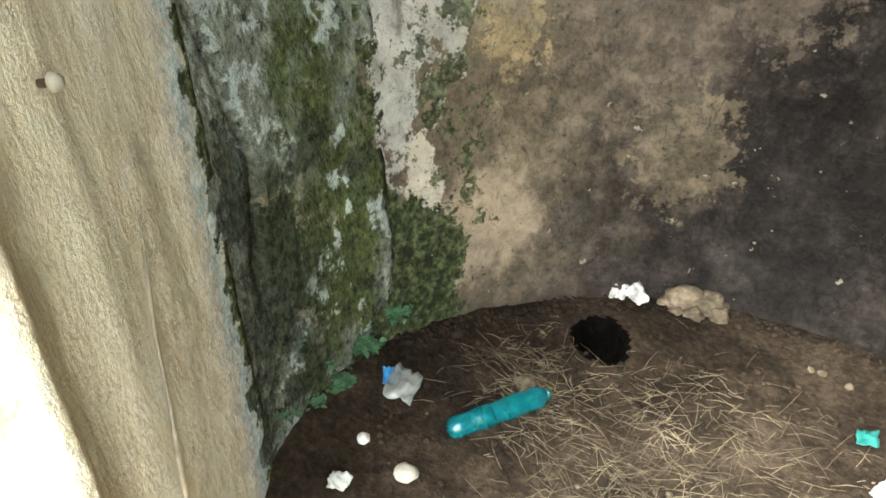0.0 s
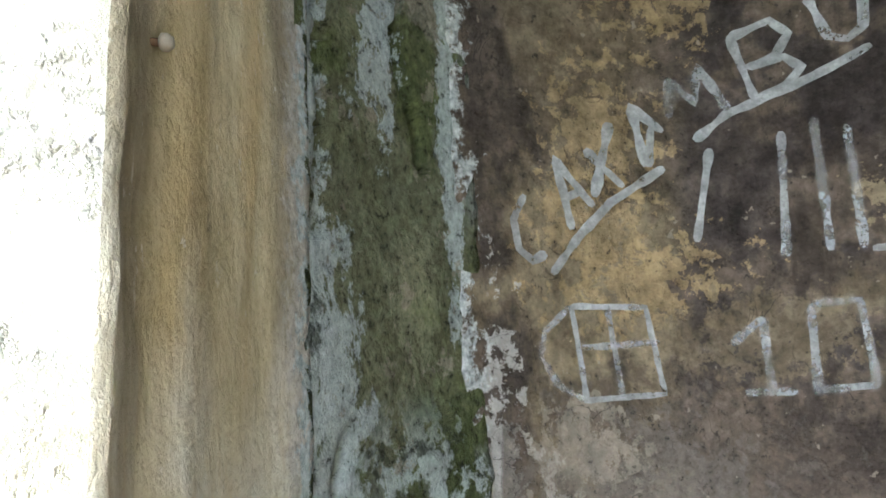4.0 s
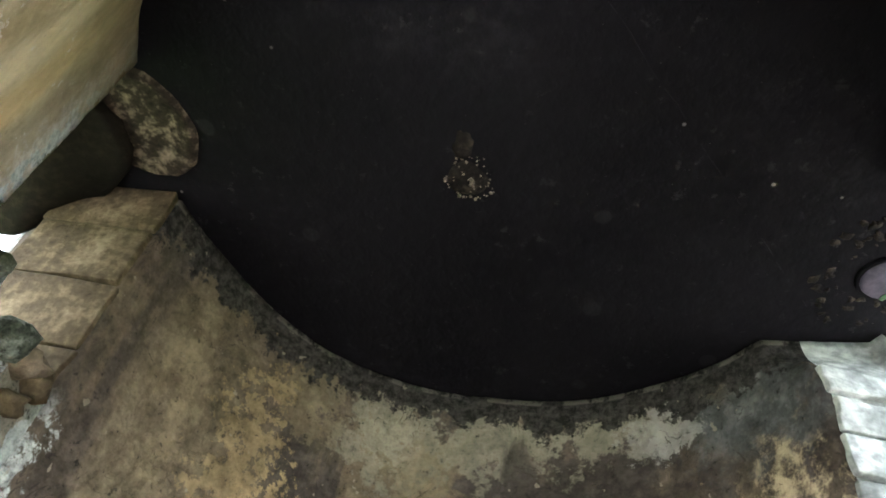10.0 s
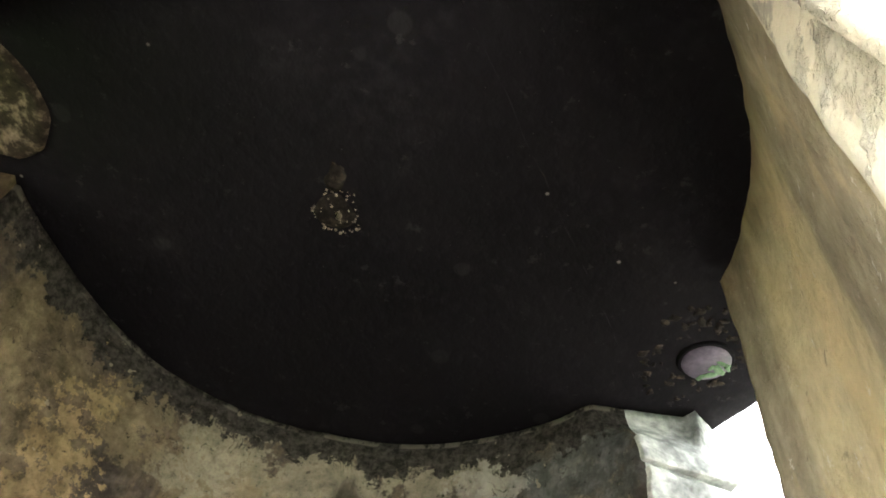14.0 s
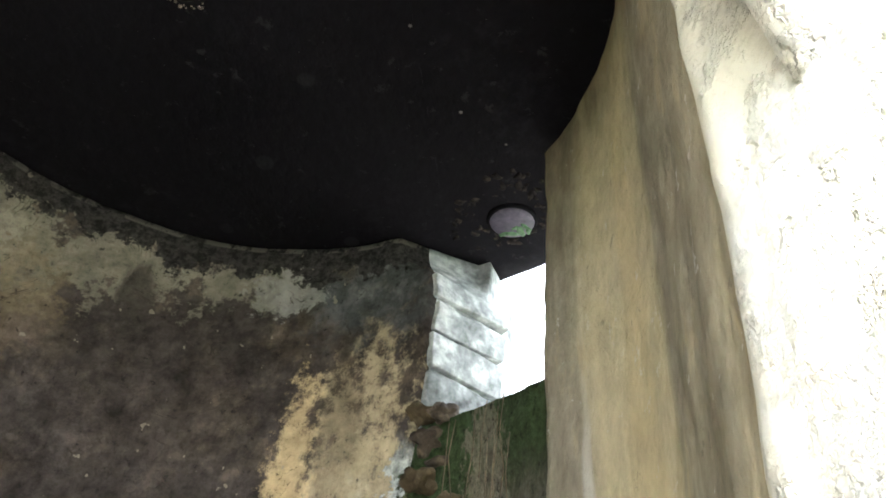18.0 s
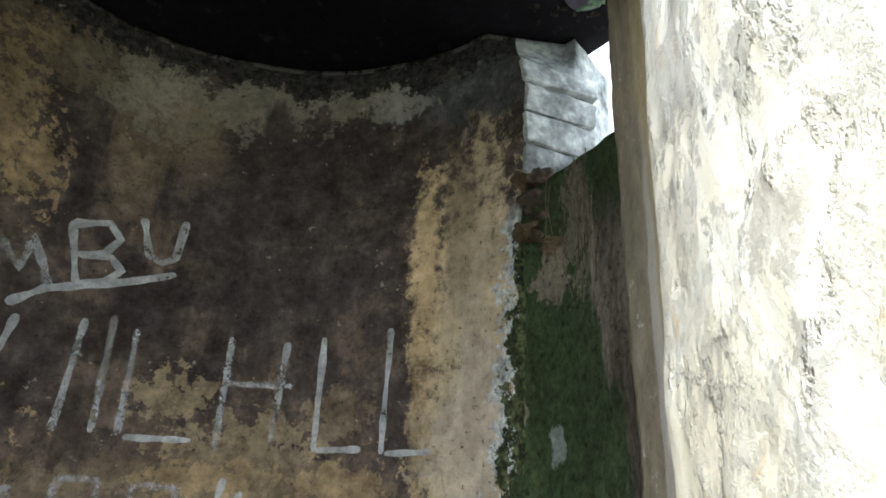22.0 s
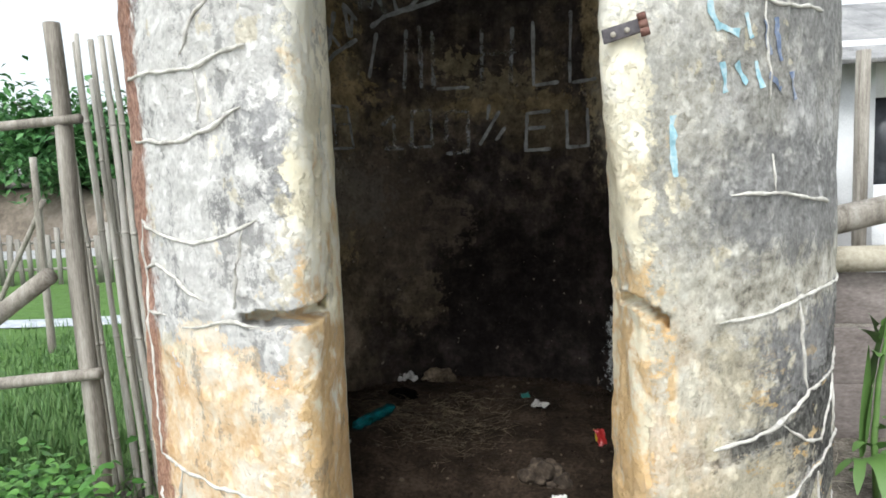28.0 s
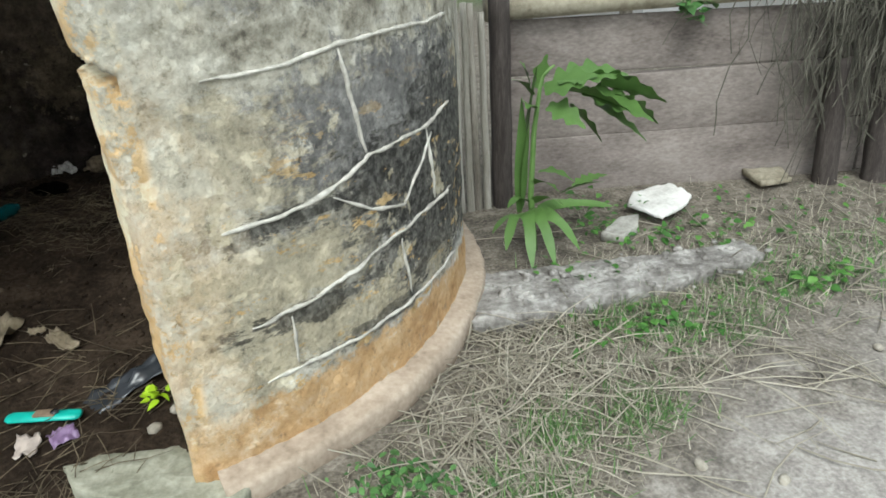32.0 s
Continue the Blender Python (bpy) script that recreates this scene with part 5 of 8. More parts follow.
ROPES_LEFT = [
    [(-128, 1.445), (-134, 1.44), (-150.7, 1.419), (-156.2, 1.437), (-160.3, 1.451)], [(-129.6, 1.288), (-146.8, 1.263), (-153.2, 1.284), (-159.2, 1.322)],
    [(-131, 1.08), (-140.1, 1.048), (-149.7, 1.034), (-155.9, 1.057), (-160.2, 1.089)], [(-131.3, 0.946), (-137.4, 0.975), (-144.6, 0.94), (-150.6, 0.902)],
    [(-145.2, 0.832), (-155.8, 0.863), (-159.5, 0.859)], [(-151.3, 1.418), (-151.6, 1.305)], [(-158.3, 1.07), (-156.5, 0.982), (-155.5, 0.891)],
    [(-128, 0.83), (-132.3, 0.839), (-140.5, 0.853)], [(-134.6, 1.852), (-148.3, 1.824), (-155.0, 1.824)],
    [(-130, 1.66), (-148.1, 1.677), (-159.9, 1.655), (-156.2, 1.577), (-151.6, 1.515), (-149.2, 1.455)],
    [(-132.5, 0.45), (-141.5, 0.462), (-149.2, 0.458), (-159.2, 0.468)], [(-127, 0.32), (-142.3, 0.317), (-149.2, 0.265), (-157.6, 0.285)],
    [(-128, 0.19), (-136.6, 0.16), (-148.4, 0.199), (-156.0, 0.273)], [(-141.3, 0.453), (-139.7, 0.381), (-132.1, 0.25)], [(-131, 1.08), (-130, 0.95), (-131, 0.84), (-132.5, 0.45)],
]
ROPES_RIGHT = [
    [(145.6, 1.102), (137.8, 1.099), (121.4, 1.066)], [(147.2, 0.837), (141.3, 0.835), (132.4, 0.855), (120.2, 0.857), (105.8, 0.849)], [(132.2, 0.848), (129.7, 0.627)],
    [(139.0, 1.184), (138.2, 1.103)], [(143.6, 1.515), (136.5, 1.499), (124.6, 1.514)], [(148.0, 0.565), (142.2, 0.564), (135.9, 0.578), (129.7, 0.622), (116.3, 0.62), (106.8, 0.637)],
    [(135.1, 0.564), (129.7, 0.505), (123.4, 0.473), (114.7, 0.596)], [(146.9, 0.36), (140.7, 0.364), (130.5, 0.40), (119.6, 0.422), (108.0, 0.419)],
    [(146.3, 0.224), (138.9, 0.223), (127.7, 0.223), (107.7, 0.222)], [(142.2, 0.347), (142.2, 0.234)], [(124.6, 0.395), (123.2, 0.242)],
    [(116.3, 0.62), (115.0, 0.43)], [(140.0, 1.50), (139.3, 1.30)],
]


def ropes(lines, wall, seed):
    rnd = random.Random(seed)
    for pts in lines:
        fine = []
        for (a0, z0), (a1, z1) in zip(pts, pts[1:]):
            n = max(2, int(math.hypot(radians(a1 - a0) * 1.1, z1 - z0) / 0.014))
            fine += [(a0 + (a1 - a0) * i / n, z0 + (z1 - z0) * i / n) for i in range(n)]
        fine.append(pts[-1])
        s = rnd.uniform(0, 40)
        path = [on_outside(a, z + 0.006 * noise.noise(Vector((i * 0.2, s, 0))), 0.001) for i, (a, z) in enumerate(fine)]
        rad = [max(0.0018, 0.0048 * (0.9 + 0.9 * noise.noise(Vector((i * 0.45, s, 9)))) * min(1, 0.35 + i * 0.2, 0.35 + (len(fine) - 1 - i) * 0.2)) for i in range(len(fine))]
        part("mortar_rope", tube(bmesh.new(), path, rad, 7), M_MORTAR, wall)


ropes(ROPES_LEFT, wall_left, 5)
ropes(ROPES_RIGHT, wall_right, 6)


# ---------------------------------------------------------------- blue paint smeared on the outer face
M_BLUEPAINT = plain("faded_blue_paint", [(0.20, 0.36, 0.42), (0.32, 0.50, 0.56), (0.55, 0.62, 0.64)], 30, 0.85, 0.3, 0.002)
M_NAVYPAINT = plain("faded_navy_paint", [(0.09, 0.12, 0.20), (0.17, 0.21, 0.30), (0.36, 0.38, 0.44)], 30, 0.85, 0.3, 0.002)


def paint(label, bars, material, seed, surface=on_outside):
    rnd = random.Random(seed)
    home = thing("paint_mark", label, "graffiti", surface(*bars[0][0], 0.0))
    for bar in bars:
        (a0, z0), (a1, z1), w = bar[0], bar[1], bar[2]
        bm = bmesh.new()
        n = max(3, int((math.hypot(radians(a1 - a0) * 1.1, z1 - z0)) / 0.010))
        k = math.hypot(radians(a1 - a0) * 1.1, z1 - z0)
        nu, nv = -(z1 - z0) / k, radians(a1 - a0) * 1.1 / k
        s, rows = rnd.uniform(0, 40), []
        for i in range(n + 1):
            a, z = a0 + (a1 - a0) * i / n, z0 + (z1 - z0) * i / n
            row = []
            for e in (-1, 0, 1):
                h = e * w / 2 * (0.75 + 0.7 * noise.noise(Vector((i * 0.5, s, e))))
                row.append(bm.verts.new(surface(a + math.degrees(nu * h / 1.1), z + nv * h, 0.0025)))
            rows.append(row)
        for p, q in zip(rows, rows[1:]):
            for j in (0, 1):
                bm.faces.new((p[j], p[j + 1], q[j + 1], q[j]))
        part("bar", bm, material, home)


paint("faded blue paint bars on weathered render", [((149.0, 1.50), (147.5, 1.43), 0.022), ((147.5, 1.44), (144.5, 1.43), 0.018), ((143.5, 1.47), (142.6, 1.42), 0.02), ((147.0, 1.37), (146.3, 1.31), 0.02), ((145.0, 1.37), (143.2, 1.33), 0.018), ((142.0, 1.375), (141.4, 1.32), 0.016)], M_BLUEPAINT, 1)
paint("faded navy paint bars on weathered render", [((140.5, 1.46), (139.2, 1.39), 0.02), ((138.0, 1.47), (137.2, 1.38), 0.018), ((140.0, 1.35), (137.0, 1.32), 0.02), ((135.0, 1.36), (134.2, 1.30), 0.018)], M_NAVYPAINT, 2)
paint("pale blue paint smear on crumbling render", [((153.6, 1.265), (153.0, 1.145), 0.018)], M_BLUEPAINT, 3)


def on_left_jamb(a, z, off):
    """a: centimetres out from the inner corner."""
    y = -0.69 - a / 100
    x = lerp([(-0.985, -0.262), (-0.94, -0.266), (-0.88, -0.276), (-0.78, -0.290), (-0.69, -0.304)], y)
    return Vector((x + wall_rough(Vector((x, y, 0)), Vector((1, 0, 0)), z) + off, y, z))


paint("blue paint smear on the limewashed jamb", [((13.0, 1.335), (14.0, 1.235), 0.018)], M_BLUEPAINT, 4, on_left_jamb)


# ---------------------------------------------------------------- small things inside the tower
M_IRON = plain("rusty_iron", [(0.035, 0.028, 0.025), (0.09, 0.062, 0.048), (0.20, 0.12, 0.08)], 18, 0.7, 0.5, 0.003, metal=0.35)
M_STRAW = plain("dry_straw", [(0.045, 0.034, 0.022), (0.105, 0.083, 0.054), (0.25, 0.205, 0.138)], 9, 0.9, 0.2, 0.001)
M_PAPER = plain("white_paper", [(0.50, 0.50, 0.48), (0.68, 0.68, 0.66), (0.80, 0.80, 0.78)], 14, 0.8, 0.3, 0.002)
M_DIRTY = plain("dirty_paper", [(0.22, 0.21, 0.20), (0.42, 0.41, 0.395), (0.60, 0.59, 0.575)], 14, 0.85, 0.3, 0.002)
M_LILAC = plain("lilac_disc", [(0.03, 0.026, 0.042), (0.06, 0.052, 0.076), (0.11, 0.098, 0.13)], 16, 0.6, 0.3, 0.002)
M_CLOD = plain("dry_clay", [(0.04, 0.030, 0.020), (0.095, 0.073, 0.050), (0.19, 0.15, 0.105)], 22, 0.95, 1.0, 0.010)
M_RUBBLE = plain("crumbled_clay", [(0.022, 0.016, 0.012), (0.055, 0.042, 0.031), (0.13, 0.10, 0.075)], 22, 0.95, 1.0, 0.012)
M_PEBBLE = plain("pale_pebble", [(0.20, 0.18, 0.145), (0.36, 0.33, 0.28), (0.54, 0.51, 0.445)], 9, 0.85, 0.4, 0.004)
M_CARD = plain("brown_card", [(0.12, 0.085, 0.055), (0.20, 0.145, 0.10), (0.30, 0.22, 0.15)], 9, 0.85, 0.3, 0.003)
M_LEAFDRY = plain("withered_leaf", [(0.11, 0.09, 0.06), (0.22, 0.18, 0.125), (0.36, 0.31, 0.23)], 12, 0.85, 0.4, 0.003)


def plastic(name, c, rough=0.25, clear=0.0):
    m = mat(name, rough, spec=0.5)
    n = Net(m)
    f = n.noise(12.0, 4, 0.6)
    n.done(n.mix(n.step(f, 0.3, 0.7), c, tuple(0.6 * x for x in c)), n.bump(n.noise(30.0, 3, 0.5), 0.2, 0.003))
    n.b.inputs["Transmission Weight"].default_value = clear
    return m


M_TEAL = plastic("teal_plastic", (0.010, 0.24, 0.28), 0.12, 0.6)
M_TURQ = plastic("turquoise_plastic", (0.03, 0.55, 0.46), 0.4)
M_GREEN = plastic("green_print", (0.02, 0.16, 0.14), 0.4)
M_BLUE = plastic("blue_plastic", (0.02, 0.22, 0.55), 0.35)
M_FILM = plastic("clear_film", (0.45, 0.47, 0.45), 0.2, 0.35)
M_BLACK = plastic("dark_film", (0.055, 0.06, 0.07), 0.25)
M_PURPLE = plastic("mauve_film", (0.30, 0.20, 0.36), 0.35)
M_RED = plastic("red_plastic", (0.55, 0.03, 0.03), 0.3)
M_YELLOW = plastic("yellow_plastic", (0.60, 0.48, 0.02), 0.3)
M_CREAM = plastic("cream_film", (0.58, 0.50, 0.45), 0.5)


def lathe(bm, prof, m, sides=20, squash=1.0):
    """A turned body along the x axis of m; prof: (along, radius)."""
    rows = [[bm.verts.new(m @ Vector((a, r * math.cos(2 * math.pi * k / sides), squash * r * math.sin(2 * math.pi * k / sides)))) for k in range(sides)] for a, r in prof]
    for p, q in zip(rows, rows[1:]):
        for k in range(sides):
            bm.faces.new((p[k], p[(k + 1) % sides], q[(k + 1) % sides], q[k]))
    bm.faces.new(rows[0])
    bm.faces.new(rows[-1])
    return bm


def sheet(bm, m, w, h, rnd, crumple=0.02, n=8, outline=0.25):
    """A crumpled scrap of paper or film."""
    s = rnd.uniform(0, 90)
    g = []
    for j in range(n + 1):
        row = []
        for i in range(n + 1):
            u, v = -1 + 2 * i / n, -1 + 2 * j / n
            k = 1 + outline * noise.noise(Vector((u * 1.7 + s, v * 1.7, 1)))
            z = crumple * (noise.noise(Vector((u * 1.6, v * 1.6, s))) + 0.6 * noise.noise(Vector((u * 4, v * 4, s + 5))))
            row.append(bm.verts.new(m @ Vector((u * w / 2 * k, v * h / 2 * k, abs(z) + 0.003))))
        g.append(row)
    for j in range(n):
        for i in range(n):
            bm.faces.new((g[j][i], g[j][i + 1], g[j + 1][i + 1], g[j + 1][i]))
    r = bmesh.ops.extrude_face_region(bm, geom=list(bm.faces))
    for v in (x for x in r["geom"] if isinstance(x, bmesh.types.BMVert)):
        v.co.z += 0.0015
    return bm


def lay(x, y, dz=0.0, rz=0.0, rx=0.0, ry=0.0):
    """A pose on the earth floor."""
    return pose(x, y, floor_height(x, y) + dz, rx, ry, rz)


# teal bottle lying against the heap
b_at = lay(-0.437, 0.06, 0.020, 59.5, 0, -4)
bottle = thing("plastic_bottle", "crushed translucent teal plastic bottle lying on earth", "bottle", b_at.translation)
prof = [(-0.103, 0.004), (-0.101, 0.014), (-0.095, 0.019), (-0.07, 0.022), (-0.05, 0.019), (-0.045, 0.0215), (-0.015, 0.0225), (-0.01, 0.0195), (0.02, 0.022), (0.045, 0.0225), (0.05, 0.0195), (0.07, 0.022), (0.09, 0.019), (0.097, 0.013), (0.099, 0.009)]
part("body", lathe(bmesh.new(), prof, b_at), M_TEAL, bottle)
part("cap", lathe(bmesh.new(), [(0.099, 0.010), (0.106, 0.010), (0.107, 0.008)], b_at), M_TEAL, bottle)

rnd = random.Random(21)
# flattened turquoise strip by the threshold
t_at = lay(0.040, -0.745, 0.020, -2)
strip = thing("plastic_holder", "flat turquoise plastic strip with a dark hole", "litter", t_at.translation)
part("body", lathe(bmesh.new(), [(-0.086, 0.004), (-0.084, 0.013), (-0.075, 0.018), (0.075, 0.018), (0.084, 0.013), (0.086, 0.004)], t_at, 16, 0.45), M_TURQ, strip)
bm = bmesh.new()
box(bm, (0.05, 0.024, 0.006), t_at @ pose(0.005, 0, 0.0075), 0.002)
part("window", bm, M_CARD, strip, "brown see-through middle")
part("hole", lathe(bmesh.new(), [(0.0, 0.0095), (0.002, 0.010)], t_at @ pose(0.028, -0.001, 0.011, 0, -90, 0), 14), M_BLACK, strip, "dark round hole")

SCRAPS = [
    ("paper_scrap", "torn white paper leaning at the foot of the wall", M_DIRTY, (-0.440, 0.585), 0.055, 0.055, (58, 10, 30), 0.035),
    ("paper_scrap", "folded white paper scrap on dark earth", M_DIRTY, (-0.405, 0.585), 0.04, 0.05, (62, -20, 50), 0.03),
    ("plastic_bag", "crumpled clear plastic bag on dark earth", M_FILM, (-0.62, 0.0), 0.06, 0.075, (8, 15, 20), 0.028),
    ("blue_wrapper", "small bright blue wrapper among weeds", M_BLUE, (-0.655, 0.0), 0.022, 0.035, (30, 0, 40), 0.03),
    ("paper_scrap", "large folded sheet of dirty white paper", M_DIRTY, (0.18, 0.285), 0.065, 0.045, (8, 5, -25), 0.03),
    ("green_wrapper", "small green printed wrapper on earth", M_GREEN, (0.116, 0.414), 0.034, 0.03, (12, 0, 20), 0.012),
    ("paper_scrap", "small white paper scrap on damp earth", M_PAPER, (-0.569, -0.225), 0.035, 0.03, (10, 0, 20), 0.02),
    ("film_bag", "dark crinkled plastic film on the threshold earth", M_BLACK, (0.20, -0.645), 0.19, 0.07, (12, -14, 38), 0.05),
    ("card_piece", "brown bent cardboard piece leaning on film", M_CARD, (0.30, -0.565), 0.11, 0.07, (35, -20, 40), 0.02),
    ("cream_wrapper", "crumpled cream plastic wrapper on earth", M_CREAM, (0.033, -0.825), 0.05, 0.065, (8, 0, 10), 0.022),
    ("mauve_wrapper", "crumpled mauve plastic wrapper on earth", M_PURPLE, (0.105, -0.805), 0.055, 0.045, (15, 0, 40), 0.024),
    ("white_cup_piece", "torn white cup piece beside the threshold stone", M_PAPER, (0.103, -1.0), 0.04, 0.05, (30, 10, 15), 0.02),
    ("white_tissue", "white tissue scrap beside rubble", M_PAPER, (0.247, -0.317), 0.045, 0.04, (30, 0, 0), 0.03),
    ("dark_tray", "flat dark plastic tray lying on earth", M_BLACK, (0.30, -0.362), 0.11, 0.05, (3, 4, 10), 0.01),
    ("paper_scrap", "greyish paper scrap near the wall", M_PAPER, (0.36, -0.38), 0.05, 0.035, (10, 0, -20), 0.015),
    ("dry_leaf", "withered grey-brown leaf on dark earth", M_LEAFDRY, (-0.028, -0.468), 0.11, 0.045, (10, 6, -38), 0.03),
    ("dry_leaf", "small withered leaf on dark earth", M_LEAFDRY, (-0.10, -0.44), 0.04, 0.03, (10, 6, 30), 0.02),
    ("dry_plant", "withered crumpled plant on dark earth", M_LEAFDRY, (-0.19, -0.46), 0.07, 0.14, (5, 10, -10), 0.06),
    ("red_wrapper", "small red wrapper by the wall", M_RED, (0.395, 0.045), 0.035, 0.06, (60, 0, 30), 0.02),
    ("yellow_wrapper", "small yellow wrapper by the wall", M_YELLOW, (0.39, 0.07), 0.03, 0.04, (60, 0, 10), 0.02),
]
for name, label, material, (x, y), w, h, (rx, ry, rz), c in SCRAPS:
    bm = sheet(bmesh.new(), lay(x, y, 0.002 + 0.3 * abs(math.sin(radians(rx))) * h, rz, rx, ry), w, h, rnd, c)
    tagged(part(name, bm, material), label, "litter")

LUMPS = [
    ("clay_lump", "crumbling brown clay lump at the wall foot", "clod", M_CLOD, (-0.30, 0.645), (0.05, 0.035, 0.042)),
    ("clay_lump", "crumbling brown clay lump at the wall foot", "clod", M_CLOD, (-0.255, 0.655), (0.042, 0.03, 0.034)),
    ("clay_lump", "small brown clod fallen from the wall", "clod", M_CLOD, (-0.335, 0.625), (0.026, 0.022, 0.018)),
    ("clay_lump", "small brown clod fallen from the wall", "clod", M_CLOD, (-0.275, 0.615), (0.024, 0.02, 0.016)),
    ("clay_lump", "small brown clod fallen from the wall", "clod", M_CLOD, (-0.225, 0.64), (0.028, 0.022, 0.02)),
    ("clay_lump", "small brown clod fallen from the wall", "clod", M_CLOD, (-0.31, 0.60), (0.016, 0.014, 0.010)),
    ("clay_lump", "rough grey-brown rubble clod on earth", "clod", M_RUBBLE, (0.20, -0.16), (0.045, 0.035, 0.035)),
    ("clay_lump", "rough grey-brown rubble clod on earth", "clod", M_RUBBLE, (0.235, -0.145), (0.03, 0.03, 0.028)),
    ("clay_lump", "rough grey-brown rubble clod on earth", "clod", M_RUBBLE, (0.175, -0.13), (0.03, 0.025, 0.03)),
    ("clay_lump", "rough grey-brown clod beside rubble", "clod", M_RUBBLE, (0.14, -0.19), (0.03, 0.028, 0.024)),
    ("clay_lump", "rough grey-brown clod with straw", "clod", M_RUBBLE, (0.26, -0.20), (0.03, 0.033, 0.024)),
    ("clay_lump", "small crumbled clod of the rubble heap", "clod", M_RUBBLE, (0.155, -0.165), (0.022, 0.02, 0.02)),
    ("clay_lump", "small crumbled clod of the rubble heap", "clod", M_RUBBLE, (0.215, -0.115), (0.024, 0.02, 0.022)),
    ("clay_lump", "small crumbled clod of the rubble heap", "clod", M_RUBBLE, (0.25, -0.17), (0.02, 0.024, 0.018)),
    ("clay_lump", "small crumbled clod of the rubble heap", "clod", M_RUBBLE, (0.185, -0.205), (0.02, 0.018, 0.016)),
    ("clay_lump", "small crumbled clod of the rubble heap", "clod", M_RUBBLE, (0.225, -0.215), (0.016, 0.018, 0.014)),
    ("pebble", "ochre stone half buried in earth", "stone", M_PEBBLE, (-0.49, -0.142), (0.024, 0.018, 0.014)),
    ("pebble", "small white stone on damp earth", "stone", M_PAPER, (-0.598, -0.135), (0.012, 0.012, 0.009)),
    ("pebble", "reddish stone behind the bottle", "stone", M_CLOD, (-0.445, 0.165), (0.024, 0.02, 0.018)),
    ("pebble", "small pale stone on earth", "stone", M_PEBBLE, (0.30, -0.79), (0.018, 0.014, 0.012)),
    ("pebble", "small pale stone near the jamb", "stone", M_PEBBLE, (0.335, -0.74), (0.015, 0.013, 0.011)),
]
for i, (name, label, cat, material, (x, y), size) in enumerate(LUMPS):
    tagged(part(name, lump(bmesh.new(), (x, y, floor_height(x, y) + size[2] * 0.35), size, rnd, i * 3.1, 0.35 if name != "clay_lump" else 0.45, 2 if name != "clay_lump" else 3), material), label, cat)


def blades(name, label, spots, count, material, seed, length=(0.06, 0.16), height=None, lean=0.25, r=0.0012, cat="straw"):
    """Thin dry blades strewn over the floor or the ground."""
    rnd = random.Random(seed)
    bm = bmesh.new()
    h = height or floor_height
    for _ in range(count):
        cx, cy, sx, sy = rnd.choice(spots)
        x, y = rnd.gauss(cx, sx), rnd.gauss(cy, sy)
        if height is None and (math.hypot(x, y) > 0.66 and not (abs(x) < 0.28 and y < 0)):
            continue
        if height is not None and math.hypot(x - OUT_X, y) < 1.13:
            continue
        a, n = rnd.uniform(0, 6.28) if height else rnd.gauss(0.5, 0.8) + (0, 3.14)[rnd.random() < 0.5], rnd.uniform(*length)
        bend = rnd.gauss(0, 0.14)
        up = abs(rnd.gauss(0, lean))
        pts = []
        for k in range(4):
            s = n * k / 3
            px, py = x + s * math.cos(a + bend * k / 3), y + s * math.sin(a + bend * k / 3)
            if height is None and math.hypot(px, py) > 0.675 and py > -0.62:
                px, py = px * 0.66 / math.hypot(px, py), py * 0.66 / math.hypot(px, py)
            pts.append((px, py, h(px, py) + 0.003 + up * s * (1 - 0.45 * k / 3) + rnd.uniform(0, 0.004)))
        tube(bm, pts, [r, r * 1.2, r, r * 0.4], 3, False)
    return tagged(part(name, bm, material), label, cat, kind="stuff")


blades("straw", "pale dry straw strewn over the earth heap", [(-0.255, 0.06, 0.09, 0.08), (-0.19, 0.16, 0.12, 0.10), (-0.126, 0.30, 0.12, 0.10), (-0.464, 0.19, 0.06, 0.08), (-0.09, 0.10, 0.10, 0.10)], 900, M_STRAW, 31, (0.014, 0.075), r=0.0006)
blades("straw", "dry stalks round the threshold litter", [(0.2, -0.72, 0.10, 0.07), (0.0, -0.55, 0.16, 0.12), (0.12, -0.95, 0.08, 0.04)], 160, M_STRAW, 32, (0.05, 0.17))


# iron pins and strap on the jambs
def pin(az, z, label):
    p = on_wall(az, z, 0.0)
    d = -polar(az, 1.0)
    home = thing("iron_pin", label, "nail", p)
    m = Matrix.Translation(p) @ d.to_track_quat("X", "Z").to_matrix().to_4x4()
    part("shank", lathe(bmesh.new(), [(-0.02, 0.0035), (0.010, 0.0035)], m, 10), M_IRON, home)
    part("head", lathe(bmesh.new(), [(0.006, 0.005), (0.008, 0.0075), (0.013, 0.0075), (0.017, 0.0045)], m, 12), M_PEBBLE, home, "pale crusted head")


pin(-140.5, 1.033, "short iron pin with a pale crusted head in plaster")
pin(-146.2, 1.616, "broken iron pin with flaking white paint")


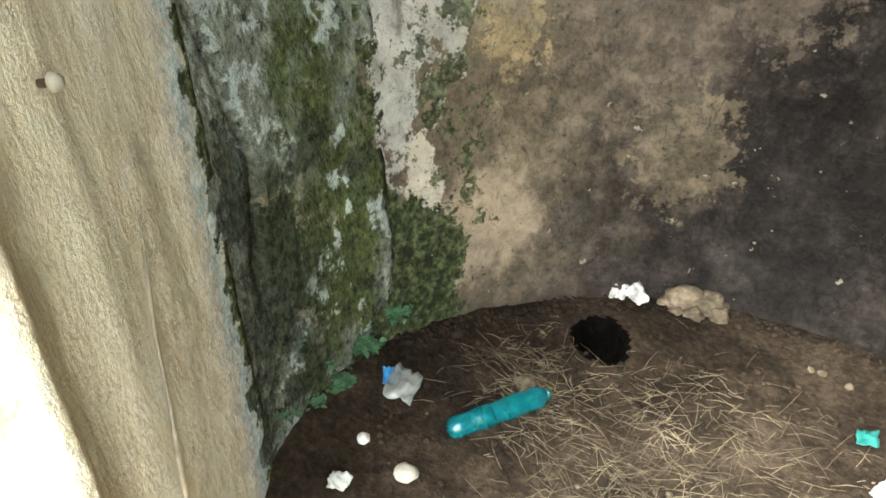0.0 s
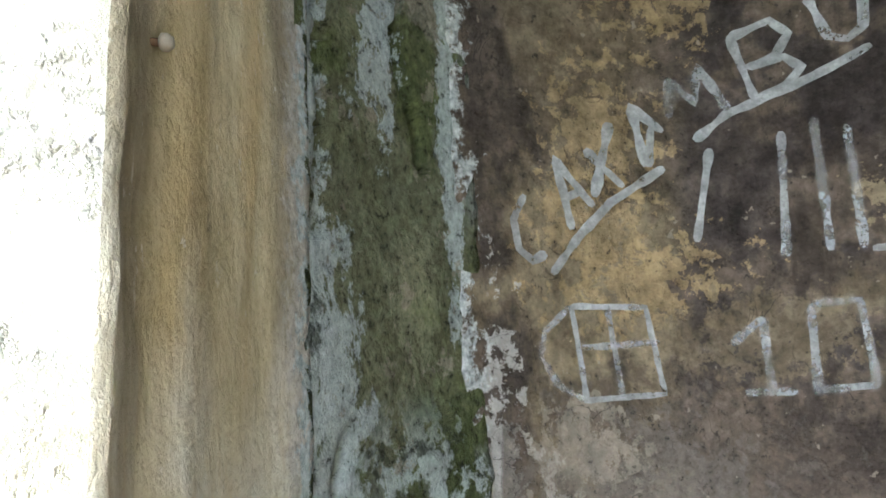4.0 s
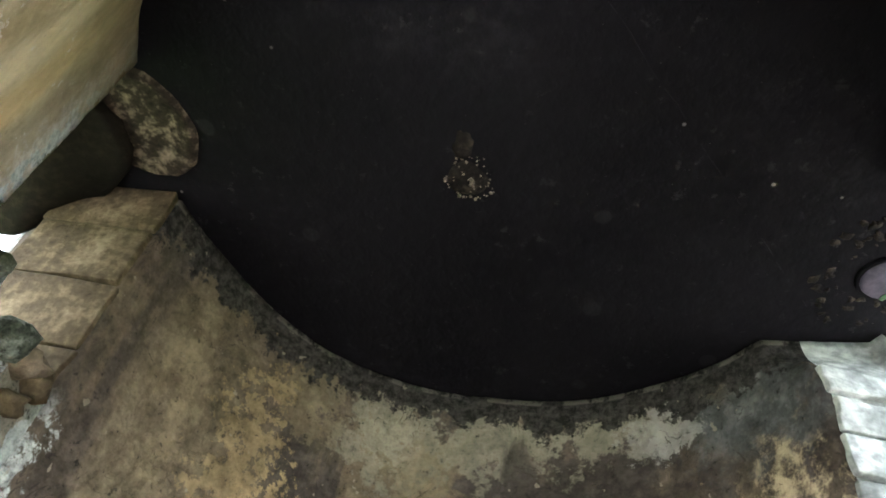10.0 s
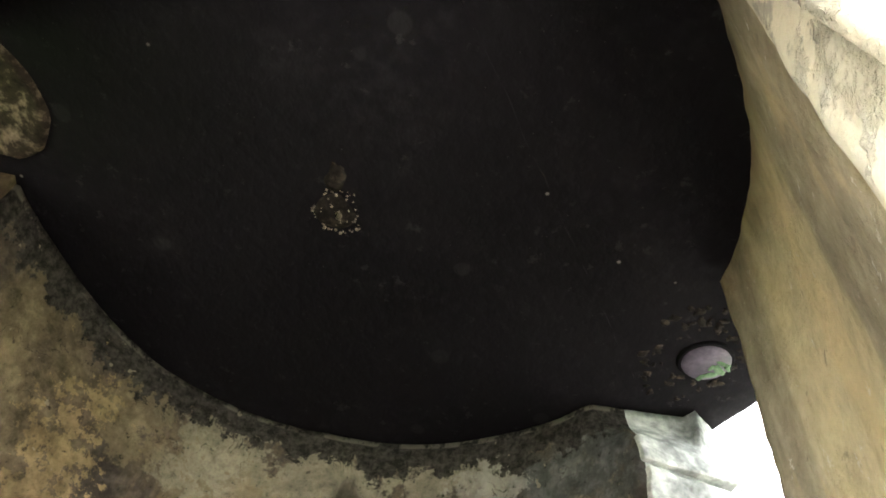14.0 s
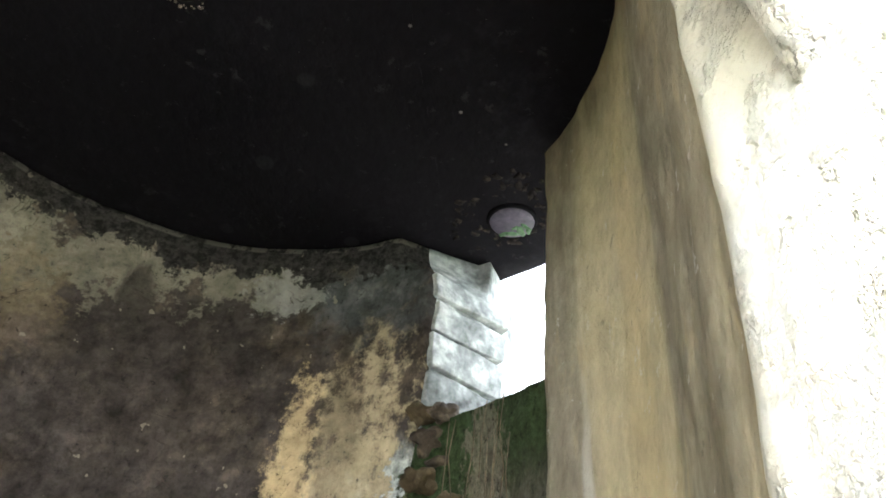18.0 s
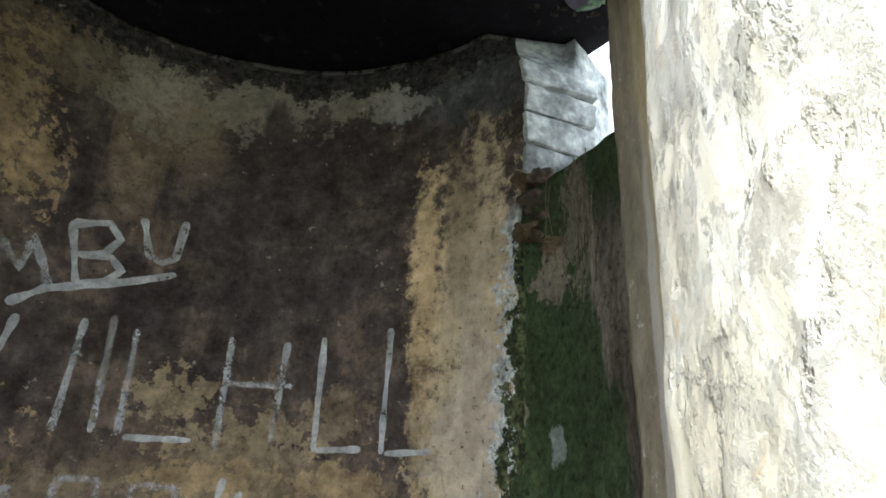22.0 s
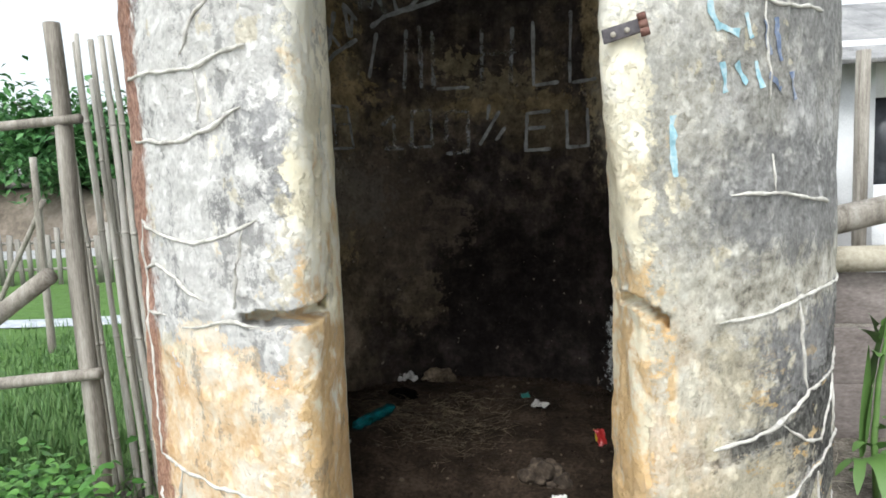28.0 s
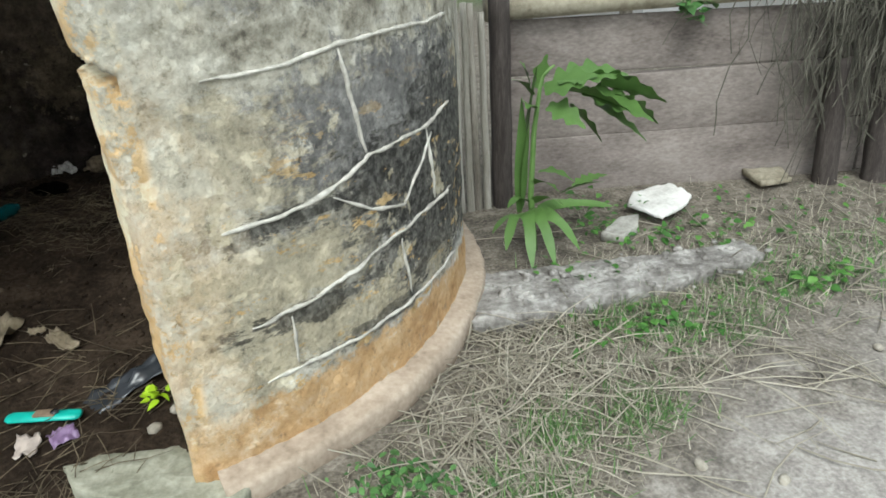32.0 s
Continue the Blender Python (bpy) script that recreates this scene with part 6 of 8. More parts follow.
def hinge(p0, p1, high, label):
    home = thing("hinge_strap", label, "hinge", p0)
    rnd = random.Random(4)
    p0, p1 = Vector(p0), Vector(p1)
    along = (p1 - p0).normalized()
    out = along.cross(Vector((0, 0, 1))).normalized()
    m = Matrix.Translation((p0 + p1) / 2) @ Matrix((along, out, along.cross(out))).transposed().to_4x4()
    n = (p1 - p0).length
    bm = bmesh.new()
    box(bm, (n, 0.008, high), m, 0.002, 0.0012, rnd)
    part("strap", bm, M_STRAP, home)
    for k in (-0.22, 0.14):
        part("rivet", lathe(bmesh.new(), [(0.003, 0.0055), (0.006, 0.0055), (0.0075, 0.003)], m @ pose(n * k, 0, 0.002, 0, 0, 90 if out.x > 0 else 90), 10), M_PEBBLE, home)
        part("rivet", lathe(bmesh.new(), [(0.003, 0.0055), (0.006, 0.0055), (0.0075, 0.003)], m @ pose(n * k, 0, 0.002, 0, 0, -90), 10), M_PEBBLE, home)
    for k in range(3):
        part("knuckle", lathe(bmesh.new(), [(-0.0065, 0.009), (0.0065, 0.009)], m @ pose(n / 2 + 0.004, 0, (k - 1) * 0.0145, 0, 90, 0), 14), M_IRONRED, home, "rust-red knuckle")


M_STRAP = plain("grey_strap_iron", [(0.05, 0.044, 0.048), (0.09, 0.082, 0.088), (0.15, 0.135, 0.142)], 18, 0.65, 0.4, 0.002, metal=0.2)
M_IRONRED = plain("red_rust", [(0.08, 0.035, 0.028), (0.14, 0.07, 0.055), (0.24, 0.14, 0.11)], 20, 0.8, 0.4, 0.002)
hinge((0.348, -1.003, 1.416), (0.418, -1.017, 1.432), 0.027, "rusty iron hinge strap fixed to the door jamb")
bm = bmesh.new()
box(bm, (0.020, 0.012, 0.10), pose(0.436, -0.912, 0.235, 0, 8, 116.4), 0.003, 0.002, rnd)
tagged(part("iron_stub", bm, M_IRON), "rusty iron stub let into the door jamb", "iron")
tagged(part("rusty_knob", lump(bmesh.new(), (0.449, -0.950, 0.074), (0.018, 0.018, 0.016), rnd, 7.0), M_IRON), "rusty iron knob at the jamb foot", "iron")

# the ceiling's broken boss, its seam and the pale disc over the loophole
M_SOOTY = plain("sooty_plaster_scar", [(0.006, 0.005, 0.005), (0.014, 0.012, 0.011), (0.045, 0.037, 0.03)], 30, 0.95, 0.7, 0.004, spec=0.05)
M_VERDURE = plain("green_algae", [(0.03, 0.06, 0.03), (0.07, 0.13, 0.07), (0.14, 0.22, 0.14)], 40, 0.85, 0.3, 0.002)
M_FLECK = plain("sooty_fleck", [(0.05, 0.042, 0.035), (0.14, 0.115, 0.09), (0.30, 0.25, 0.19)], 40, 0.9, 0.4, 0.002)
boss = thing("ceiling_boss", "broken plaster boss with a rusty hook stub", "boss", (-0.066, 0.002, 2.62))
bm = bmesh.new()
for k in range(44):
    a = 2 * math.pi * k / 44 + rnd.uniform(-0.05, 0.05)
    d = 0.051 + rnd.uniform(-0.004, 0.004)
    g = rnd.uniform(0.0015, 0.0045)
    if noise.noise(Vector((1.6 * math.cos(a), 1.6 * math.sin(a), 6))) > -0.15:
        lump(bm, (-0.066 + d * math.cos(a), 0.002 + d * math.sin(a), slab_height(0, 0.05) - 0.001), (g, g, 0.003), rnd, k * 1.7, 0.5, 1)
for k in range(26):
    a, d = rnd.uniform(0, 6.28), 0.05 * math.sqrt(rnd.random())
    g = rnd.uniform(0.001, 0.0028)
    lump(bm, (-0.066 + d * math.cos(a), 0.002 + d * math.sin(a), slab_height(0, 0.05) - 0.008), (g, g, 0.002), rnd, k * 2.7, 0.5, 1)
part("broken_ring", bm, M_FLECK, boss, "ring of pale plaster flecks")
bm = bmesh.new()
lump(bm, (-0.066, 0.002, slab_height(0, 0.05) + 0.003), (0.046, 0.046, 0.011), rnd, 5.0, 0.12, 3)
part("scar", bm, M_SOOTY, boss)
bm = bmesh.new()
lump(bm, (-0.068, -0.085, slab_height(0, 0.12) + 0.004), (0.022, 0.036, 0.009), rnd, 15.0, 0.4, 3)
part("chipped_tail", bm, M_SOOTY, boss)
part("hook_stub", tube(bmesh.new(), [(-0.066, 0.006, 2.625), (-0.065, 0.005, 2.603), (-0.060, 0.001, 2.597), (-0.058, -0.006, 2.599), (-0.063, -0.010, 2.603), (-0.069, -0.006, 2.604)], [0.0035, 0.0035, 0.003, 0.003, 0.003, 0.002], 8), M_FLECK, boss, "pale crusted iron hook")
bm = bmesh.new()
seam = []
for k in range(40):
    f = k / 39
    x, y = 0.05 + 0.55 * f + 0.006 * noise.noise(Vector((k * 0.3, 0, 0))), -0.56 + 0.90 * f
    az = math.degrees(math.atan2(x, y))
    seam.append((x, y, slab_height(az, math.hypot(x, y)) + 0.004 * fbm(Vector((x, y, 0)), 8.0)))
tube(bm, seam, [max(0.0003, 0.0006 + 0.003 * noise.noise(Vector((k * 0.7, 3, 0)))) for k in range(40)], 6)
tagged(part("ceiling_seam", bm, M_SOOT), "thin raised seam across the black ceiling", "seam", kind="structure")
disc = thing("ceiling_disc", "round lilac disc with green stains set in the soffit", "disc", (0.731, 0.25, 2.60))
part("plate", lathe(bmesh.new(), [(0.0, 0.050), (0.006, 0.053), (0.03, 0.053)], pose(0.731, 0.25, 2.594, 0, -90, 0) , 28), M_LILAC, disc)
part("rim", lathe(bmesh.new(), [(0.004, 0.053), (0.002, 0.054), (0.004, 0.057), (0.012, 0.060)], pose(0.731, 0.25, 2.594, 0, -90, 0), 28), M_SOOT, disc)

bm = bmesh.new()
for k, (a, d, g) in enumerate(((8, 0.034, 0.012), (-30, 0.030, 0.010), (40, 0.036, 0.011), (10, 0.016, 0.007), (70, 0.040, 0.008), (-10, 0.046, 0.007))):
    q = Vector((0.731, 0.25, 2.5935)) + (Matrix.Rotation(radians(a), 4, "Z") @ RIGHT_DIR.to_4d()).to_3d() * d
    lump(bm, q, (g * 1.5, g * 0.7, 0.0015), rnd, k * 3.3, 0.6, 3)
part("stain", bm, M_VERDURE, disc, "green algae stain")

# rubble left at the foot of the right loophole's opening
for i, (az, r, z, s) in enumerate(((61.8, 0.678, 1.985, 0.03), (61.8, 0.693, 2.065, 0.035), (63.7, 0.733, 2.03, 0.045), (60.4, 0.688, 2.12, 0.032), (69.3, 0.748, 2.05, 0.05), (64.6, 0.688, 2.11, 0.03), (61.8, 0.708, 1.98, 0.03), (75.8, 0.788, 2.06, 0.05), (82.4, 0.788, 2.09, 0.05), (66.5, 0.688, 1.94, 0.028), (86.1, 0.768, 2.1, 0.04))):
    ob = tagged(part("rubble_stone", lump(bmesh.new(), polar(az, r, z), (s * 0.9, s * 0.8, s * 0.6), rnd, i * 4.7, 0.8, 3), M_RUBBLE if i % 3 else M_TANSTONE), "rough rubble stone wedged in the loophole", "stone", "rubble in the loophole")
bm = bmesh.new()
for k in range(9):
    az, z = rnd.uniform(66, 84), rnd.uniform(2.02, 2.12)
    pts = [polar(az + rnd.uniform(-1, 1) * j * 0.6, r_in(az) - 0.004 - 0.006 * math.sin(j), z - 0.07 * j) for j in range(rnd.randint(3, 5))]
    tube(bm, pts, 0.0013, 4)
tagged(part("dry_roots", bm, M_STRAW), "thin dry roots hanging from the loophole", "roots", kind="stuff")
# a dry root on the left wall
pts = [on_wall(az, z, 0.003) for az, z in ((-131.5, 0.83), (-134, 0.75), (-136, 0.67), (-138, 0.59), (-139, 0.51), (-140.5, 0.41), (-141, 0.31))]
tagged(part("dry_root", tube(bmesh.new(), pts, [0.0015, 0.0025, 0.002, 0.003, 0.002, 0.0025, 0.0015], 6), M_PEBBLE), "thin pale root clinging to the plaster", "root")


# crumbs of earth and plaster along the foot of the wall and over the heap
def crumbs(name, label, count, seed, material, near_wall):
    rnd = random.Random(seed)
    bm = bmesh.new()
    for i in range(count):
        if near_wall:
            az = rnd.uniform(-84, 60)
            p = polar(az, r_in(az) - abs(rnd.gauss(0, 0.03)) - 0.005)
        else:
            p = polar(rnd.uniform(-180, 180), 0.62 * math.sqrt(rnd.random()))
        s = rnd.uniform(0.003, 0.010) * (1.5 if near_wall and rnd.random() < 0.2 else 1.0)
        lump(bm, (p.x, p.y, floor_height(p.x, p.y) + s * 0.3), (s, s * rnd.uniform(0.6, 1.0), s * rnd.uniform(0.5, 0.8)), rnd, i * 1.3, 0.5, 1)
    return tagged(part(name, bm, material), label, "crumbs", kind="stuff")


crumbs("earth_crumbs", "dark crumbs of earth along the wall foot", 340, 71, M_EARTH, True)
crumbs("earth_crumbs", "dark crumbs of earth over the heap", 700, 72, M_EARTH, False)
crumbs("plaster_crumbs", "small pale flakes of fallen plaster on the earth", 60, 73, M_CLOD, False)

# the broken patch of soffit round the lilac disc
bm = bmesh.new()
rnd = random.Random(81)
for k in range(90):
    a, d = rnd.uniform(0, 6.28), 0.070 + 0.085 * rnd.random()
    p = polar(71, 0.77) + Vector((d * math.cos(a) * 0.7, d * math.sin(a), 0)) - polar(73.5, 0.03)
    if 0.60 < p.length < 0.88:
        az = math.degrees(math.atan2(p.x, p.y))
        s = rnd.uniform(0.004, 0.015)
        lump(bm, (p.x, p.y, slab_height(az, p.length) + 0.002), (s, s * 0.7, 0.005), rnd, k * 2.1, 0.6, 2)
tagged(part("soffit_crumbs", bm, M_SOOTY), "crumbling smoked plaster round the disc", "plaster", kind="stuff")

# brown masonry laid bare beside the arch
for i, (x, y, z, a) in enumerate(((0.372, -0.725, 2.03, 0.034), (0.385, -0.765, 2.02, 0.028), (0.362, -0.75, 2.075, 0.024))):
    tagged(part("bare_stone", lump(bmesh.new(), (x, y, z), (a * 0.7, a, a * 1.1), rnd, i * 5.3, 0.6, 3), M_CLOD), "rough brown stone laid bare by fallen plaster", "stone", "bare stones in the arch")

# rubble at the head of the left loophole's walling
for i, (az, r, z, a) in enumerate(((-88.0, 0.737, 2.115, 0.042), (-91.6, 0.742, 2.125, 0.045), (-95.6, 0.737, 2.13, 0.045), (-89.8, 0.732, 2.06, 0.03), (-104.2, 0.752, 2.18, 0.035), (-108.6, 0.762, 2.19, 0.04), (-94.3, 0.802, 2.13, 0.05), (-88.0, 0.812, 2.12, 0.05))):
    tagged(part("rubble_stone", lump(bmesh.new(), polar(az, r, z), (a * 0.8, a, a * 0.7), rnd, i * 3.7, 0.45), (M_TANSTONE, M_CLOD, M_MOSS)[i % 3 if i < 4 else 2]), "rough rubble stone wedged in the loophole", "stone", "rubble in the loophole")


# ---------------------------------------------------------------- stones at the threshold, fences, boards
M_WOOD = plain("weathered_wood", [(0.13, 0.115, 0.095), (0.27, 0.245, 0.21), (0.42, 0.395, 0.35)], 4, 0.88, 0.6, 0.006, (6, 6, 0.5))
M_BAMBOO = plain("grey_bamboo", [(0.20, 0.185, 0.155), (0.36, 0.34, 0.30), (0.52, 0.50, 0.46)], 4, 0.7, 0.4, 0.003, (7, 7, 0.4))
M_LOG = plain("pale_log", [(0.22, 0.195, 0.145), (0.37, 0.335, 0.26), (0.50, 0.46, 0.37)], 5, 0.85, 0.5, 0.005)
M_PLANK = plain("grey_plank", [(0.12, 0.10, 0.092), (0.22, 0.19, 0.175), (0.33, 0.29, 0.27)], 3, 0.9, 0.5, 0.005, (0.7, 3, 1.6))
M_DARKWOOD = plain("dark_damp_wood", [(0.03, 0.025, 0.023), (0.06, 0.05, 0.046), (0.11, 0.095, 0.088)], 6, 0.9, 0.5, 0.005, (5, 5, 0.5))
M_BOARD = plain("white_board", [(0.55, 0.54, 0.51), (0.74, 0.73, 0.70), (0.82, 0.81, 0.79)], 9, 0.8, 0.4, 0.004)
M_GRAVEL = plain("white_gravel", [(0.24, 0.265, 0.29), (0.40, 0.43, 0.46), (0.58, 0.61, 0.63)], 12, 0.9, 0.5, 0.004)
M_CONC = plain("grey_concrete", [(0.22, 0.21, 0.19), (0.36, 0.35, 0.32), (0.50, 0.49, 0.45)], 7, 0.92, 0.7, 0.008)
M_SLAB = plain("greenish_concrete", [(0.17, 0.17, 0.125), (0.31, 0.31, 0.245), (0.44, 0.43, 0.36)], 9, 0.92, 0.7, 0.008)
M_KERB = plain("earthy_mortar", [(0.12, 0.11, 0.10), (0.27, 0.255, 0.24), (0.50, 0.485, 0.46)], 14, 0.95, 0.9, 0.012)
rnd = random.Random(77)


def flat_stone(name, label, pts, z0, z1, material, seed):
    """A flat stone on a ragged outline."""
    bm = bmesh.new()
    ring = resample([Vector((x, y, 0)) for x, y in pts], 0.016)
    c = sum(ring, Vector()) / len(ring)
    rows = []
    for s, z in ((0.99, z0), (1.01, z1 - 0.012), (1.0, z1 - 0.003), (0.97, z1), (0.85, z1), (0.7, z1), (0.55, z1), (0.4, z1), (0.25, z1), (0.1, z1)):
        row = []
        for p in ring:
            q = c + (p - c) * s * (1 + 0.07 * noise.noise(Vector((p.x * 14, p.y * 14, seed))) + 0.05 * noise.noise(Vector((p.x * 45, p.y * 45, seed))))
            row.append(bm.verts.new((q.x, q.y, z + (0.008 * noise.noise(Vector((q.x * 9, q.y * 9, seed))) + 0.007 * fbm(Vector((q.x, q.y, seed)), 32.0, 2) if z > z0 else 0))))
        rows.append(row)
    n = len(ring)
    for a, b in zip(rows, rows[1:]):
        for k in range(n):
            bm.faces.new((a[k], a[(k + 1) % n], b[(k + 1) % n], b[k]))
    bm.faces.new(rows[0])
    bm.faces.new(rows[-1])
    return tagged(part(name, bm, material), label, "stone")


flat_stone("threshold_slab", "broken greenish concrete slab lying at the doorway", [(0.135, -0.895), (0.20, -0.862), (0.40, -0.850), (0.46, -0.90), (0.545, -0.99), (0.53, -1.04), (0.42, -1.045), (0.30, -1.0), (0.18, -0.955)], -0.02, 0.050, M_SLAB, 1.0)
flat_stone("threshold_stone", "broken pale mortar piece at the doorway", [(-0.23, -1.01), (-0.10, -0.985), (0.0, -0.945), (0.02, -0.985), (-0.03, -1.03), (-0.11, -1.075), (-0.20, -1.075)], -0.02, 0.036, M_CONC, 2.0)
flat_stone("threshold_stone", "flat grey broken stone in the soil", [(-0.05, -1.08), (0.055, -1.045), (0.065, -1.11), (0.005, -1.15), (-0.04, -1.14)], -0.02, 0.020, M_CONC, 3.0)
flat_stone("threshold_stone", "small broken stone in the soil", [(-0.17, -1.10), (-0.09, -1.095), (-0.07, -1.14), (-0.14, -1.15)], -0.02, 0.018, M_CONC, 4.0)


def pole(name, label, cat, p0, p1, r0, r1, material, group="", nodes=0, sides=10, seed=0.0):
    p0, p1 = Vector(p0), Vector(p1)
    n = 14
    pts, rad = [], []
    for k in range(n + 1):
        f = k / n
        w = Vector((noise.noise(Vector((f * 3, seed, 0))), noise.noise(Vector((f * 3, seed, 5))), 0)) * (p1 - p0).length * 0.008
        pts.append(p0 + (p1 - p0) * f + w)
        r = r0 + (r1 - r0) * f
        rad.append(r * (1 + 0.06 * noise.noise(Vector((f * 7, seed, 9)))))
    if not nodes:
        return tagged(part(name, tube(bmesh.new(), pts, rad, sides), material), label, cat, group)
    home = thing(name, label, cat, p0, group)
    part("cane", tube(bmesh.new(), pts, rad, sides), material, home)
    for k in range(1, nodes + 1):
        f = (k - 0.3) / (nodes + 0.5)
        i = min(n - 1, int(f * n))
        q = pts[i] + (pts[i + 1] - pts[i]) * (f * n - i)
        d = (pts[i + 1] - pts[i]).normalized()
        part("node", tube(bmesh.new(), [q - d * 0.006, q, q + d * 0.006], [rad[i] * 1.0, rad[i] * 1.16, rad[i] * 1.0], sides), material, home)
    return home


def gz(x, y):
    return ground_height(x, y) - 0.05


FG = "poles of the old fence"
pole("fence_post", "thick grey weathered wooden fence post", "post", (-1.365, -0.25, gz(-1.365, -0.25)), (-1.39, -0.25, 1.72), 0.034, 0.027, M_WOOD, FG, seed=1.0)
for k, (x, y, top, r) in enumerate(((-1.425, -0.10, 1.72, 0.011), (-1.385, -0.08, 1.70, 0.013), (-1.33, -0.10, 1.705, 0.014), (-1.285, -0.12, 1.70, 0.013), (-1.245, -0.08, 1.76, 0.013), (-1.36, -0.04, 1.42, 0.012), (-1.21, -0.10, 1.80, 0.012), (-1.305, -0.02, 1.30, 0.012), (-1.175, -0.06, 1.25, 0.011), (-1.40, 0.0, 1.2, 0.011), (-1.50, -0.12, 1.66, 0.012), (-1.465, -0.06, 1.70, 0.011), (-1.535, -0.05, 1.62, 0.012), (-1.355, -0.14, 1.55, 0.011))):
    pole("bamboo_pole", "slim grey bamboo pole of the fence beside the tower", "pole", (x + 0.10 + 0.03 * noise.noise(Vector((k * 1.7, 1, 0))), y, gz(x, y)), (x, y + 0.02, top), r * 1.1, r * 0.85, M_BAMBOO, FG, 4, 8, k * 2.0)
pole("fence_rail", "thin dry horizontal fence rail tied to the posts", "rail", (-3.2, -0.27, 1.33), (-1.30, -0.27, 1.40), 0.02, 0.016, M_WOOD, FG, seed=21)
pole("fence_rail", "cut log slanting down from the fence", "rail", (-2.45, -0.33, 0.23), (-1.42, -0.33, 0.885), 0.031, 0.029, M_WOOD, FG, seed=22)
pole("fence_rail", "split pale rail low on the fence", "rail", (-2.6, -0.29, 0.40), (-1.30, -0.29, 0.535), 0.026, 0.02, M_WOOD, FG, seed=23)
pole("fence_post", "slim fence post behind the rails", "post", (-1.62, 0.1, gz(-1.62, 0.1)), (-1.58, 0.1, 0.78), 0.024, 0.02, M_WOOD, FG, seed=24)
pole("fence_post", "stout short split fence post", "post", (-2.02, -0.1, gz(-2.02, -0.1)), (-2.07, -0.1, 0.52), 0.05, 0.045, M_WOOD, FG, seed=25)
pole("fence_post", "stout short weathered fence post", "post", (-2.14, -0.08, gz(-2.14, -0.08)), (-2.18, -0.08, 0.50), 0.045, 0.04, M_WOOD, FG, seed=26)
pole("fence_brace", "thin slanting brace of the far fence", "pole", (-3.9, 2.0, 0.1), (-3.3, 2.0, 1.1), 0.02, 0.018, M_WOOD, FG, seed=27)
pole("fence_post", "thin far fence post with dark top", "post", (-3.35, 2.0, gz(-3.35, 2.0)), (-3.35, 2.0, 1.4), 0.028, 0.024, M_WOOD, FG, seed=28)

# split canes and plank wall on the other side
for k in range(5):
    x = 1.088 + 0.034 * k + rnd.uniform(-0.006, 0.006)
    pole("split_cane", "upright split grey cane of the side fence", "slat", (x, 0.50 + rnd.uniform(-0.02, 0.02), gz(x, 0.5)), (x + rnd.uniform(-0.015, 0.015), 0.52, 1.65 + rnd.uniform(-0.1, 0.15) if k < 2 else 0.76 + rnd.uniform(-0.03, 0.04)), 0.016, 0.013, M_BAMBOO if k % 3 else M_WOOD, "canes of the side fence", 0, 8, 40.0 + k)
pole("fence_post", "dark square-edged post beside the plank wall", "post", (1.285, 0.53, gz(1.285, 0.53)), (1.282, 0.53, 0.80), 0.042, 0.040, M_DARKWOOD, "canes of the side fence", 0, 6, 55.0)
boards = thing("plank_wall", "low wall of weathered grey horizontal planks", "wall", (1.4, 0.62, 0.0))
for z, high in ((0.115, 0.243), (0.36, 0.243), (0.59, 0.213)):
    x = 1.31
    while x < 4.6:
        w = rnd.uniform(1.4, 2.6)
        bm = bmesh.new()
        box(bm, (w - 0.008, 0.035, high), pose(x + w / 2, 0.64 + rnd.uniform(-0.012, 0.012), z, rnd.uniform(-3, 3), rnd.uniform(-0.5, 0.5), 0), 0.006, 0.004, rnd)
        part("plank", bm, M_PLANK, boards)
        x += w
pole("top_log", "long pale log lying along the plank wall", "log", (1.24, 0.60, 0.762), (4.6, 0.66, 0.79), 0.055, 0.042, M_LOG, seed=61)
pole("top_log", "thick grey log lying above the plank wall", "log", (1.35, 0.72, 0.90), (2.6, 0.80, 1.16), 0.06, 0.05, M_WOOD, seed=62)
pole("fence_stake", "broken stake by the plank wall", "post", (2.62, 0.52, gz(2.62, 0.52)), (2.60, 0.54, 0.50), 0.05, 0.04, M_DARKWOOD, seed=63)
pole("fence_stake", "broken leaning stake by the plank wall", "post", (2.82, 0.50, gz(2.82, 0.5)), (2.80, 0.55, 0.45), 0.05, 0.035, M_DARKWOOD, seed=64)

flat_stone("white_board", "broken white board lying on dry grass", [(1.735, 0.33), (1.79, 0.44), (1.88, 0.485), (1.97, 0.50), (1.995, 0.36), (1.92, 0.26), (1.82, 0.19), (1.775, 0.25)], 0.035, 0.050, M_BOARD, 5.0)
flat_stone("grey_tile", "grey broken tile leaning by the board", [(1.57, 0.10), (1.66, 0.21), (1.745, 0.23), (1.71, 0.13), (1.63, 0.05)], 0.01, 0.045, M_CONC, 6.0)
flat_stone("cardboard_piece", "tan cardboard piece on dry grass", [(2.32, 0.62), (2.49, 0.62), (2.46, 0.49), (2.32, 0.46)], 0.02, 0.042, M_LOG, 7.0)
flat_stone("cardboard_piece", "torn cream cardboard on dry grass", [(2.62, 0.12), (2.70, 0.20), (2.86, 0.12), (2.74, 0.0)], 0.02, 0.045, M_LOG, 8.0)
flat_stone("footing_kerb", "worn grey mortar kerb beside the tower", [(1.05, -0.42), (1.08, -0.15), (1.35, -0.12), (1.70, -0.10), (2.00, -0.05), (2.03, -0.14), (1.72, -0.28), (1.45, -0.35), (1.20, -0.41)], -0.03, 0.042, M_KERB, 9.0)
bm = bmesh.new()
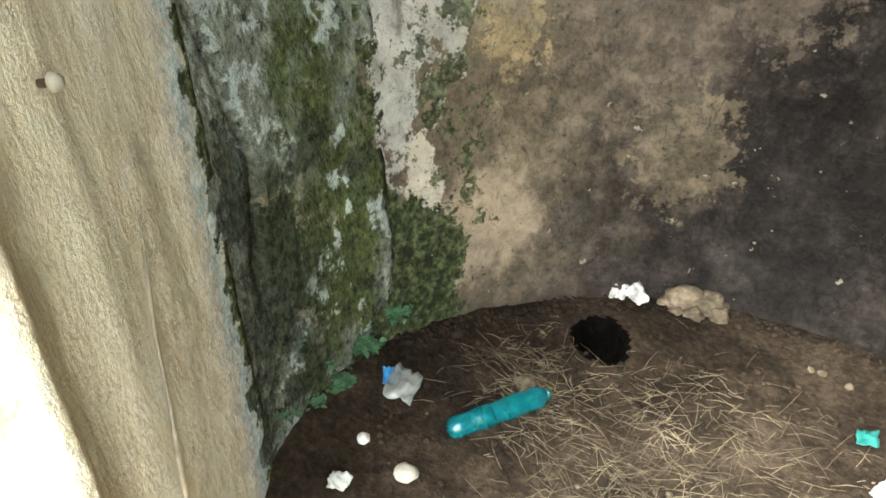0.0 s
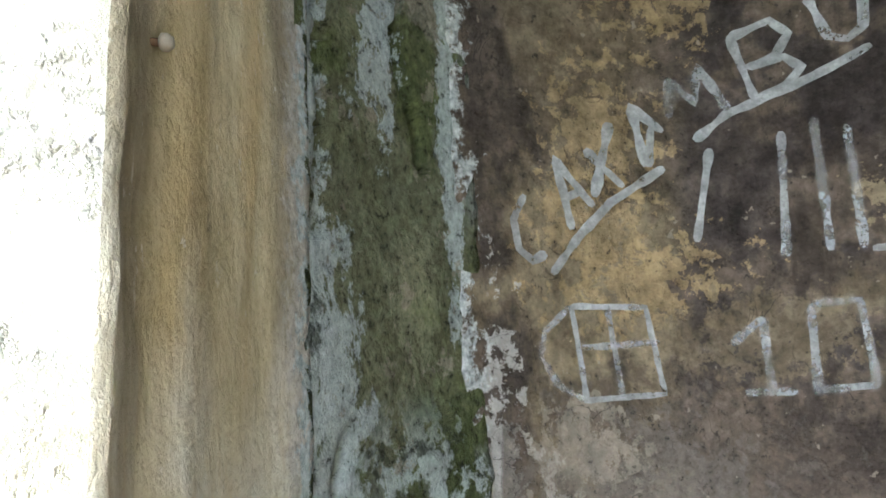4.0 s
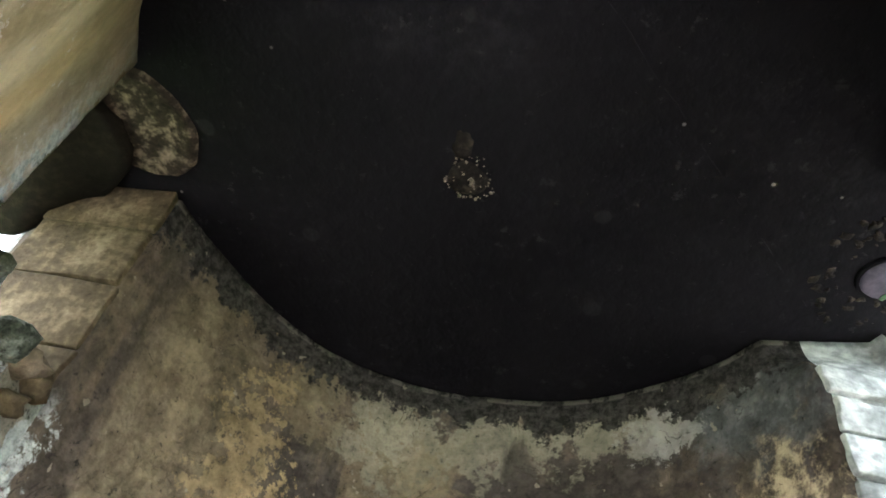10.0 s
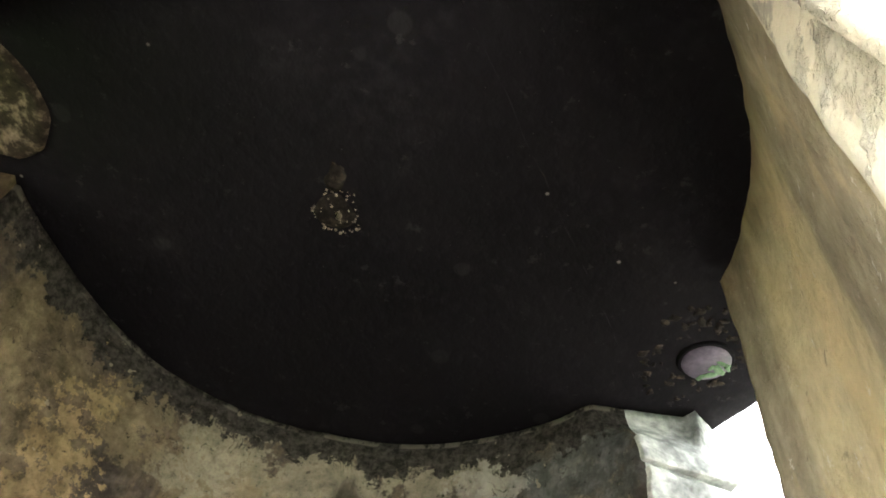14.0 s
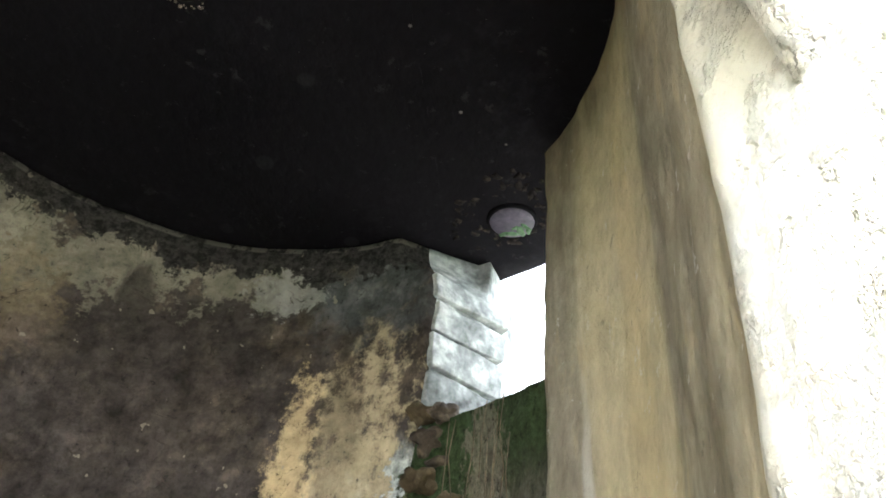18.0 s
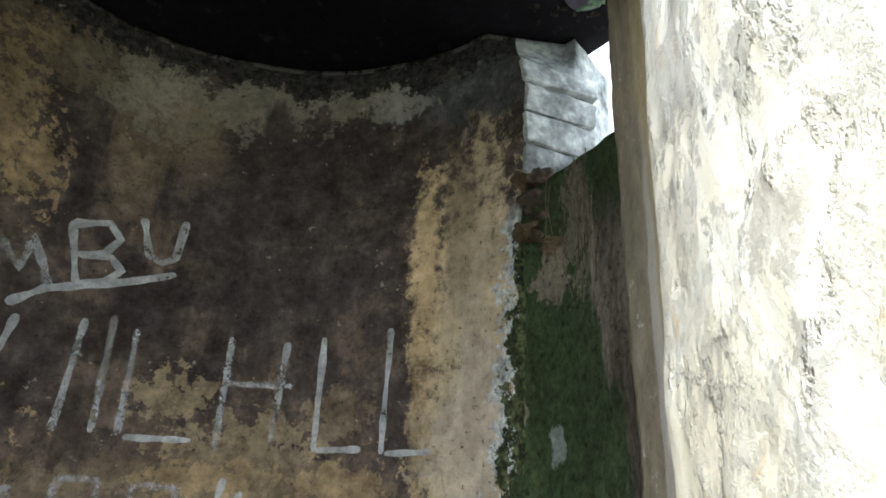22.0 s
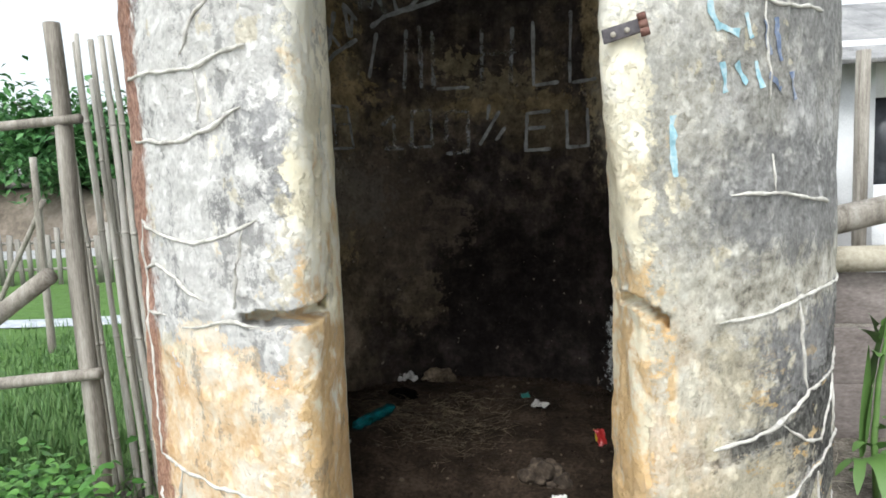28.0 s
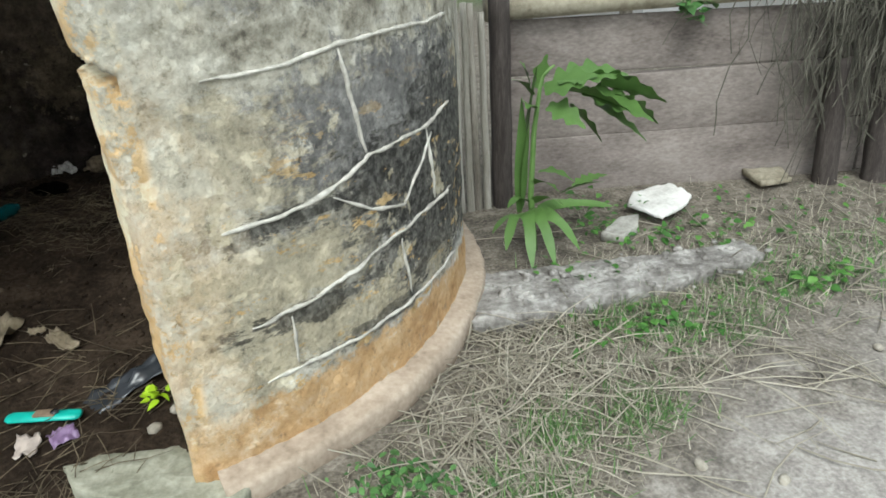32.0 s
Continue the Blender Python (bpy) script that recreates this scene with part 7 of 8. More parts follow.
for i in range(80):
    f = rnd.random()
    x, y = 1.10 + 0.95 * f + rnd.gauss(0, 0.03), -0.27 + 0.16 * f + rnd.gauss(0, 0.06)
    g = rnd.uniform(0.004, 0.016) * (1.2 - 0.5 * f)
    if math.hypot(x - OUT_X, y) > 1.16:
        lump(bm, (x, y, 0.04 + g * 0.2), (g * 1.3, g, g * 0.6), rnd, i * 1.1, 0.8, 2)
tagged(part("kerb_rubble", bm, M_KERB), "pale crumbs of mortar broken off the kerb", "rubble", kind="stuff")
for i in range(26):
    x, y = rnd.uniform(1.0, 2.6), rnd.uniform(-1.6, 0.3)
    if math.hypot(x, y) > 1.3:
        s = rnd.uniform(0.008, 0.022)
        tagged(part("pebble", lump(bmesh.new(), (x, y, ground_height(x, y) + s * 0.3), (s, s * 0.8, s * 0.6), rnd, i * 1.9, 0.3), M_PEBBLE), "small pale stone lying on dry ground", "stone", "stones on the ground")
for i in range(14):
    x, y = rnd.uniform(-0.5, 1.0), rnd.uniform(-1.8, -1.2)
    s = rnd.uniform(0.007, 0.016)
    tagged(part("pebble", lump(bmesh.new(), (x, y, ground_height(x, y) + s * 0.3), (s, s * 0.8, s * 0.6), rnd, i * 2.3, 0.3), M_PEBBLE), "small pale stone lying on dry ground", "stone", "stones on the ground")
for x, y, m, label in ((0.093, -1.30, M_FILM, "clear plastic scrap trodden into the soil"), (0.18, -1.30, M_LEAFDRY, "olive leaf lying on the soil"), (0.62, -1.32, M_CLOD, "brown dry leaf on the soil")):
    tagged(part("ground_scrap", sheet(bmesh.new(), pose(x, y, ground_height(x, y) + 0.003, 4, 0, 30 * x), 0.085, 0.045, rnd, 0.012), m), label, "litter")


# the heap of white gravel
def gravel_height(x, y):
    d = math.hypot((x + 1.32) / 0.62, (y + 1.32) / 0.62)
    return ground_height(x, y) + 0.10 * smooth(1.25 - d)


def gravel():
    bm = bmesh.new()
    n = 46
    g = [[bm.verts.new((-2.1 + 1.6 * i / n, -2.1 + 1.5 * j / n, gravel_height(-2.1 + 1.6 * i / n, -2.1 + 1.5 * j / n) + 0.004 * noise.noise(Vector((i * 0.9, j * 0.9, 0))) - 0.002)) for i in range(n + 1)] for j in range(n + 1)]
    for j in range(n):
        for i in range(n):
            x, y = -2.1 + 1.6 * (i + 0.5) / n, -2.1 + 1.5 * (j + 0.5) / n
            if math.hypot((x + 1.32) / 0.62, (y + 1.32) / 0.62) < 1.18 + 0.2 * noise.noise(Vector((x * 4, y * 4, 0))):
                bm.faces.new((g[j][i], g[j][i + 1], g[j + 1][i + 1], g[j + 1][i]))
    bmesh.ops.delete(bm, geom=[v for v in bm.verts if not v.link_faces], context="VERTS")
    return tagged(part("gravel_heap", bm, M_GRAVEL), "low heap of whitish crushed gravel", "gravel", kind="stuff")


gravel()


def gravel_stones(count, seed):
    rnd = random.Random(seed)
    t = (1 + 5 ** 0.5) / 2
    base = [Vector(v).normalized() for v in ((-1, t, 0), (1, t, 0), (-1, -t, 0), (1, -t, 0), (0, -1, t), (0, 1, t), (0, -1, -t), (0, 1, -t), (t, 0, -1), (t, 0, 1), (-t, 0, -1), (-t, 0, 1))]
    tri = [(0, 11, 5), (0, 5, 1), (0, 1, 7), (0, 7, 10), (0, 10, 11), (1, 5, 9), (5, 11, 4), (11, 10, 2), (10, 7, 6), (7, 1, 8), (3, 9, 4), (3, 4, 2), (3, 2, 6), (3, 6, 8), (3, 8, 9), (4, 9, 5), (2, 4, 11), (6, 2, 10), (8, 6, 7), (9, 8, 1)]
    verts, faces = [], []
    for _ in range(count):
        a, d = rnd.uniform(0, 6.28), math.sqrt(rnd.random()) * 1.25
        x, y = -1.32 + 0.62 * d * math.cos(a), -1.32 + 0.62 * d * math.sin(a)
        if math.hypot(x - OUT_X, y) < 1.2:
            continue
        s = rnd.uniform(0.004, 0.010)
        z = gravel_height(x, y) + s * 0.3
        b = len(verts)
        turn = Euler((rnd.uniform(0, 3), rnd.uniform(0, 3), 0)).to_matrix()
        for v in base:
            q = turn @ Vector((v.x * s, v.y * s * rnd.uniform(0.6, 1.1), v.z * s * 0.7))
            verts.append((q.x + x, q.y + y, q.z + z))
        faces += [tuple(b + i for i in f) for f in tri]
    me = bpy.data.meshes.new("gravel_stones")
    me.from_pydata(verts, [], faces)
    me.materials.append(M_GRAVEL)
    return tagged(new("gravel_stones", me), "loose whitish crushed stones on the heap", "gravel", kind="stuff")


gravel_stones(5600, 91)


# ---------------------------------------------------------------- plants
def leaf_mat(name, a, b, c, gloss=0.5):
    m = mat(name, gloss, spec=0.35)
    n = Net(m)
    geo = n.t.nodes.new("ShaderNodeNewGeometry")
    f = n.math("ADD", n.math("MULTIPLY", geo.outputs["Random Per Island"], 0.6), n.math("MULTIPLY", n.noise(14.0, 4, 0.6), 0.5))
    n.done(n.ramp(f, [(0.15, a), (0.5, b), (0.9, c)]), n.bump(n.noise(80.0, 2, 0.5), 0.3, 0.002))
    n.b.inputs["Subsurface Weight"].default_value = 0.0
    return m


M_FERN = leaf_mat("fern_green", (0.045, 0.095, 0.022), (0.10, 0.19, 0.05), (0.22, 0.33, 0.13))
M_CLOVER = leaf_mat("clover_green", (0.03, 0.085, 0.025), (0.065, 0.165, 0.045), (0.13, 0.26, 0.08))
M_LIME = leaf_mat("young_green", (0.20, 0.34, 0.01), (0.34, 0.52, 0.02), (0.46, 0.62, 0.06))
M_WEED = leaf_mat("weed_green", (0.03, 0.09, 0.015), (0.06, 0.17, 0.03), (0.13, 0.28, 0.06))
M_GRASS = leaf_mat("grass_green", (0.045, 0.10, 0.03), (0.085, 0.175, 0.05), (0.16, 0.26, 0.09), 0.6)
M_HAY = leaf_mat("dry_grass", (0.20, 0.18, 0.135), (0.35, 0.32, 0.255), (0.52, 0.48, 0.40), 0.85)
M_WALLWEED = leaf_mat("dim_green", (0.025, 0.06, 0.028), (0.055, 0.125, 0.065), (0.11, 0.22, 0.12))
M_CROWN = leaf_mat("tree_green", (0.03, 0.09, 0.03), (0.07, 0.19, 0.06), (0.15, 0.32, 0.11))
M_VINE = plain("grey_vine", [(0.05, 0.048, 0.038), (0.10, 0.096, 0.076), (0.19, 0.18, 0.15)], 9, 0.9, 0.4, 0.003)


def on_path(x, y, rnd):
    """Few plants stand on the trodden path."""
    d = 0.62 * x - 0.78 * y + 0.25 * noise.noise(Vector((x * 2.2, y * 2.2, 4)))
    return d > 1.62 and rnd.random() < min(0.97, 0.5 + (d - 1.62) * 3)


def leaf(bm, base, way, length, width, droop=0.3, lobes=0, cup=0.15, steps=6, roll=0.0):
    """One blade with a midrib, wider in the middle, bending down."""
    way = Vector(way).normalized()
    side = way.cross(Vector((0, 0, 1)))
    side = side.normalized() if side.length > 0.05 else Vector((1, 0, 0))
    side = (Matrix.Rotation(roll, 4, way) @ side.to_4d()).to_3d()
    up = side.cross(way)
    rows = []
    for k in range(steps + 1):
        f = k / steps
        p = Vector(base) + way * length * f - Vector((0, 0, 1)) * droop * length * f * f
        w = width / 2 * math.sin(math.pi * (0.06 + 0.92 * f) ** 0.8) * (1 + (0.35 * math.cos(f * lobes * 6.28) if lobes else 0))
        rows.append([bm.verts.new(p - side * w + up * cup * w), bm.verts.new(p), bm.verts.new(p + side * w + up * cup * w)])
    for a, b in zip(rows, rows[1:]):
        bm.faces.new((a[0], a[1], b[1], b[0]))
        bm.faces.new((a[1], a[2], b[2], b[1]))


# tall leafy plant beside the fence
rnd = random.Random(5)
fx, fy = 1.325, 0.10
tall = thing("leafy_plant", "tall strap-leaved green plant growing by the fence", "plant", (fx, fy, 0.0))
part("stem", tube(bmesh.new(), [(fx + 0.01, fy, -0.03), (fx - 0.005, fy, 0.2), (fx + 0.005, fy, 0.42), (fx + 0.03, fy, 0.60), (fx + 0.07, fy, 0.63)], [0.012, 0.011, 0.009, 0.006, 0.004], 8), M_FERN, tall)
# drooping straps at the foot, an upright strap, small leaves half way, lobed leaves at the head
for x, z, dx, dy, dz, n, w, dr, lobes in (
    (-0.04, 0.13, -0.10, -0.20, 0.16, 0.20, 0.05, 1.1, 1), (-0.02, 0.14, -0.02, -0.25, 0.14, 0.24, 0.055, 1.2, 1), (0.0, 0.14, 0.05, -0.25, 0.1, 0.22, 0.05, 1.1, 1), (0.02, 0.13, 0.14, -0.18, 0.1, 0.20, 0.05, 1.0, 1),
    (-0.04, 0.12, -0.16, -0.08, 0.14, 0.15, 0.045, 1.0, 1), (0.02, 0.15, 0.30, -0.05, 0.08, 0.26, 0.04, 0.3, 1), (0.0, 0.17, 0.16, -0.12, 0.2, 0.16, 0.045, 0.8, 1), (-0.02, 0.18, -0.14, -0.10, 0.18, 0.13, 0.04, 0.9, 1),
    (-0.045, 0.14, 0.01, -0.02, 0.5, 0.40, 0.055, 0.0, 0), (-0.03, 0.16, 0.03, -0.03, 0.5, 0.30, 0.045, 0.0, 0), (-0.02, 0.40, 0.05, -0.03, 0.4, 0.26, 0.05, 0.1, 1),
    (0.0, 0.24, 0.12, -0.10, 0.10, 0.12, 0.05, 0.8, 3), (0.02, 0.28, 0.16, -0.06, 0.06, 0.13, 0.05, 0.7, 3), (0.10, 0.20, 0.25, -0.05, 0.14, 0.16, 0.06, 0.3, 5), (0.14, 0.22, 0.22, 0.05, 0.10, 0.14, 0.05, 0.3, 5),
    (0.0, 0.54, -0.14, -0.04, 0.22, 0.16, 0.05, 0.8, 2), (-0.01, 0.58, -0.08, -0.06, 0.26, 0.15, 0.05, 0.7, 2), (0.02, 0.56, 0.05, -0.05, 0.30, 0.16, 0.045, 0.3, 2), (0.0, 0.50, -0.05, -0.12, 0.10, 0.13, 0.05, 0.9, 2),
    (0.04, 0.55, 0.24, -0.08, 0.12, 0.22, 0.09, 0.3, 3), (0.08, 0.58, 0.30, -0.03, 0.08, 0.28, 0.10, 0.45, 4), (0.10, 0.55, 0.28, -0.14, -0.02, 0.26, 0.10, 0.45, 4), (0.16, 0.54, 0.28, -0.08, -0.05, 0.28, 0.09, 0.5, 4),
    (0.14, 0.58, 0.34, 0.04, 0.02, 0.30, 0.08, 0.5, 4), (0.20, 0.50, 0.3, -0.05, -0.16, 0.24, 0.08, 0.4, 4), (0.12, 0.50, 0.22, -0.10, -0.2, 0.17, 0.08, 0.4, 3), (0.22, 0.56, 0.32, -0.10, -0.02, 0.25, 0.09, 0.45, 4),
    (0.05, 0.50, 0.16, -0.12, -0.02, 0.16, 0.07, 0.7, 3), (0.26, 0.52, 0.30, 0.05, -0.12, 0.22, 0.07, 0.5, 4),
):
    bm = bmesh.new()
    leaf(bm, (fx + x, fy, z), (dx, dy, dz), n * (0.82 if z > 0.45 else 1.0), w * 1.15, dr * (0.5 if z > 0.45 else 0.8), lobes, 0.18, 20, rnd.uniform(-0.7, 0.7))
    part("leaf", bm, M_FERN, tall)


def rosette(name, label, x, y, z, count, size, material, seed, cat="plant", lift_up=0.5, separate=True):
    rnd = random.Random(seed)
    home = thing(name, label, cat, (x, y, z)) if separate else None
    bm = bmesh.new()
    for k in range(count):
        a = rnd.uniform(0, 6.28)
        o = (x + rnd.gauss(0, size * 0.5), y + rnd.gauss(0, size * 0.5), z + abs(rnd.gauss(0, size * 0.4)))
        if separate:
            bm = bmesh.new()
        leaf(bm, o, (math.cos(a), math.sin(a), rnd.uniform(0, lift_up)), size * rnd.uniform(0.6, 1.1), size * rnd.uniform(0.4, 0.7), 0.4, 0, 0.2, 5, rnd.uniform(-0.5, 0.5))
        if separate:
            part("leaf", bm, material, home)
    return home if separate else tagged(part(name, bm, material), label, cat, kind="stuff")


rosette("seedling", "bright lime-green seedling beside plastic film", 0.283, -0.715, floor_height(0.283, -0.715) + 0.02, 17, 0.032, M_LIME, 3, lift_up=0.9)
rosette("small_weed", "small green weed before the threshold slab", 0.30, -1.20, 0.01, 12, 0.06, M_CLOVER, 4, lift_up=1.2)
rosette("small_weed", "small green weed beside the threshold", 0.16, -1.15, 0.01, 10, 0.05, M_CLOVER, 6, lift_up=1.2)
rosette("small_weed", "low green weed in front of the slab", 0.46, -1.26, 0.005, 10, 0.04, M_CLOVER, 7, lift_up=0.8)
for i, (az, z, n, s) in enumerate(((-89.8, 0.33, 130, 0.022), (-82.6, 0.36, 90, 0.020), (-95.6, 0.29, 110, 0.021), (-97.8, 0.35, 26, 0.013), (-101.4, 0.3, 34, 0.015), (-106.7, 0.33, 14, 0.012), (-110.2, 0.36, 16, 0.012), (-103.1, 0.45, 12, 0.011))):
    p = polar(az, r_in(az) - 0.02)
    rosette("wall_weed", "tuft of tiny dull green leaves on damp wall", p.x, p.y, z, n, s, M_WALLWEED, 20 + i, "weed", 0.8, False)


def patch(name, label, spots, count, size, material, seed, cat="weeds", up=0.8, hug=ground_height):
    rnd = random.Random(seed)
    bm = bmesh.new()
    for _ in range(count):
        cx, cy, sx, sy, h = rnd.choice(spots)
        x, y = rnd.gauss(cx, sx), rnd.gauss(cy, sy)
        if math.hypot(x - OUT_X, y) < 1.14 or on_path(x, y, rnd):
            continue
        a = rnd.uniform(0, 6.28)
        s = size * rnd.uniform(0.6, 1.25)
        leaf(bm, (x, y, hug(x, y) + rnd.random() ** 1.5 * h), (math.cos(a), math.sin(a), rnd.uniform(-0.1, up)), s, s * rnd.uniform(0.45, 0.75), 0.4, 0, 0.2, 3, rnd.uniform(-0.6, 0.6))
    return tagged(part(name, bm, material), label, cat, kind="stuff")


patch("clover_patch", "low clover creeping along the footing", [(0.66, -1.16, 0.07, 0.05, 0.03), (0.80, -1.06, 0.05, 0.05, 0.03), (0.50, -1.26, 0.08, 0.05, 0.03), (0.72, -1.28, 0.10, 0.06, 0.02), (0.83, -0.98, 0.045, 0.04, 0.05), (0.90, -1.0, 0.05, 0.04, 0.04)], 460, 0.022, M_CLOVER, 41)
patch("clover_patch", "sparse low weeds before the doorway", [(0.35, -1.25, 0.13, 0.08, 0.03), (0.12, -1.28, 0.14, 0.10, 0.02), (0.55, -1.42, 0.20, 0.14, 0.02), (-0.35, -1.35, 0.12, 0.12, 0.02), (0.25, -1.6, 0.4, 0.2, 0.01), (0.22, -1.17, 0.09, 0.05, 0.04), (0.40, -1.16, 0.09, 0.05, 0.04), (0.76, -1.12, 0.08, 0.07, 0.04)], 560, 0.022, M_CLOVER, 42)
patch("weed_patch", "leafy green weeds under the bamboo fence", [(-1.45, -0.40, 0.16, 0.10, 0.24), (-1.75, -0.35, 0.22, 0.12, 0.26), (-1.28, -0.50, 0.08, 0.08, 0.14), (-2.1, -0.40, 0.25, 0.15, 0.28), (-1.2, -0.65, 0.06, 0.06, 0.06)], 2000, 0.05, M_WEED, 43)
patch("weed_patch", "small weeds at the foot of the gravel", [(-0.92, -0.86, 0.06, 0.05, 0.03), (-0.70, -1.06, 0.07, 0.04, 0.03), (-0.50, -1.18, 0.06, 0.04, 0.02)], 260, 0.026, M_CLOVER, 44)
patch("weed_patch", "green weeds below the plank wall", [(1.55, 0.25, 0.12, 0.08, 0.10), (1.9, 0.15, 0.2, 0.08, 0.04), (2.4, 0.1, 0.4, 0.2, 0.05), (1.45, -0.18, 0.08, 0.05, 0.05), (1.56, -0.48, 0.09, 0.06, 0.04), (2.1, -0.3, 0.12, 0.07, 0.05)], 600, 0.032, M_WEED, 45)
patch("vine_leaves", "green vine leaves on the log", [(2.02, 0.56, 0.05, 0.02, 0.08)], 22, 0.07, M_CLOVER, 46, hug=lambda x, y: 0.68)


def turf(name, label, spots, count, length, material, seed, spread=0.5, w=0.003, hug=ground_height, cat="grass"):
    """Upright or lying blades of grass."""
    rnd = random.Random(seed)
    verts, faces = [], []
    for _ in range(count):
        cx, cy, sx, sy = rnd.choice(spots)
        x, y = rnd.gauss(cx, sx), rnd.gauss(cy, sy)
        if math.hypot(x - OUT_X, y) < 1.2 or (x > 0.5 and on_path(x, y, rnd)):
            continue
        a, n = rnd.uniform(0, 6.28), length * rnd.uniform(0.5, 1.3)
        t = abs(rnd.gauss(0, spread)) + 0.15
        d = Vector((math.cos(a) * math.sin(t), math.sin(a) * math.sin(t), math.cos(t)))
        s = Vector((-math.sin(a), math.cos(a), 0)) * w
        z = hug(x, y) - 0.003
        b = len(verts)
        for f, k in ((0, 1.0), (0.5, 0.8), (1.0, 0.1)):
            p = Vector((x, y, z)) + d * n * f - Vector((0, 0, 1)) * n * 0.3 * f * f * math.sin(t)
            p.z = max(p.z, hug(p.x, p.y) + 0.002)
            verts += [p - s * k, p + s * k]
        faces += [(b, b + 1, b + 3, b + 2), (b + 2, b + 3, b + 5, b + 4)]
    me = bpy.data.meshes.new(name)
    me.from_pydata([tuple(v) for v in verts], [], faces)
    me.materials.append(material)
    return tagged(new(name, me), label, cat, kind="stuff")


RIGHT = [(1.25, -0.85, 0.25, 0.2), (1.6, -0.45, 0.35, 0.2), (2.1, -0.2, 0.45, 0.2), (2.7, 0.05, 0.5, 0.25), (1.05, -1.15, 0.2, 0.15), (1.75, -0.75, 0.4, 0.2)]
turf("dry_grass", "flattened pale dry grass over the ground", RIGHT, 10500, 0.055, M_HAY, 51, 1.1, 0.0013)
turf("dry_grass", "sparse dry grass before the doorway", [(0.1, -1.5, 0.5, 0.2), (0.7, -1.6, 0.4, 0.25), (-0.4, -1.5, 0.3, 0.2)], 3500, 0.045, M_HAY, 52, 1.2, 0.0013)
turf("green_grass", "patchy short green grass on dry ground", [(1.50, -0.42, 0.08, 0.05), (1.75, -0.52, 0.12, 0.06), (2.3, -0.15, 0.25, 0.10), (1.10, -1.05, 0.06, 0.05), (1.42, -0.82, 0.07, 0.06), (2.1, -0.30, 0.15, 0.08), (0.85, -1.25, 0.07, 0.06), (1.9, -0.40, 0.2, 0.10), (1.2, -0.85, 0.06, 0.05), (1.6, -0.6, 0.3, 0.2), (2.2, -0.2, 0.4, 0.2), (1.2, -1.0, 0.2, 0.15), (0.7, -1.25, 0.12, 0.08), (0.4, -1.3, 0.2, 0.08)], 3800, 0.055, M_GRASS, 53, 0.8, 0.0017)
turf("green_grass", "lush green lawn beyond the fence", [(-2.2, 0.6, 0.5, 0.4), (-3.0, 1.6, 0.8, 0.6), (-1.7, 0.3, 0.25, 0.2)], 14000, 0.10, M_GRASS, 54, 0.5, 0.004)
blades("dry_stalks", "long dry stalks fallen on the ground", [(1.12, -0.62, 0.12, 0.12), (1.25, -0.45, 0.16, 0.12), (1.5, -0.7, 0.35, 0.25), (1.0, -0.95, 0.12, 0.12), (2.2, -0.1, 0.5, 0.2)], 520, M_HAY, 55, (0.10, 0.32), ground_height, 0.18, 0.0019, "stalks")
pole("fallen_stick", "long thin pale stick lying on the ground", "stick", (0.80, -1.42, 0.02), (0.86, -1.02, 0.03), 0.005, 0.004, M_LOG, seed=71)
pole("fallen_stick", "thin dry stick by the footing", "stick", (-0.62, -1.18, 0.03), (-0.38, -1.32, 0.02), 0.004, 0.003, M_LOG, seed=72)
pole("fallen_stick", "thin stick lying on the soil", "stick", (1.30, -1.30, 0.02), (1.05, -1.75, 0.02), 0.005, 0.004, M_LOG, seed=73)


# dry creeper hanging over the plank wall
def creeper(cx, cy, sx, top, count, seed):
    rnd = random.Random(seed)
    bm = bmesh.new()
    for _ in range(count):
        x, y = rnd.gauss(cx, sx), cy + rnd.uniform(-0.06, 0.03)
        z = top * rnd.uniform(0.75, 1.05)
        n = rnd.randint(4, 7)
        pts, q = [], Vector((x, y, z))
        for k in range(n):
            pts.append(q.copy())
            q += Vector((rnd.gauss(0, 0.035), rnd.gauss(-0.006, 0.012), -rnd.uniform(0.04, 0.15)))
            q.z = max(q.z, 0.02)
        tube(bm, pts, rnd.uniform(0.0012, 0.0032), 4, False)
    return tagged(part("dry_creeper", bm, M_VINE), "tangled dry grey creeper hanging over the planks", "creeper", kind="stuff")


creeper(2.68, 0.54, 0.17, 0.95, 260, 81)
creeper(3.1, 0.52, 0.25, 1.0, 200, 82)


# ---------------------------------------------------------------- beyond the fences
M_ROAD = plain("pale_road", [(0.28, 0.28, 0.285), (0.38, 0.38, 0.385), (0.48, 0.48, 0.485)], 1.5, 0.9, 0.2, 0.01)
M_BANK = plain("earth_bank", [(0.10, 0.085, 0.065), (0.18, 0.15, 0.12), (0.27, 0.23, 0.19)], 1.2, 0.95, 0.5, 0.05, None, 9.0)
M_HOUSE = plain("whitewashed_wall", [(0.55, 0.56, 0.57), (0.68, 0.69, 0.70), (0.76, 0.77, 0.78)], 2, 0.9, 0.2, 0.01)
M_ROOF = plain("grey_roof", [(0.16, 0.16, 0.16), (0.27, 0.27, 0.27), (0.38, 0.37, 0.36)], 3, 0.85, 0.4, 0.02)
M_PICKET = plain("grey_picket", [(0.14, 0.13, 0.115), (0.24, 0.225, 0.20), (0.34, 0.325, 0.30)], 3, 0.9, 0.4, 0.006, (4, 4, 0.5))
rnd = random.Random(101)


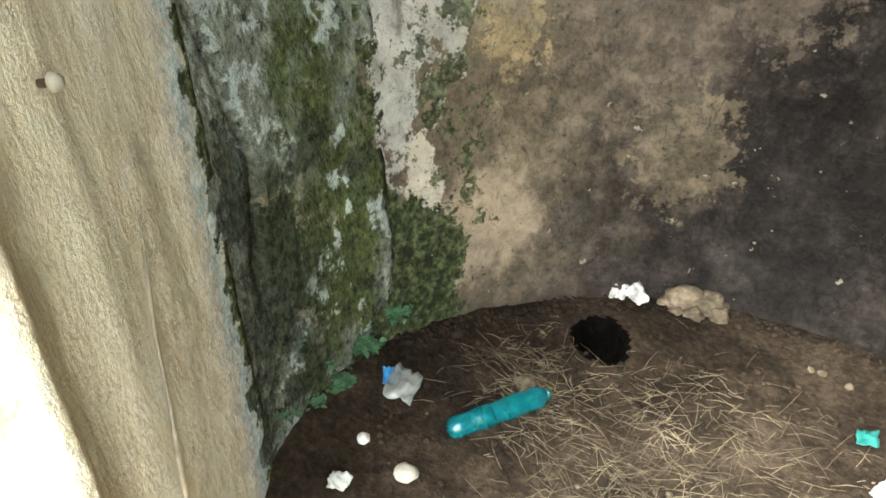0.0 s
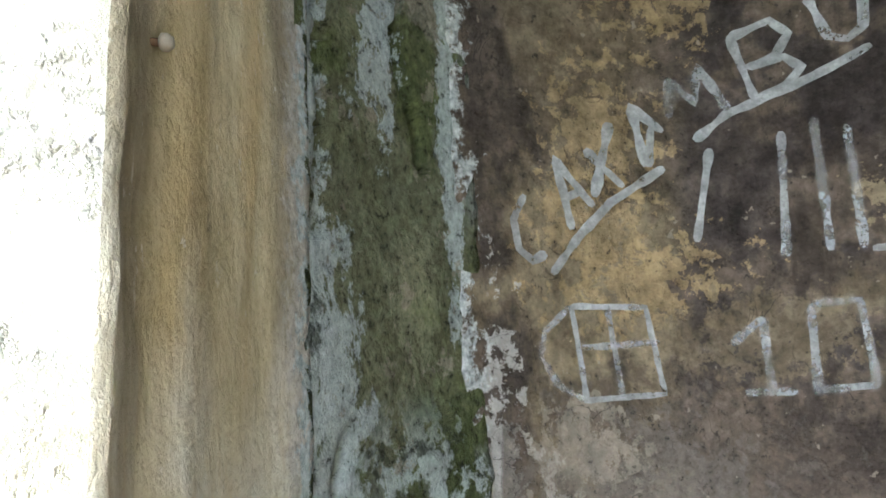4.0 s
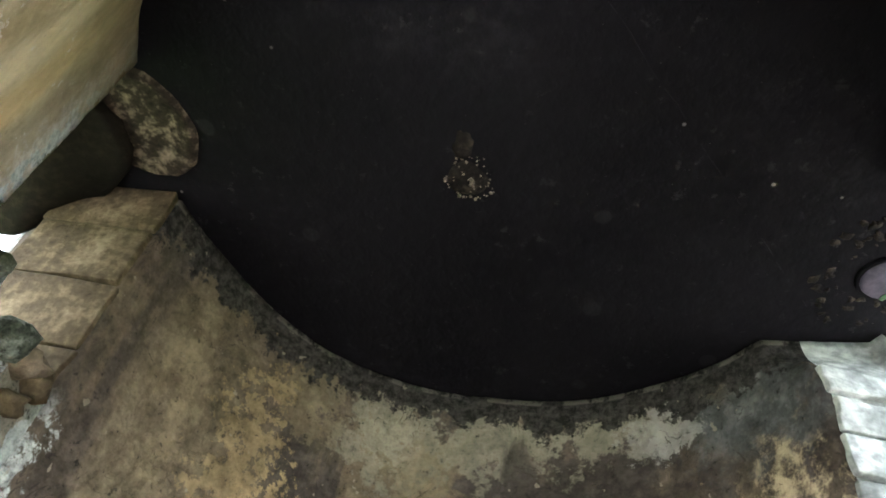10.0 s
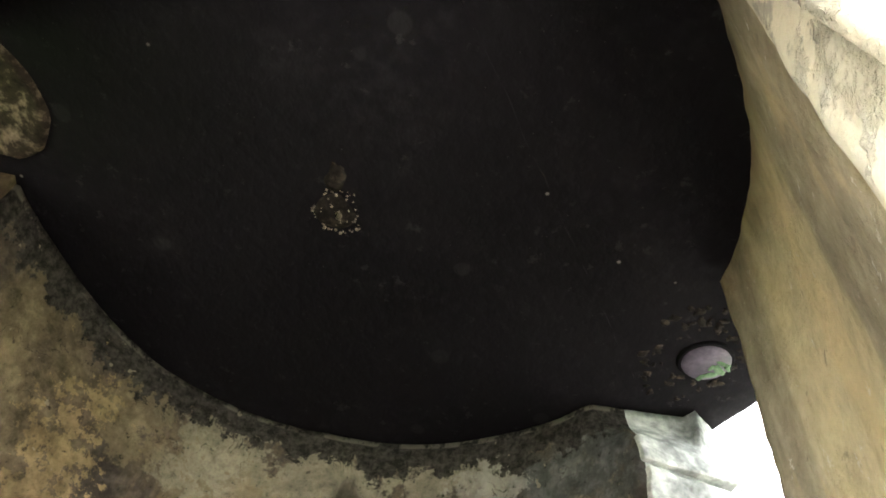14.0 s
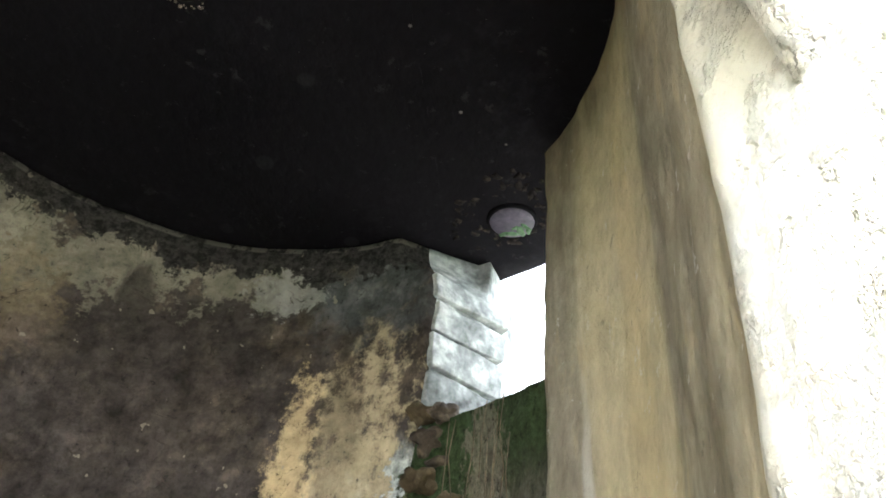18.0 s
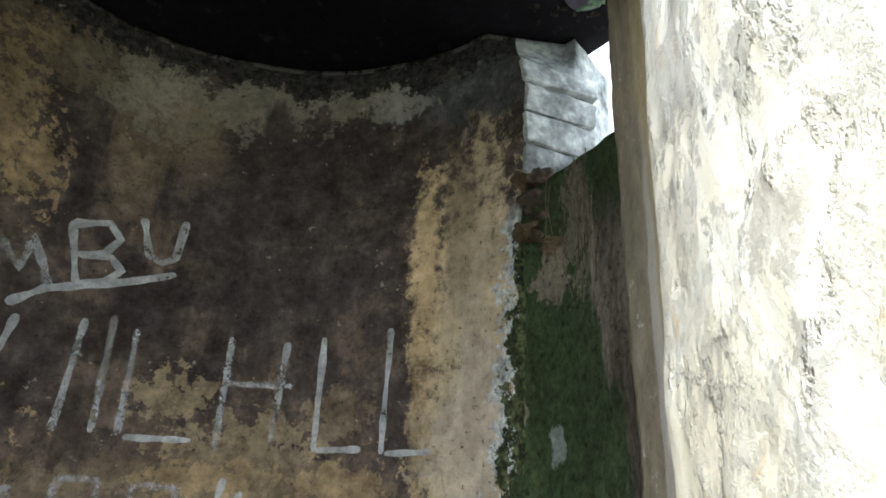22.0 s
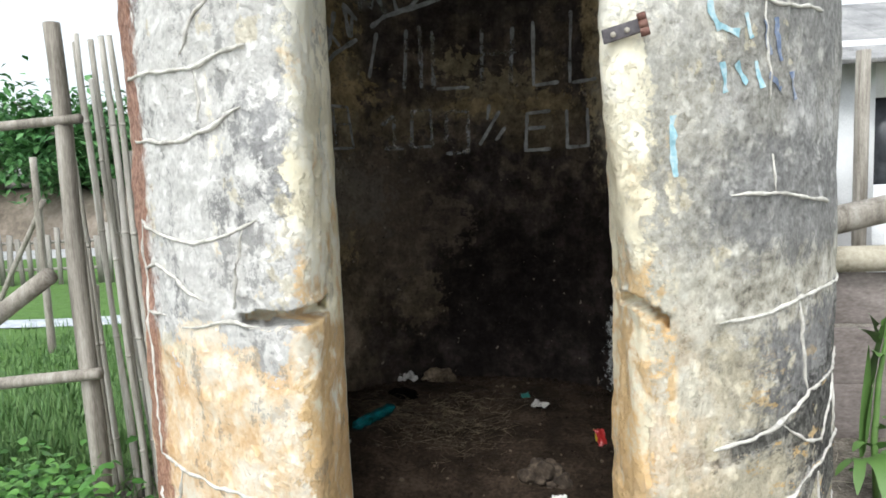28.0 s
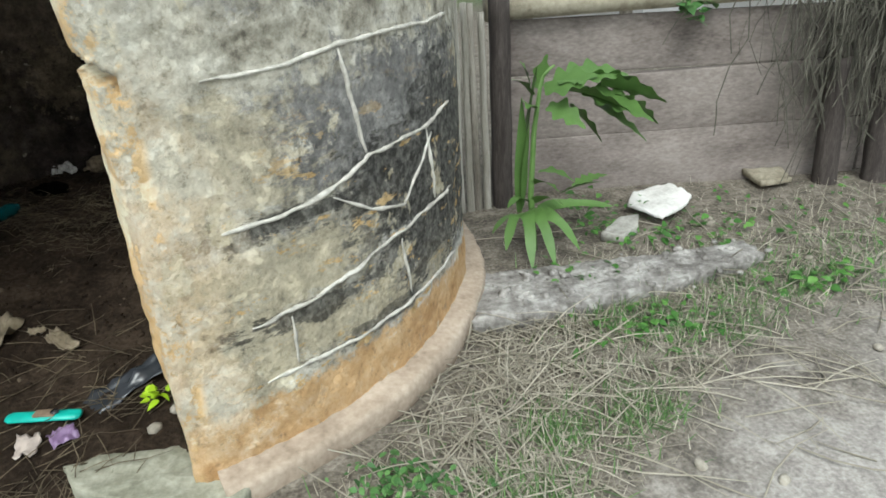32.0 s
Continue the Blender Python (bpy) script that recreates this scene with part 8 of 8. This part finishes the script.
def strip(name, label, cat, pts, width, dz, material):
    bm = bmesh.new()
    rows = []
    for i, (x, y) in enumerate(pts):
        a, b = pts[max(i - 1, 0)], pts[min(i + 1, len(pts) - 1)]
        d = Vector((b[0] - a[0], b[1] - a[1], 0)).normalized()
        s = Vector((-d.y, d.x, 0)) * width / 2
        row = []
        for k in range(7):
            q = Vector((x, y, 0)) + s * (-1 + k / 3)
            row.append(bm.verts.new((q.x, q.y, ground_height(q.x, q.y) + dz * (0.2 if k in (0, 6) else 1))))
        rows.append(row)
    for p, q in zip(rows, rows[1:]):
        for k in range(6):
            bm.faces.new((p[k], p[k + 1], q[k + 1], q[k]))
    return tagged(part(name, bm, material), label, cat, kind="structure")


strip("path_stones", "pale line of whitish stones across the lawn", "path", [(-8 + 0.5 * i, 2.25 + 0.09 * i) for i in range(16)], 0.32, 0.03, M_GRAVEL)
strip("road", "pale grey road beyond the picket fence", "road", [(-40 + 2.5 * i, 8.6 + 0.16 * i) for i in range(24)], 2.2, 0.05, M_ROAD)


def bank():
    bm = bmesh.new()
    rows = []
    for i in range(60):
        x = -42 + 0.9 * i
        y = 11.5 + 0.1 * math.sin(i)
        rows.append([bm.verts.new((x, y + dy + 0.2 * noise.noise(Vector((i * 0.5, dy, 0))), ground_height(x, y) + z + 0.25 * noise.noise(Vector((i * 0.4, z, 3))))) for dy, z in ((0, -0.2), (0.5, 0.7), (1.0, 1.3), (2.5, 1.6), (6.0, 1.8), (14.0, 1.0))])
    for p, q in zip(rows, rows[1:]):
        for k in range(5):
            bm.faces.new((p[k], p[k + 1], q[k + 1], q[k]))
    return tagged(part("earth_bank", bm, M_BANK), "brown earth bank beyond the road", "bank", kind="structure")


bank()


def picket_fence():
    home = thing("picket_fence", "far grey picket fence along the road", "fence", (-8.0, 5.6, 0.0))
    for k in range(70):
        x = -14.0 + 0.14 * k
        y = 5.6 + 0.05 * x * 0.2
        h = rnd.uniform(0.62, 0.8)
        bm = bmesh.new()
        box(bm, (0.075, 0.02, h), pose(x, y, ground_height(x, y) + h / 2 - 0.03, rnd.uniform(-2, 2), rnd.uniform(-3, 3), rnd.uniform(-8, 8)), 0.0, 0.006, rnd)
        part("picket", bm, M_PICKET, home)
    for z in (0.2, 0.55):
        part("rail", tube(bmesh.new(), [(-14.2 + 1.0 * i, 5.63 + 0.01 * (-14.2 + i), ground_height(-14.2 + i, 5.6) + z) for i in range(12)], 0.022, 6), M_PICKET, home)


picket_fence()


def tree(x, y, h, spread, seed, label):
    rnd = random.Random(seed)
    z0 = ground_height(x, y) + 1.2
    home = thing("tree", label, "tree", (x, y, z0))
    bm = bmesh.new()
    tube(bm, [(x, y, z0 - 1.6), (x + 0.05, y, z0 + h * 0.3), (x + 0.1, y + 0.1, z0 + h * 0.7)], [0.16, 0.11, 0.05], 8)
    tips = []
    for k in range(11):
        a, f = rnd.uniform(0, 6.28), rnd.uniform(0.15, 0.65)
        p = Vector((x + 0.08 * f, y, z0 + h * f))
        q = p + Vector((math.cos(a), math.sin(a), rnd.uniform(0.2, 0.8))) * spread * rnd.uniform(0.5, 0.9)
        tube(bm, [p, (p + q) / 2 + Vector((0, 0, 0.1)), q], [0.045, 0.03, 0.012], 5)
        tips += [q, (p + q) / 2]
    part("trunk", bm, M_WOOD, home)
    verts, faces = [], []
    for _ in range(3400):
        t = rnd.choice(tips)
        c = t + Vector((rnd.gauss(0, 0.36), rnd.gauss(0, 0.36), rnd.gauss(0, 0.30))) * spread * 0.70
        a, e = rnd.uniform(0, 6.28), rnd.uniform(-0.9, 0.5)
        d = Vector((math.cos(a) * math.cos(e), math.sin(a) * math.cos(e), math.sin(e)))
        s = d.cross(Vector((rnd.uniform(-0.4, 0.4), rnd.uniform(-0.4, 0.4), 1))).normalized()
        n = rnd.uniform(0.13, 0.30)
        b = len(verts)
        verts += [c, c + d * n * 0.5 + s * n * 0.3, c + d * n - Vector((0, 0, 0.05)), c + d * n * 0.5 - s * n * 0.3]
        faces.append((b, b + 1, b + 2, b + 3))
    me = bpy.data.meshes.new("crown")
    me.from_pydata([tuple(v) for v in verts], [], faces)
    me.materials.append(M_CROWN)
    ob = new("crown", me)
    ob.parent = home
    ob.matrix_parent_inverse = home.matrix_world.inverted()
    return home


for i, (x, y, h, s) in enumerate(((-11.6, 12.6, 2.3, 1.5), (-13.4, 13.0, 2.9, 1.8), (-15.4, 12.8, 2.5, 1.7), (-10.2, 13.4, 1.7, 1.3), (-17.6, 13.5, 3.0, 1.9), (-8.8, 14.2, 1.5, 1.2), (-12.4, 14.6, 2.6, 1.8), (-20.0, 13.2, 2.8, 1.9))):
    tree(x, y, h, s, 200 + i, "broad leafy green tree on the bank")


# the house seen past the tower
def house():
    home = thing("house", "small whitewashed house with a low grey roof", "house", (4.4, 6.0, 0.0))
    zb = ground_height(4.0, 5.0) - 0.1
    for k, (x0, x1, z0, z1) in enumerate(((2.6, 3.35, zb, 2.3), (3.35, 3.75, zb, 0.9), (3.35, 3.75, 1.75, 2.3), (3.75, 7.2, zb, 2.3))):
        bm = bmesh.new()
        box(bm, (x1 - x0, 0.2, z1 - z0), pose((x0 + x1) / 2, 5.1, (z0 + z1) / 2), 0.0)
        part("wall", bm, M_HOUSE, home)
    for x in (2.6, 7.2):
        bm = bmesh.new()
        box(bm, (0.2, 3.0, 2.3 - zb), pose(x, 6.7, (2.3 + zb) / 2), 0.0)
        part("wall", bm, M_HOUSE, home)
    bm = bmesh.new()
    box(bm, (0.42, 0.05, 0.87), pose(3.55, 5.16, 1.32), 0.0)
    part("window", bm, M_BLACK, home, "dark window opening")
    for k in range(16):
        bm = bmesh.new()
        box(bm, (0.34, 2.5, 0.05), pose(2.35 + 0.335 * k, 5.75, 2.52, 22, 0, 0), 0.012)
        part("roof_sheet", bm, M_ROOF, home)
    for k in range(16):
        bm = bmesh.new()
        box(bm, (0.34, 2.5, 0.05), pose(2.35 + 0.335 * k, 8.0, 2.52, -22, 0, 0), 0.012)
        part("roof_sheet", bm, M_ROOF, home)
    part("porch_post", tube(bmesh.new(), [(2.95, 4.3, zb), (2.95, 4.3, 2.1)], 0.06, 8), M_WOOD, home)


house()
